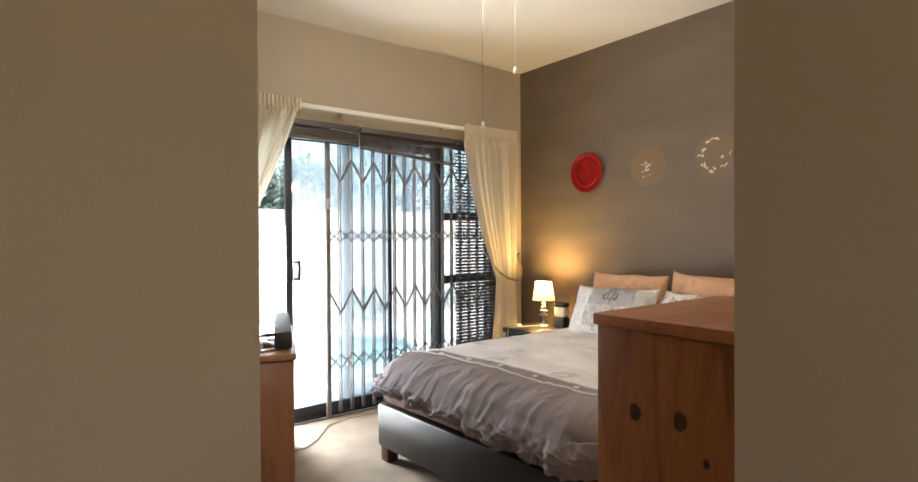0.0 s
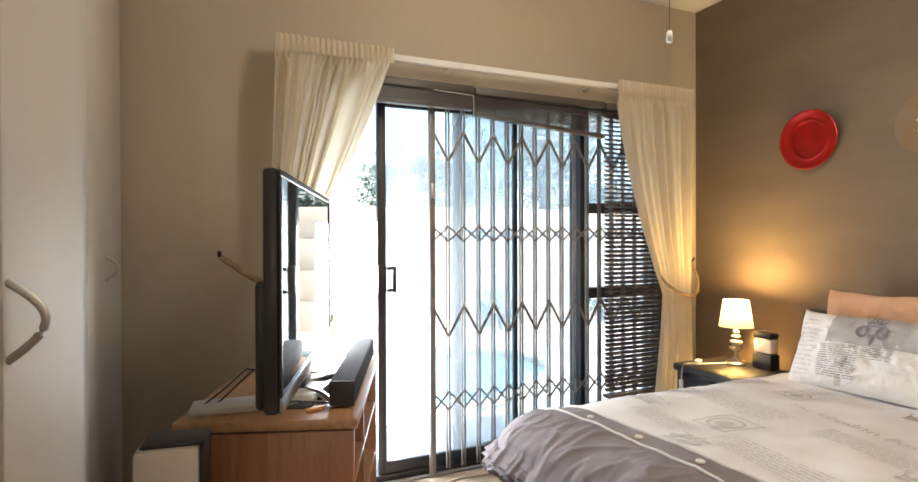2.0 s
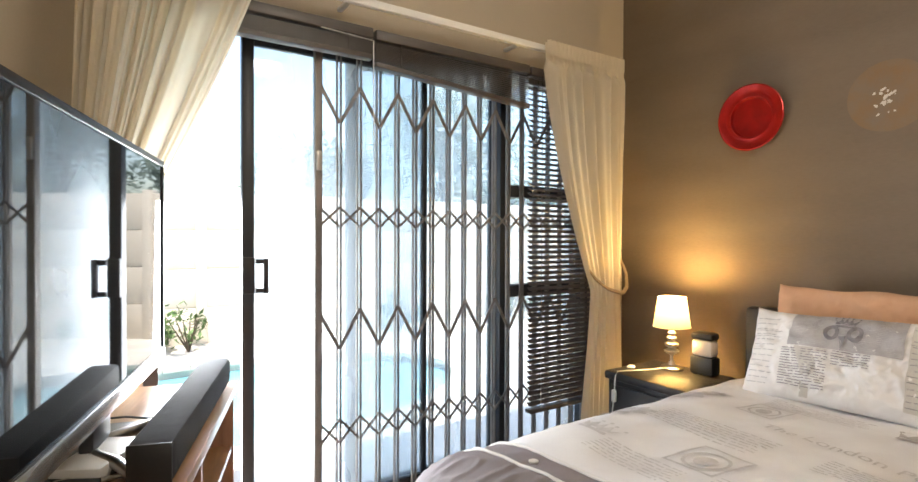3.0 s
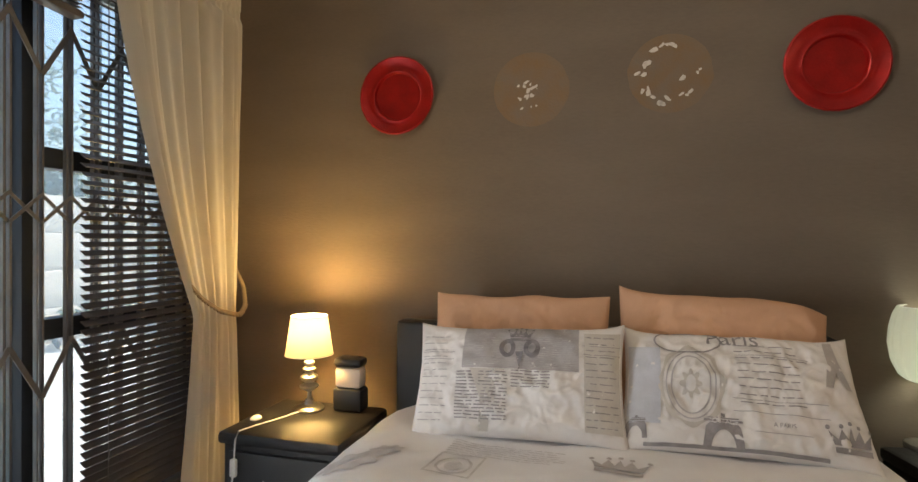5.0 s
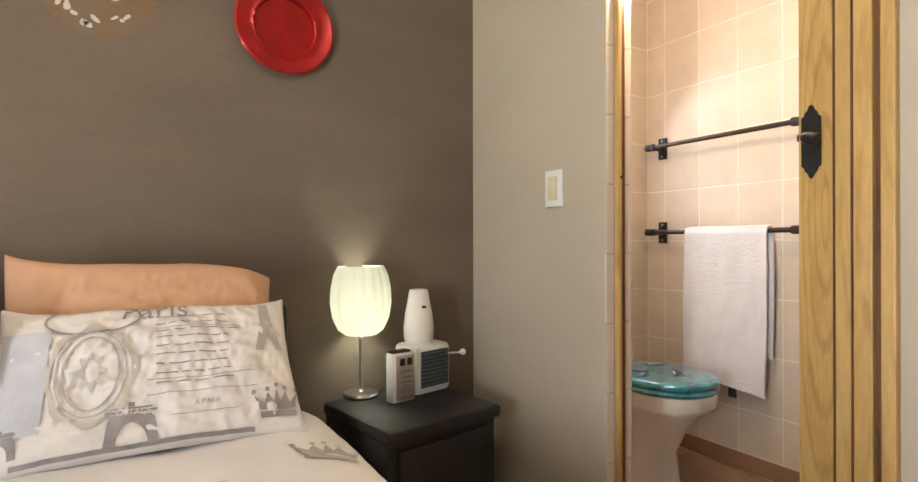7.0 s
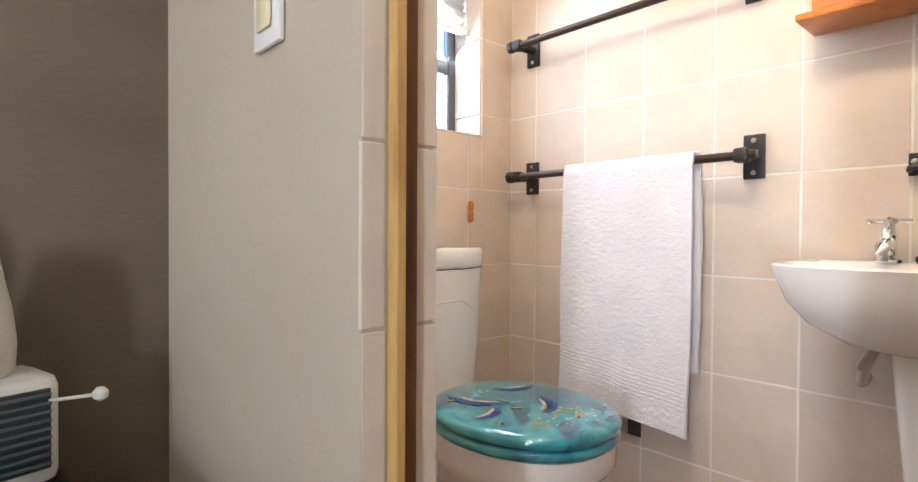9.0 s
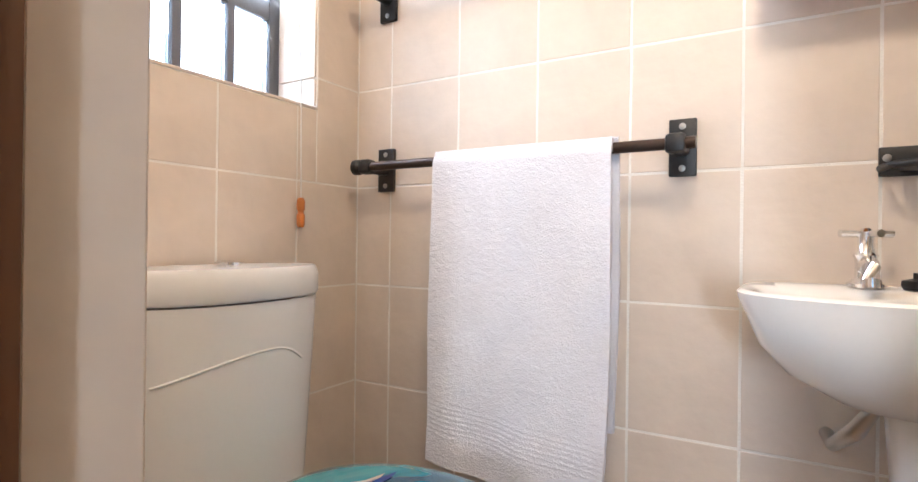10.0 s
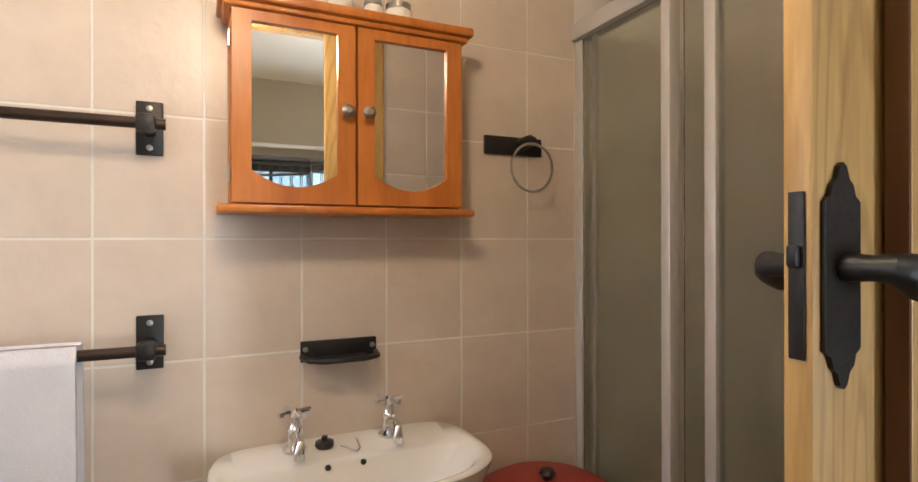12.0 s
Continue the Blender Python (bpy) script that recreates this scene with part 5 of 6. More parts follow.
for k, pts in enumerate((((-0.50, 0.08, 0.004), (-0.44, 0.16, 0.05), (-0.40, 0.28, 0.09), (-0.30, 0.32, 0.06)), ((-0.48, 0.20, 0.004), (-0.43, 0.10, 0.03), (-0.36, 0.22, 0.10), (-0.28, 0.40, 0.07)), ((-0.05, 0.42, 0.004), (-0.12, 0.36, 0.008), (-0.2, 0.34, 0.01), (-0.27, 0.40, 0.03)), ((-0.04, 0.55, 0.004), (-0.14, 0.50, 0.012), (-0.22, 0.54, 0.01), (-0.3, 0.50, 0.02)))):
    solid("cable", tube(B(), [on_desk(*p) for p in pts], 0.0028, 6), BLACK, "thin black cable behind the television", "cable", group="cables on the cabinet")
bm = tube(B(), [(1.62, 4.55, 0.006), (1.72, 4.50, 0.006), (1.85, 4.60, 0.006), (2.00, 4.80, 0.006), (2.2, 4.86, 0.006), (2.42, 4.84, 0.006)], 0.0045, 8)
solid("floor_cable", bm, mat("cream_flex", (0.55, 0.48, 0.38), 0.6), "cream cable lying on the carpet", "cable")

hb = thing("air_purifier", "slim white upright air purifier with a black top", "air purifier", pose(0.925, 3.81, 0, 0, 0, -6))
part("body", boxes((-0.085, 0.072, -0.062, 0.062, 0.03, 0.750), bevel=0.016), mat("warm_white_plastic", (0.66, 0.60, 0.52), 0.35, var=0.03, bump=0), hb)
part("side", boxes((0.0725, 0.084, -0.058, 0.058, 0.03, 0.755), bevel=0.005), BLACK, hb)
part("top", boxes((-0.070, 0.084, -0.050, 0.060, 0.7505, 0.762), bevel=0.005), BLACK, hb, "black control top")
part("base", boxes((-0.095, 0.09, -0.08, 0.08, 0.0, 0.03), bevel=0.008), BLACK, hb)

# ---- wardrobe ----
WARD = mat("cream_wardrobe_paint", (0.50, 0.465, 0.415), 0.5, var=0.04, scale=1.5, bump=0.03)
wr = thing("wardrobe", "built-in cream wardrobe with sliding doors and bow handles", "wardrobe", pose(0.819, 2.388, 0, 0, 0, 4.0))
# near black: the shade inside the wardrobe is put into the colour
INSIDE = mat("wardrobe_inside_shade", (0.030, 0.024, 0.024), 0.8)
WL = 2.56
part("carcass", boxes((-0.58, -0.56, 0.0, WL, 0.0, 2.40), (-0.56, -0.045, 0.0, 0.008, 0.0, 2.40), (-0.56, -0.045, WL - 0.01, WL, 0.0, 2.40), (-0.56, -0.045, 0.008, WL - 0.01, 2.38, 2.40), (-0.56, -0.045, 0.008, WL - 0.01, 0.0, 0.06)), INSIDE, wr, "inside, coloured near black for its shade", 0)
part("fascia", boxes((-0.58, 0.0, 0.0, WL, 2.402, 2.805)), WARD, wr, "", 0)
# added block, coloured as the shade in the gap between the doors
part("gap_shade", boxes((0.0006, 0.0215, 0.602, 1.185, 0.062, 2.378)), INSIDE, wr, "near-black filling for the shaded gap behind the front door", 0)
for y0, y1, hy, px, z1, z0 in ((0.002, 0.572, 0.548, 0.0, 1.232, 1.122), (0.585, 1.192, 0.598, 0.038, 1.238, 1.142), (0.592, 1.570, None, 0.0, 0, 0), (1.574, WL - 0.01, 1.96, 0.0, 1.232, 1.146)):
    bm = boxes((px - 0.016, px, y0, y1, 0.062, 2.378), bevel=0.003)
    if y0 < 0.1:          # the first door stands a little out of line
        bm.transform(pose(px, y1, 0, 0, 0, -2.9) @ pose(-px, -y1, 0))
    d = part("door", bm, WARD, wr)
    if hy:
        part("handle", tube(B(), [(px + 0.038 * math.sin(math.pi * k / 16), hy, z1 - (z1 - z0) * k / 16) for k in range(17)], 0.0052, 10), STEEL, d, "brushed bow handle", 60)

# ---- chest of drawers by the entrance ----
chest = thing("chest_of_drawers", "varnished knotty pine chest of drawers", "chest of drawers", pose(1.73, 1.865, 0))
part("body", boxes((1.455, 2.00, 1.685, 2.055, 0.05, 1.098), bevel=0.003), PINE, chest, world_space=True)
part("top", boxes((1.447, 2.012, 1.675, 2.062, 1.099, 1.126), bevel=0.004), wood("varnished_pine_top", (0.46, 0.18, 0.075), (0.30, 0.105, 0.040), "X", 9, 0.30), chest, world_space=True)
part("plinth", boxes((1.465, 1.99, 1.70, 2.045, 0.0, 0.049)), PINE, chest, world_space=True)
for k in range(5):
    dr = part("drawer", boxes((1.475, 1.98, 2.0555, 2.068, 0.075 + 0.205 * k, 0.265 + 0.205 * k), bevel=0.004), PINE, chest, world_space=True)
    for x in (1.60, 1.86):
        bm = B()
        closed(bm, [(0.008, 0), (0.008, 0.012), (0.018, 0.022), (0.012, 0.032), (0.003, 0.034)], (0, 0, 0), 14)
        bm.transform(pose(x, 2.068, 0.17 + 0.205 * k, -90, 0, 0))
        part("knob", bm, PINE, dr, world_space=True)
for y, z, r in ((1.955, 0.925, 0.016), (1.852, 0.932, 0.017), (1.798, 0.865, 0.008), (1.80, 0.40, 0.014), (1.93, 0.62, 0.010)):
    bm = B()
    bm.faces.new([bm.verts.new((1.4530, y + r * 0.8 * (1 + 0.12 * math.sin(3 * a + y * 9)) * math.cos(a), z + r * 1.15 * math.sin(a))) for a in [2 * math.pi * i / 22 for i in range(22)]])
    part("knot", bm, KNOT, chest, "dark knot in the wood", 0, True)

# ---- ceiling light with pull cords ----
cl = thing("ceiling_light", "round ceiling light with a lit glass bowl and pull cords", "ceiling light", pose(2.30, 3.35, H))
part("ceiling_plate", closed(B(), [(0.02, -0.030), (0.15, -0.028), (0.17, -0.012), (0.17, -0.001)], seg=48), WHITE, cl)
part("housing", closed(B(), [(0.03, -0.19), (0.085, -0.185), (0.095, -0.12), (0.07, -0.05), (0.06, -0.03)], seg=40), WHITE, cl)
bowl = part("bowl", lathe(B(), [(0.004, -0.292), (0.05, -0.284), (0.085, -0.262), (0.105, -0.225), (0.108, -0.192)], seg=40)[0], glowing("lit_opal_glass", (1.0, 0.90, 0.72), 0.9), cl, "glowing opal glass bowl", 80)
bowl.visible_shadow = False
for x, y, z in ((-0.06, 0.05, 1.885), (0.07, -0.05, 2.16)):
    bm = tube(B(), [(x, y, -0.19), (x, y, z - H)], 0.0010, 6)
    pc = part("pull_cord", bm, mat("grey_cord", (0.10, 0.075, 0.055), 0.8) if x < 0 else bpy.data.materials["grey_cord"], cl)
    part("pull", closed(B(), [(0.004, z - H), (0.008, z - H - 0.006), (0.010, z - H - 0.028), (0.006, z - H - 0.034)], (x, y, 0), 12), WHITE, pc, "small white pull")

# ---- bathroom doorway ----
reveal = structure("door_lining", boxes((3.244, DX1, 1.784, 1.7968, BZ, 2.16), bevel=0.002), OAK, "yellow oak strip in the doorway")
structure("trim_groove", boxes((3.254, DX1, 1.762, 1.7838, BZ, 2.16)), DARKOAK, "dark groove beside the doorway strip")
bm = B()
closed(bm, [(0.003, 0), (0.005, 0.003), (0.003, 0.006)], (0, 0, 0), 8)
bm.transform(pose(3.244, 1.790, 1.285, 0, -90, 0))
solid("screw_head", bm, IRON, "small dark screw head in the doorway strip", "screw")
structure("door_lining_east", boxes((2.653, 2.688, 1.742, 1.757, BZ, 2.16), bevel=0.003), OAK, "yellow oak jamb of the pocket door")
structure("door_lining_mid", boxes((2.606, 2.640, 1.742, 1.790, 0.0, 2.16), bevel=0.003), OAK, "yellow oak stop strip of the jamb")
# dark colour stands for the shade in the groove here
structure("door_lining_dark", boxes((2.571, 2.605, 1.742, 1.776, 0.0, 2.16)), DARKOAK, "dark oak filling for the shade between the jamb strips")
# thin dark strips added as shadow lines at the joints of the jamb
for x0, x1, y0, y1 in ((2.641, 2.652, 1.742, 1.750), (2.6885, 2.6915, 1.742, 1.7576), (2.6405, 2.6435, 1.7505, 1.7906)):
    structure("trim_groove", boxes((x0, x1, y0, y1, BZ, 2.099)), DARKOAK, "dark strip for the shadow line along the jamb strip")
structure("door_lining_west", boxes((2.546, 2.570, 1.800, 1.848, 0.0, 2.16), bevel=0.003), OAK, "yellow oak outer strip of the jamb")
structure("door_lining_back", boxes((2.5605, 2.688, 1.690, 1.712, BZ, 2.16), bevel=0.003), OAK, "yellow oak inner jamb")
structure("door_head", boxes((2.540, 3.262, 1.800, 1.845, 2.10, 2.158), (2.688, 3.262, 1.700, 1.712, 2.10, 2.158), bevel=0.002), OAK, "yellow oak head over the bathroom doorway")
ld = thing("door_2", "yellow oak pocket door, slid almost fully open", "door", pose(2.770, 1.727, BZ + 0.006))
tagged(ld, kind="structure")
part("leaf", boxes((-0.66, 0, -0.011, 0.011, 0, 1.985), bevel=0.002), OAKLEAF, ld)


def plate_outline(w, h):
    q = [(0, h / 2), (0.10 * w, h / 2 - 0.003), (0.18 * w, h / 2 - 0.012), (0.30 * w, h / 2 - 0.016), (0.36 * w, h / 2 - 0.024), (0.5 * w, h / 2 - 0.028), (0.5 * w, 0)]
    q = q + [(x, -y) for x, y in q[-2::-1]]
    return q + [(-x, y) for x, y in q[-2:0:-1]]


ZL = 1.314 - BZ - 0.006
for s in (1, -1):
    bm = prism(B(), [(-0.028 + x, ZL + z) for x, z in plate_outline(0.040, 0.162)], s * 0.0112, s * 0.0152, "y")
    hp = part("lock_plate", bm, IRON, ld, "black iron lock plate", 0)
    bm = B()
    tube(bm, [(-0.030, s * 0.0152, ZL + 0.006), (-0.030, s * 0.034, ZL + 0.006), (-0.031, s * 0.044, ZL + 0.006), (-0.042, s * 0.050, ZL + 0.003), (-0.058, s * 0.050, ZL - 0.004)], [0.011, 0.009, 0.011, 0.014, 0.014], 12)
    part("handle", bm, IRON, hp, "black lever handle")
part("latch_plate", boxes((0.0004, 0.002, -0.006, 0.006, ZL - 0.060, ZL + 0.060), bevel=0.001), IRON, ld, "dark latch strip on the edge")
part("latch", boxes((0.0022, 0.008, -0.004, 0.004, ZL + 0.006, ZL + 0.022), bevel=0.002), IRON, ld)
structure("door_track", boxes((2.105, 3.24, 1.716, 1.738, 2.112, 2.135)), DARKFRAME, "dark overhead track of the pocket door")

# ---- bathroom window ----
w1 = thing("window_1", "small dark steel bathroom window with six panes", "window", pose(BE + 0.13, (WY0 + WY1) / 2, WZ0))
tagged(w1, kind="structure")
X0 = BE + 0.13
wf = part("window_frame", boxes((X0, X0 + 0.03, WY0, WY0 + 0.03, WZ0, WZ1), (X0, X0 + 0.03, WY1 - 0.03, WY1, WZ0, WZ1), (X0, X0 + 0.03, WY0 + 0.03, WY1 - 0.03, WZ0, WZ0 + 0.03), (X0, X0 + 0.03, WY0 + 0.03, WY1 - 0.03, WZ1 - 0.03, WZ1), (X0, X0 + 0.03, 1.150, 1.172, WZ0 + 0.03, WZ1 - 0.03), (X0, X0 + 0.03, 1.024, 1.043, WZ0 + 0.03, WZ1 - 0.03), (X0 + 0.002, X0 + 0.028, WY0 + 0.03, WY1 - 0.03, 1.495, 1.540), bevel=0.003), mat("grey_window_steel", (0.16, 0.17, 0.19), 0.4, 0.3), w1, world_space=True)
for y0, y1 in ((WY0 + 0.031, 1.023), (1.044, 1.149), (1.173, WY1 - 0.031)):
    for z0, z1 in ((WZ0 + 0.031, 1.494), (1.541, WZ1 - 0.031)):
        g = part("pane", boxes((X0 + 0.012, X0 + 0.016, y0, y1, z0, z1)), PANE, w1, "", 0, True)
        g.visible_shadow = False
part("window_sill", boxes((BE - 0.001, X0 - 0.001, WY0, WY1, WZ0 + 0.0005, WZ0 + 0.006)), TILE, w1, "tiled sill", 0, True)
bb = thing("venetian_blind", "small white slat blind drawn half up", "blind", pose(BE + 0.07, 1.18, WZ1))
part("headrail", boxes((-0.018, 0.018, -0.268, 0.268, -0.04, -0.004), bevel=0.003), CHERRY, bb, "brown wooden headrail")
me = None
for k in range(17):
    bm = B()
    box(bm, -0.014, 0.014, -0.264, 0.264, -0.0008, 0.0008)
    s = part("slat", bm, WHITE, bb, smooth=0)
    s.matrix_basis = pose(0, 0, -0.055 - 0.0225 * k, 0, 25, 0)
part("bottom_rail", boxes((-0.016, 0.016, -0.266, 0.266, -0.455, -0.438), bevel=0.003), WHITE, bb)
ct = thing("cord_pull", "window pull cord with a small turned wooden toggle", "pull cord", pose(BE - 0.012, 0.957, 1.03))
part("cord", tube(B(), [(0.06, 0.0, WZ1 - 0.05 - 1.03), (0.004, 0, 0.30), (0, 0, 0.03)], 0.0014, 6), WHITE, ct)
part("toggle", closed(B(), [(0.006, -0.034), (0.009, -0.028), (0.009, -0.006), (0.0065, -0.003), (0.0065, 0.002), (0.009, 0.006), (0.009, 0.026), (0.005, 0.032)], seg=16), CHERRY, ct, "turned wooden toggle")

# ---- towel rails ----
SCREW = mat("zinc_screw", (0.45, 0.44, 0.42), 0.35, 0.9, bump=0)


def towel_rail(z, label):
    ry = 0.838
    t = thing("towel_rail", label, "towel rail", pose(3.59, BS, z), "bathroom towel rails")
    for x, rise in ((3.931, 0.0), (3.254, 0.004)):
        bp = part("wall_plate", boxes((x - 0.0235, x + 0.0235, BS + 0.0004, BS + 0.011, z - 0.052 + rise, z + 0.052 + rise), bevel=0.002), IRON, t, world_space=True)
        for dz in (-0.038, 0.038):
            bm = B()
            closed(bm, [(0.006, 0), (0.006, 0.002), (0.002, 0.003)], (0, 0, 0), 10)
            bm.transform(pose(x, BS + 0.0112, z + dz + rise, -90, 0, 0))
            part("screw", bm, SCREW, bp, world_space=True)
        bm = B()
        tube(bm, [(x, BS + 0.011, z), (x, ry - 0.012, z)], [0.013, 0.015], 14)
        box(bm, x - 0.017, x + 0.017, ry - 0.017, ry + 0.015, z - 0.017, z + 0.017, 0.008)
        part("bracket", bm, IRON, t, world_space=True)
    part("rod", tube(B(), [(3.955, ry, z), (3.222, ry, z)], 0.0105, 16), BRONZE, t, world_space=True)
    part("end_knob", tube(B(), [(3.972, ry, z), (3.966, ry, z), (3.952, ry, z), (3.944, ry, z)], [0.009, 0.018, 0.018, 0.011], 14), IRON, t, world_space=True)


towel_rail(1.140, "dark iron towel rail with square wall plates")
towel_rail(1.555, "dark iron towel rail with square wall plates, empty")
TOWEL = mat("white_terry", (0.77, 0.76, 0.81), 0.95, var=0.05, scale=9, fine=300, bump=0.3, spec=0.1)
towel = thing("towel", "white terry towel folded over the lower rail", "towel", pose(3.54, 0.84, 1.15))


def towel_fn(x0, x1, ztop, za, zb, y, back):
    def fn(u, v):
        x = x0 + (x1 - x0) * u
        low = za + (zb - za) * u
        z = ztop - (ztop - low) * v
        r = 0.009 * noise.noise(Vector((u * 3.6, v * 1.3, 4 + back))) * v + 0.005 * math.sin(11 * u + 1) * v + 0.006 * noise.noise(Vector((u * 8, v * 5, 2 + back))) * min(1, 4 * v) * 0.6 + 0.0007 * noise.noise(Vector((u * 44, v * 74, 1 + back))) + 0.0006 * noise.noise(Vector((u * 75, v * 120, 5 + back)))
        dx = 0.012 * noise.noise(Vector((u * 0.7, v * 3, 9))) * v
        hem = 0.0009 * math.sin(v * 420) if 0.80 < v < 0.91 else 0
        yy = y + r + hem + 0.012 * v * (0 if back else 1)
        if v < 0.03:
            yy += (0.0105 if back else -0.0105) * (1 - v / 0.03)
        return Vector((x + dx, yy, z + (0.006 * (1 - v / 0.03) if v < 0.03 else 0)))
    return fn


part("front_fall", sheet(B(), towel_fn(3.733, 3.358, 1.153, 0.515, 0.470, 0.860, 0), 110, 190, 0.009), TOWEL, towel, "", 80, True)
part("back_fall", sheet(B(), towel_fn(3.730, 3.354, 1.153, 0.60, 0.62, 0.822, 1), 40, 60, 0.009), TOWEL, towel, "", 80, True)
part("care_tag", boxes((3.475, 3.512, 0.872, 0.874, 0.445, 0.49)), BLACK, towel, "small black care tag", 0, True)

# ---- soap holder, ring, cabinet ----
sh = thing("soap_holder", "black iron soap holder on the tiles", "soap holder", pose(2.886, BS, 1.097))
part("wall_plate", boxes((-0.084, 0.084, 0.0004, 0.010, -0.020, 0.025), bevel=0.002), IRON, sh)
bm = B()
tube(bm, [(-0.082, 0.011, -0.008), (-0.074, 0.055, -0.008), (-0.045, 0.075, -0.008), (0.045, 0.075, -0.008), (0.074, 0.055, -0.008), (0.082, 0.011, -0.008)], 0.006, 10)
box(bm, -0.060, 0.060, 0.012, 0.070, -0.014, -0.008, 0.003)
part("dish", bm, IRON, sh, "shallow black dish")
for x in (-0.074, 0.074):
    bm = B()
    closed(bm, [(0.006, 0), (0.006, 0.002), (0.002, 0.003)], (0, 0, 0), 10)
    bm.transform(pose(x, 0.0102, 0.008, -90, 0, 0))
    part("screw", bm, SCREW, sh)
tr = thing("towel_ring", "black iron towel ring on a wall plate", "towel ring", pose(2.438, BS, 1.583))
part("wall_plate", boxes((-0.084, 0.084, 0.0004, 0.010, -0.023, 0.023), bevel=0.002), IRON, tr)
part("arm", tube(B(), [(-0.02, 0.011, 0.004), (-0.03, 0.045, 0.012), (-0.032, 0.055, 0.010)], [0.017, 0.014, 0.008], 12), IRON, tr)
part("ring", tube(B(), [(-0.026 + 0.060 * math.sin(a), 0.056, -0.060 + 0.060 * math.cos(a)) for a in [2 * math.pi * k / 40 for k in range(41)]], 0.0035, 8, False), STEEL, tr)

CAB = pose(2.873, BS, 1.410)
cab = thing("mirror_cabinet", "orange cherry wall cabinet with two arched mirror doors", "cabinet", CAB)
CW, CH, CD = 0.241, 0.385, 0.095
part("body", boxes((-CW, CW, 0.0004, CD, 0, CH), bevel=0.002), CHERRY, cab)
part("cornice", boxes((-CW - 0.022, CW + 0.022, 0.0004, CD + 0.035, CH + 0.0005, CH + 0.020), (-CW - 0.012, CW + 0.012, 0.0004, CD + 0.026, CH - 0.012, CH), bevel=0.005), CHERRY, cab)
part("base_moulding", boxes((-CW - 0.024, CW + 0.024, 0.0004, CD + 0.034, -0.016, -0.0005), bevel=0.005), CHERRY, cab)
MIRROR = mat("mirror", (0.92, 0.93, 0.92), 0.0, 1.0, var=0.0, bump=0)
for s in (-1, 1):
    x0, x1 = (0.003, CW - 0.003) if s > 0 else (-CW + 0.003, -0.003)
    m0, m1, zb, zt = x0 + 0.035, x1 - 0.035, 0.036, CH - 0.034
    outer = [(x0, 0.004), (x1, 0.004), (x1, CH - 0.014), (x0, CH - 0.014)]
    arc = [(m0 + (m1 - m0) * k / 14, zb + 0.030 * (2 * k / 14 - 1) ** 2 * 1.0) for k in range(15)]
    bm = B()
    for y0, y1 in ((CD + 0.0005, CD + 0.019),):
        box(bm, x0, m0, y0, y1, 0.004, CH - 0.014)
        box(bm, m1, x1, y0, y1, 0.004, CH - 0.014)
        box(bm, m0, m1, y0, y1, zt, CH - 0.014)
        prism(bm, [(m0, 0.004)] + [(m1, 0.004)] + arc[::-1], y0, y1, "y")
    d = part("door", bm, CHERRY, cab, "", 0)
    part("mirror", prism(B(), [(m0, zt), (m0, arc[0][1])] + arc[1:-1] + [(m1, arc[-1][1]), (m1, zt)], CD + 0.008, CD + 0.011, "y"), MIRROR, d, "arched mirror", 0)
    bm = B()
    closed(bm, [(0.005, 0), (0.005, 0.010), (0.012, 0.016), (0.013, 0.022), (0.006, 0.028)], (0, 0, 0), 16)
    bm.transform(pose(s * 0.022, CD + 0.019, CH * 0.5, -90, 0, 0))
    part("knob", bm, STEEL, d, "round pewter knob")
    for z in (0.06, CH - 0.07):
        part("hinge", boxes((s * CW - 0.001 if s < 0 else CW + 0.0005, s * CW - 0.0005 if s < 0 else CW + 0.003, CD - 0.012, CD + 0.012, z - 0.016, z + 0.016)), STEEL, d, "", 0)
for x, y, r, h in ((-0.02, 0.05, 0.028, 0.07), (0.055, 0.045, 0.022, 0.055), (0.11, 0.055, 0.03, 0.05)):
    jar = thing("jar", "small white jar on top of the mirror cabinet", "jar", CAB @ pose(-x, y, CH + 0.021), "jars on the cabinet")
    part("body", closed(B(), [(r * 0.9, 0), (r, 0.004), (r, h * 0.7), (r * 0.85, h * 0.78)], seg=20), PORCELAIN, jar)
    part("lid", closed(B(), [(r * 0.95, h * 0.781), (r * 0.95, h), (r * 0.8, h + 0.004)], seg=20), STEEL, jar)


# ---- basin ----
bx, rim = 2.883, 0.908
basin = thing("wash_basin", "white porcelain pedestal wash basin with a rounded front", "basin", pose(bx, BS, BZ))


def dshape(a, hw, depth, back):
    """A basin outline: straight along the wall, round in front."""
    c, s = math.cos(a), math.sin(a)
    x = hw * math.copysign(abs(c) ** (0.72 if s > 0 else 0.28), c)
    y = depth * max(s, 0) ** 0.80 if s > 0 else back * (-(-s) ** 0.5)
    return x, y


def basin_loft(rows, seg=64):
    bm = B()
    rings = []
    for hw, depth, back, yc, z in rows:
        ring = []
        for k in range(seg):
            x, y = dshape(2 * math.pi * k / seg, hw, depth, back)
            ring.append(bm.verts.new((x, max(0.0005, yc + y), z)))
        rings.append(ring)
    for p, q in zip(rings, rings[1:]):
        for k in range(seg):
            bm.faces.new((p[k], p[(k + 1) % seg], q[(k + 1) % seg], q[k]))
    bm.faces.new(rings[-1])
    bm.faces.new(rings[0][::-1])
    return bm


zz = rim - BZ
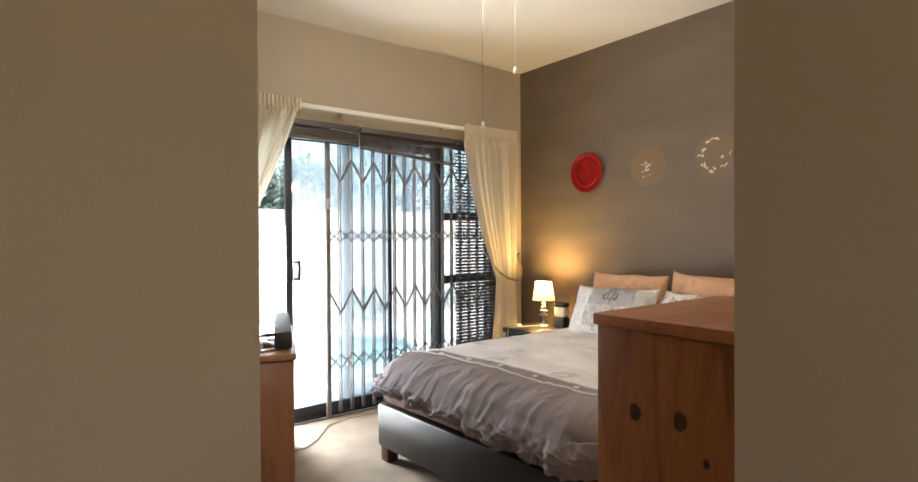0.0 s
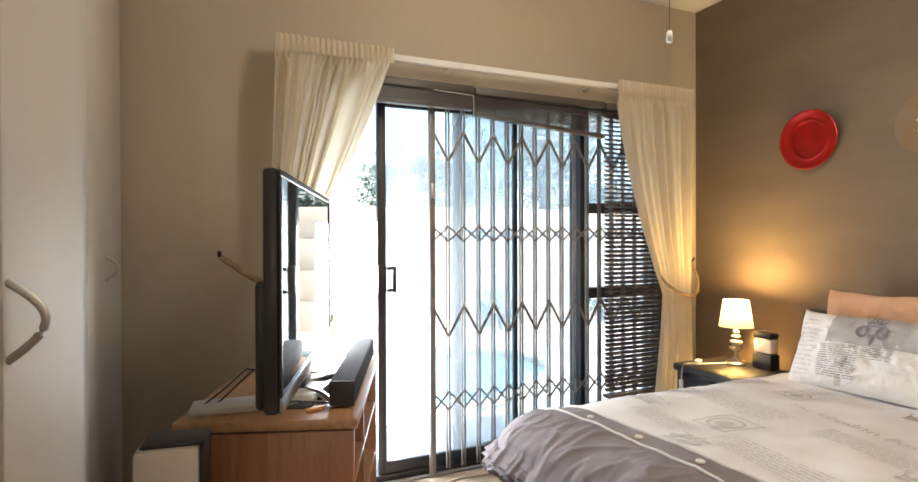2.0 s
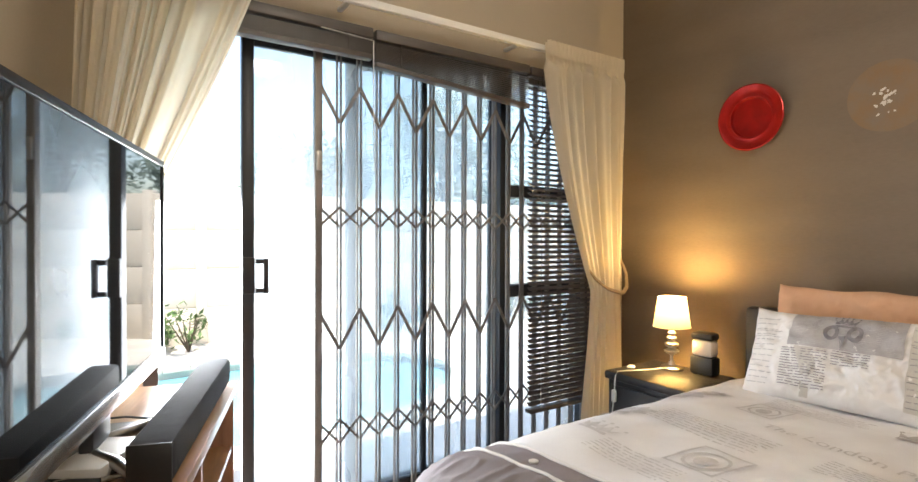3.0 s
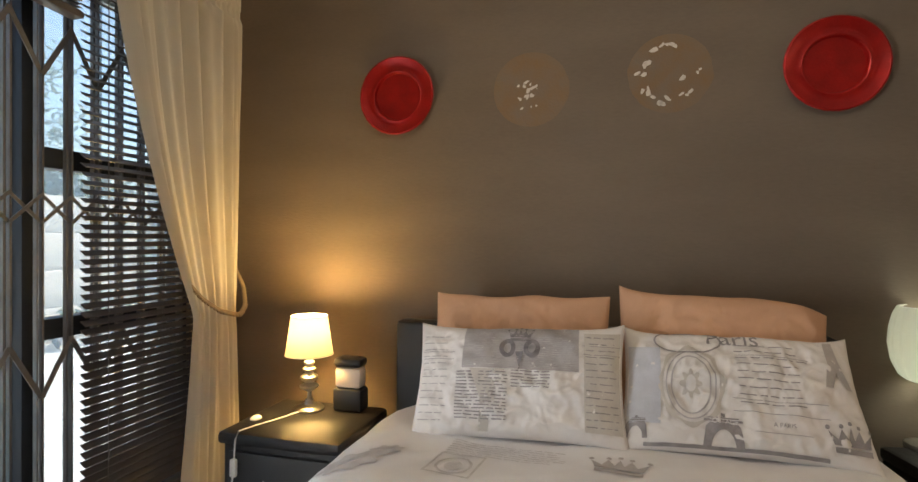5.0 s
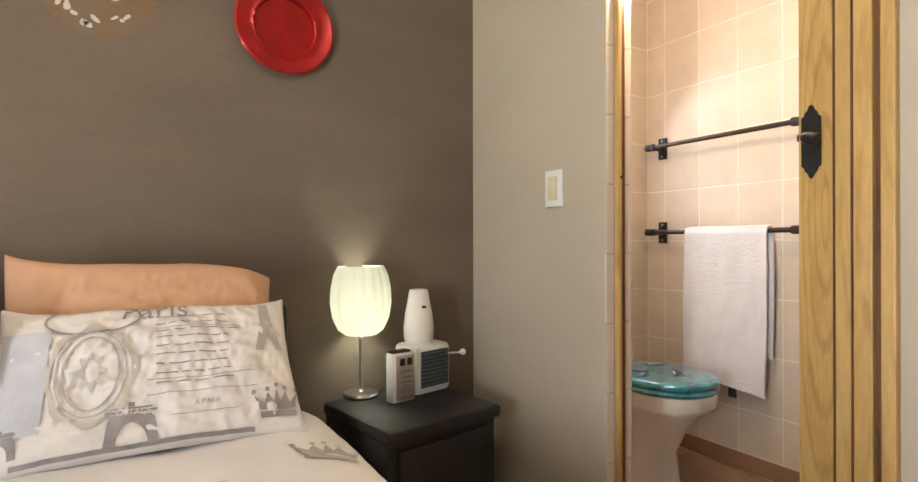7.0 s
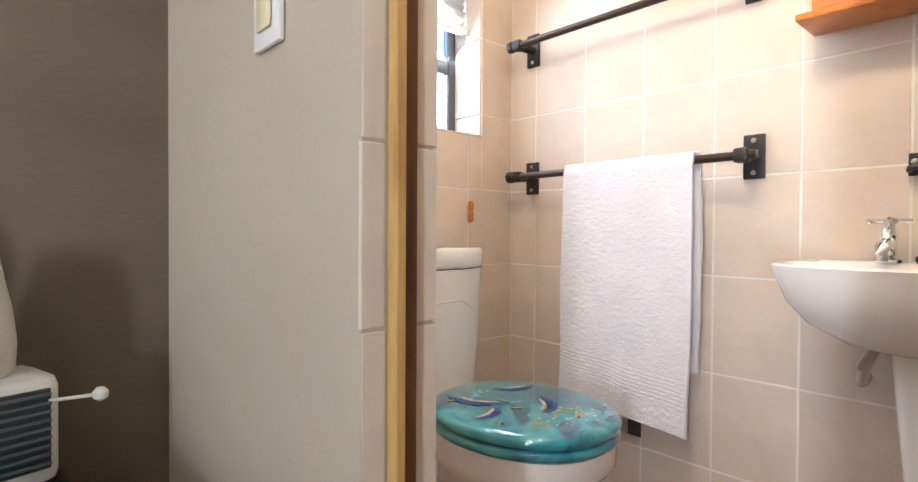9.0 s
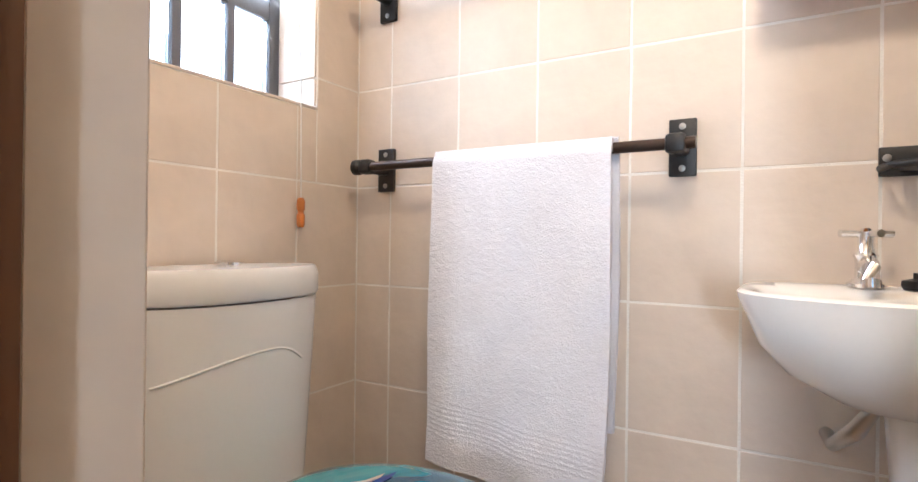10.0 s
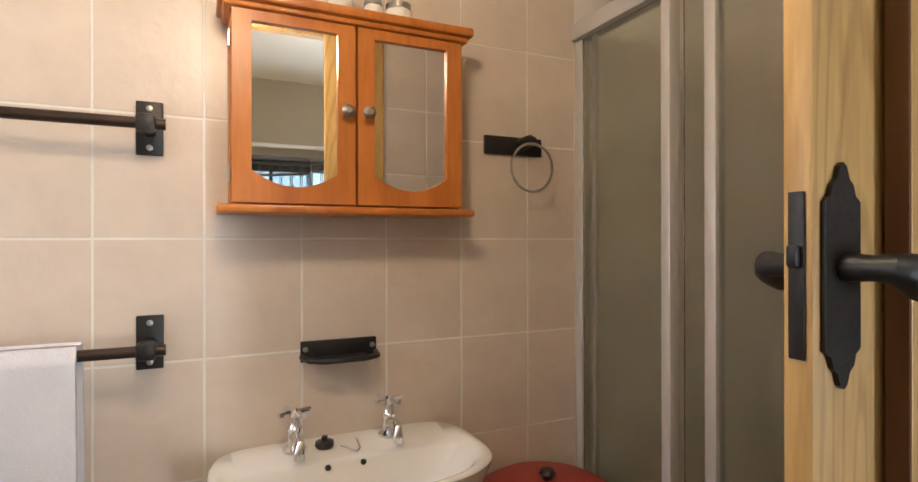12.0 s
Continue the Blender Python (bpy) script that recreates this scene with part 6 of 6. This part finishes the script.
part("bowl", basin_loft([(0.10, 0.070, 0.08, 0.13, zz - 0.156), (0.155, 0.104, 0.12, 0.145, zz - 0.144), (0.210, 0.136, 0.15, 0.157, zz - 0.112), (0.243, 0.154, 0.16, 0.163, zz - 0.074), (0.258, 0.162, 0.163, 0.165, zz - 0.036), (0.268, 0.165, 0.165, 0.165, zz - 0.014), (0.270, 0.167, 0.165, 0.165, zz - 0.004), (0.265, 0.162, 0.165, 0.165, zz), (0.246, 0.148, 0.050, 0.165, zz - 0.003), (0.234, 0.138, 0.042, 0.165, zz - 0.014), (0.19, 0.110, 0.036, 0.168, zz - 0.07), (0.12, 0.070, 0.03, 0.175, zz - 0.112), (0.03, 0.028, 0.02, 0.19, zz - 0.124)]), PORCELAIN, basin, smooth=60)
part("pedestal", basin_loft([(0.085, 0.08, 0.07, 0.10, 0.0), (0.075, 0.07, 0.06, 0.10, 0.15), (0.070, 0.07, 0.06, 0.10, 0.40), (0.090, 0.070, 0.08, 0.125, zz - 0.153)]), PORCELAIN, basin)
for x in (-0.020, 0.052):
    bm = B()
    closed(bm, [(0.006, 0), (0.006, 0.003), (0.002, 0.0035)], (0, 0, 0), 14)
    bm.transform(pose(x, 0.1235, zz - 0.020, -78, 0, 0))
    part("overflow_hole", bm, BLACK, basin, "dark overflow hole")
part("waste_pipe", tube(B(), [(0.10, 0.17, zz - 0.138), (0.125, 0.15, zz - 0.190), (0.145, 0.06, zz - 0.24), (0.15, 0.002, zz - 0.24)], [0.008, 0.012, 0.010, 0.010], 12), STEEL, basin, "grey metal waste pipe")


def tap(x, y):
    t = thing("tap", "chrome pillar tap with a cross handle", "tap", pose(x, y, rim), "basin taps")
    part("pillar", closed(B(), [(0.024, 0), (0.024, 0.006), (0.014, 0.014), (0.013, 0.040), (0.016, 0.048), (0.011, 0.054), (0.010, 0.070), (0.006, 0.074)], seg=22), CHROME, t)
    part("spout", tube(B(), [(0, 0.008, 0.030), (0, 0.035, 0.036), (0, 0.056, 0.030), (0, 0.066, 0.014), (0, 0.067, 0.004)], [0.012, 0.012, 0.012, 0.011, 0.011], 14), CHROME, t)
    bm = B()
    for a in (0.4, 0.4 + math.pi / 2):
        c, s = 0.036 * math.cos(a), 0.036 * math.sin(a)
        tube(bm, [(-c, -s, 0.080), (-c * 0.75, -s * 0.75, 0.080), (0, 0, 0.080), (c * 0.75, s * 0.75, 0.080), (c, s, 0.080)], [0.006, 0.0055, 0.0045, 0.0055, 0.006], 8)
    closed(bm, [(0.010, 0.070), (0.011, 0.083), (0.006, 0.088)], seg=14)
    part("cross_handle", bm, CHROME, t)


tap(2.990, 0.815)
tap(2.786, 0.808)
plug = thing("basin_plug", "black rubber plug on a fine chain", "plug", pose(2.930, 0.822, rim))
part("stopper", closed(B(), [(0.017, 0), (0.020, 0.006), (0.019, 0.013), (0.006, 0.016), (0.006, 0.024)], seg=20), BLACK, plug)
part("chain", tube(B(), [(-0.03, 0.012, 0.003), (-0.040, 0.028, 0.003), (-0.048, 0.040, 0.000), (-0.058, 0.044, -0.002), (-0.066, 0.036, 0.001), (-0.068, 0.018, 0.003), (-0.066, 0.004, 0.010)], 0.0016, 6), STEEL, plug)

# ---- toilet ----
ty, tx = 1.205, 3.595
toilet = thing("toilet", "white porcelain close-coupled toilet", "toilet", pose(tx, ty, BZ, 0, 0, 0))
toilet.scale = (1.0, 1.0, 1.06)


def oval(a, front, back, hw):
    c, s = math.cos(a), math.sin(a)
    return ((front if c < 0 else back) * c, hw * math.copysign(abs(s) ** 0.85, s))


def oval_loft(rows, seg=48, caps=True):
    bm = B()
    rings = []
    for front, back, hw, xc, z in rows:
        rings.append([bm.verts.new((xc + oval(2 * math.pi * k / seg, front, back, hw)[0], oval(2 * math.pi * k / seg, front, back, hw)[1], z)) for k in range(seg)])
    for p, q in zip(rings, rings[1:]):
        for k in range(seg):
            bm.faces.new((p[k], p[(k + 1) % seg], q[(k + 1) % seg], q[k]))
    if caps:
        bm.faces.new(rings[-1])
        bm.faces.new(rings[0][::-1])
    return bm


part("pan", oval_loft([(0.13, 0.18, 0.115, 0.05, 0), (0.12, 0.18, 0.105, 0.05, 0.05), (0.11, 0.18, 0.10, 0.05, 0.14), (0.140, 0.19, 0.12, 0.03, 0.24), (0.185, 0.20, 0.155, 0.01, 0.305), (0.212, 0.21, 0.176, 0.003, 0.328), (0.222, 0.21, 0.182, 0.0, 0.345), (0.224, 0.21, 0.184, 0.0, 0.388)]), PORCELAIN, toilet, smooth=60)
part("pan_neck", boxes((0.17, 0.42, -0.10, 0.10, 0.18, 0.385), bevel=0.03), PORCELAIN, toilet)
bm = oval_loft([(0.080, 0.085, 0.164, 0.335, 0.388), (0.089, 0.090, 0.180, 0.337, 0.60), (0.093, 0.091, 0.187, 0.337, 0.711)])
part("cistern", bm, PORCELAIN, toilet, "slim porcelain cistern", 60)
part("cistern_lid", oval_loft([(0.095, 0.092, 0.187, 0.336, 0.714), (0.098, 0.092, 0.190, 0.336, 0.718), (0.098, 0.092, 0.190, 0.336, 0.752), (0.091, 0.088, 0.183, 0.336, 0.765)]), PORCELAIN, toilet, smooth=60)
part("flush_button", closed(B(), [(0.022, 0.7655), (0.022, 0.772), (0.016, 0.774)], (0.336, 0.0, 0), 20), CHROME, toilet, "chrome flush button")
ARC = []
for k in range(29):
    y = 0.16 - 0.26 * k / 28
    s = (abs(y) / 0.181) ** (1 / 0.85)
    ARC.append((0.3375 - 0.0902 * math.sqrt(1 - s * s), y, 0.634 - (0.9 if y > -0.03 else 5.5) * (y + 0.03) ** 2))
part("relief_arc", tube(B(), ARC, 0.0022, 8), PORCELAIN, toilet, "raised arc on the cistern", 60)
AQUA = bpy.data.materials.new("sea_blue_resin")
AQUA.use_nodes = True
an, al = AQUA.node_tree.nodes, AQUA.node_tree.links
ap = an["Principled BSDF"]
anz, arp, atc = an.new("ShaderNodeTexNoise"), an.new("ShaderNodeValToRGB"), an.new("ShaderNodeTexCoord")
anz.inputs["Scale"].default_value, anz.inputs["Detail"].default_value, anz.inputs["Distortion"].default_value = 6, 4, 1.5
al.new(atc.outputs["Object"], anz.inputs["Vector"])
al.new(anz.outputs["Fac"], arp.inputs["Fac"])
arp.color_ramp.elements[0].position, arp.color_ramp.elements[0].color = 0.38, (0.008, 0.075, 0.16, 1)
arp.color_ramp.elements[1].position, arp.color_ramp.elements[1].color = 0.64, (0.10, 0.39, 0.39, 1)
e = arp.color_ramp.elements.new(0.5)
e.color = (0.032, 0.27, 0.34, 1)
al.new(arp.outputs["Color"], ap.inputs["Base Color"])
ap.inputs["Roughness"].default_value, ap.inputs["Coat Weight"].default_value, ap.inputs["Coat Roughness"].default_value = 0.12, 1.0, 0.03
seat = part("seat", oval_loft([(0.220, 0.196, 0.180, 0.0, 0.389), (0.230, 0.20, 0.190, 0.0, 0.394), (0.232, 0.20, 0.192, 0.0, 0.402), (0.226, 0.20, 0.186, 0.0, 0.411)]), AQUA, toilet, "clear sea-blue resin seat", 60)
lid = part("lid", oval_loft([(0.222, 0.196, 0.182, 0.0, 0.4115), (0.231, 0.20, 0.191, 0.0, 0.416), (0.233, 0.20, 0.193, 0.0, 0.426), (0.228, 0.198, 0.188, 0.0, 0.434), (0.214, 0.19, 0.174, 0.0, 0.439), (0.190, 0.175, 0.150, 0.0, 0.4405)]), AQUA, toilet, "clear sea-blue resin lid with sea print", 60)
SEABLUE = mat("deep_blue_print", (0.015, 0.06, 0.26), 0.15, var=0.2, scale=30, bump=0)
SEAYEL = mat("yellow_weed_print", (0.42, 0.36, 0.06), 0.15, var=0.3, scale=40, bump=0)
SEAWHT = mat("pale_shell_print", (0.62, 0.56, 0.46), 0.15, var=0.2, scale=40, bump=0)


def sea_print(shape, material, x, y, turn, s):
    c, q = math.cos(turn), math.sin(turn)
    bm = B()
    bm.faces.new([bm.verts.new((x + s * (p * c - r * q), y + s * (p * q + r * c), 0.4415)) for p, r in shape])
    part("print", bm, material, lid, "", 0)


SWOOSH = [(-1, -0.1), (-0.6, 0.16), (-0.1, 0.34), (0.4, 0.26), (0.8, 0.0), (1.0, -0.3), (0.6, -0.12), (0.1, 0.0), (-0.4, -0.04)]
for x, y, tn, s in ((-0.06, -0.03, 2.4, 0.060), (0.06, 0.075, 0.5, 0.070), (0.075, -0.075, 1.2, 0.05), (-0.02, 0.11, 1.9, 0.05)):
    sea_print(SWOOSH, SEABLUE, x, y, tn, s * 1.15)
    sea_print(SWOOSH, SEAWHT, x - 0.16 * s * math.sin(tn + 3.1), y + 0.16 * s * math.cos(tn + 3.1), tn, s * 0.72)
rng = random.Random(12)
FROND = [(-1, 0), (-0.4, 0.25), (0.1, 0.10), (0.6, 0.35), (1, 0.1), (0.5, -0.1), (0.0, -0.28), (-0.5, -0.1)]
for _ in range(9):
    sea_print(FROND, SEAYEL, rng.uniform(-0.15, 0.10), rng.uniform(-0.12, 0.12), rng.uniform(0, 6), rng.uniform(0.014, 0.028))
for _ in range(46):
    sea_print([(math.cos(k), math.sin(k)) for k in (0, 1, 2, 3, 4, 5)], SEAWHT, rng.gauss(-0.13, 0.035), rng.gauss(-0.02, 0.05), 0, rng.uniform(0.002, 0.0045))

# ---- shower ----
sx = 2.225
shower = thing("shower_screen", "white framed shower screen with frosted panels", "shower screen", pose(sx, 1.23, BZ))
ALU = mat("white_aluminium", (0.62, 0.60, 0.58), 0.35, 0.2, var=0.04, bump=0)
for y0, y1, x in ((BS + 0.001, BS + 0.030, sx), (1.080, 1.106, sx + 0.012), (1.172, 1.200, sx - 0.014), (BR - 0.036, BR - 0.010, sx)):
    part("post", boxes((x - 0.016, x + 0.016, y0, y1, BZ + 0.10, 1.88), bevel=0.003), ALU, shower, world_space=True)
part("post", boxes((sx - 0.008, sx + 0.008, BS + 0.066, BS + 0.078, BZ + 0.10, 1.88), bevel=0.002), ALU, shower, world_space=True)
part("header", boxes((sx - 0.024, sx + 0.030, BS + 0.001, BR - 0.010, 1.881, 1.925), bevel=0.004), ALU, shower, world_space=True)
part("bottom_rail", boxes((sx - 0.024, sx + 0.030, BS + 0.001, BR - 0.010, BZ + 0.06, BZ + 0.099), bevel=0.004), ALU, shower, world_space=True)
for y0, y1, x in ((BS + 0.031, 1.079, sx + 0.008), (1.11, BR - 0.037, sx - 0.012)):
    part("panel", boxes((x - 0.003, x + 0.003, y0, y1, BZ + 0.10, 1.88)), FROST, shower, "frosted greenish panel", 0, True)
structure("shower_tray", boxes((1.412, 2.10, BS, 1.528, BZ, BZ + 0.058), (2.1001, sx + 0.03, BS, BR - 0.007, BZ, BZ + 0.058), bevel=0.0), PORCELAIN, "white raised shower tray")
bin_ = thing("laundry_bin", "red plastic laundry bin with a black knob", "bin", pose(2.445, 0.925, BZ))
REDP = mat("red_plastic", (0.40, 0.045, 0.035), 0.4, var=0.06, bump=0.03)
part("body", closed(B(), [(0.115, 0), (0.12, 0.01), (0.145, 0.62), (0.150, 0.64)], seg=40), REDP, bin_)
part("lid", closed(B(), [(0.158, 0.641), (0.160, 0.655), (0.13, 0.672), (0.03, 0.682)], seg=40), REDP, bin_)
part("knob", closed(B(), [(0.010, 0.68), (0.012, 0.69), (0.020, 0.697), (0.014, 0.706)], seg=18), BLACK, bin_)


# ---- tiles, piece by piece ----
TW_, TH_, TX0, TZ0, GAP = 0.1915, 0.2435, 3.158, 1.345, 0.0046
TILE_MESHES = {}


def tile_mesh(w, h, t=0.006):
    """A tile lying in x and z, its face towards +y, with softened edges."""
    key = (round(w, 4), round(h, 4))
    if key not in TILE_MESHES:
        e = 0.0010
        vs = [(-w / 2, -t, -h / 2), (w / 2, -t, -h / 2), (w / 2, -t, h / 2), (-w / 2, -t, h / 2), (-w / 2, -e * 0.6, -h / 2), (w / 2, -e * 0.6, -h / 2), (w / 2, -e * 0.6, h / 2), (-w / 2, -e * 0.6, h / 2), (-w / 2 + e, 0, -h / 2 + e), (w / 2 - e, 0, -h / 2 + e), (w / 2 - e, 0, h / 2 - e), (-w / 2 + e, 0, h / 2 - e)]
        fs = [(0, 1, 5, 4), (1, 2, 6, 5), (2, 3, 7, 6), (3, 0, 4, 7), (4, 5, 9, 8), (5, 6, 10, 9), (6, 7, 11, 10), (7, 4, 8, 11), (8, 9, 10, 11)]
        me = bpy.data.meshes.new("tile")
        me.from_pydata(vs, [], fs)
        me.materials.append(TILE)
        TILE_MESHES[key] = me
    return TILE_MESHES[key]


trng = random.Random(77)


def tile(parent, a0, a1, z0, z1, at, turn):
    w, h = a1 - a0 - GAP, z1 - z0 - GAP
    if w < 0.012 or h < 0.012:
        return
    ob = new("tile", tile_mesh(w, h))
    ob.parent = parent
    ob.matrix_basis = at((a0 + a1) / 2, (z0 + z1) / 2) @ pose(0, trng.uniform(-0.0005, 0.0004), 0, trng.uniform(-0.12, 0.12), 0, turn + trng.uniform(-0.12, 0.12))


def cuts(start, step, lo, hi):
    k = math.floor((lo - start) / step)
    q = [lo] + [start + step * i for i in range(k, k + 60) if lo + 0.004 < start + step * i < hi - 0.004] + [hi]
    return list(zip(q, q[1:]))


ZROWS = cuts(TZ0, TH_, BZ + 0.075, 2.50)
for x0, x1 in cuts(TX0, TW_, 2.24, BE):
    for z0, z1 in ZROWS:
        tile(bath_south, x0, x1, z0, z1, lambda a, z: Matrix.Translation((a, BS, z)), 0)
for y0, y1 in cuts(0.958, 0.2, BS, BN):
    for z0, z1 in ZROWS:
        if y1 <= WY0 + 0.001 or z1 <= WZ0 or z0 >= WZ1:
            tile(bath_east, y0, y1, z0, z1, lambda a, z: Matrix.Translation((BE, a, z)), 90)
        else:
            if y0 < WY0:
                tile(bath_east, y0, WY0, z0, z1, lambda a, z: Matrix.Translation((BE, a, z)), 90)
            if z0 < WZ0:
                tile(bath_east, max(y0, WY0), y1, z0, WZ0, lambda a, z: Matrix.Translation((BE, a, z)), 90)
            if z1 > WZ1:
                tile(bath_east, max(y0, WY0), y1, WZ1, z1, lambda a, z: Matrix.Translation((BE, a, z)), 90)
for x0, x1 in cuts(TX0, TW_, DX1 + 0.002, BE):
    for z0, z1 in ZROWS:
        tile(bath_north, x0, x1, z0, z1, lambda a, z: Matrix.Translation((a, BN - 0.0069, z)), 180)
for x0, x1 in cuts(TX0, TW_, 2.24, DX0 - 0.005):
    for z0, z1 in ZROWS:
        tile(bath_north, x0, x1, z0, z1, lambda a, z: Matrix.Translation((a, BR - 0.0069, z)), 180)
for y0, y1 in ((1.7975, SY + 0.002), (BN - 0.008, 1.7615)):
    for z0, z1 in cuts(1.06, 0.205, BZ + 0.005, 2.155):
        tile(reveal, y0, y1, z0, z1, lambda a, z: Matrix.Translation((DX1, a, z)), 90)
for z0, z1 in cuts(TZ0, TH_, WZ0 + 0.008, WZ1):
    tile(bath_east, BE + 0.002, BE + 0.125, z0, z1, lambda a, z: Matrix.Translation((a, WY0 + 0.006, z)), 0)

skirt = structure("skirting_bathroom", boxes((2.26, BE - 0.002, BS - 0.004, BS + 0.008, BZ, BZ + 0.073), (BE - 0.010, BE, BS + 0.009, 1.70, BZ, BZ + 0.073), bevel=0.002), FLOOR_TILE, "brown tile skirting in the bathroom")
fm = bpy.data.meshes.new("tile")
bm = B()
box(bm, -0.1475, 0.1475, -0.1475, 0.1475, -0.008, 0, 0.0015, 1)
bm.to_mesh(fm)
bm.free()
fm.materials.append(FLOOR_TILE)
for i in range(6):
    for j in range(3):
        ob = new("tile", fm)
        ob.parent = bath_floor
        ob.matrix_basis = pose(2.41 + 0.30 * i, BS + 0.16 + 0.30 * j, BZ + trng.uniform(-0.0004, 0.0003), 0, 0, trng.choice((0, 90, 180, 270)))
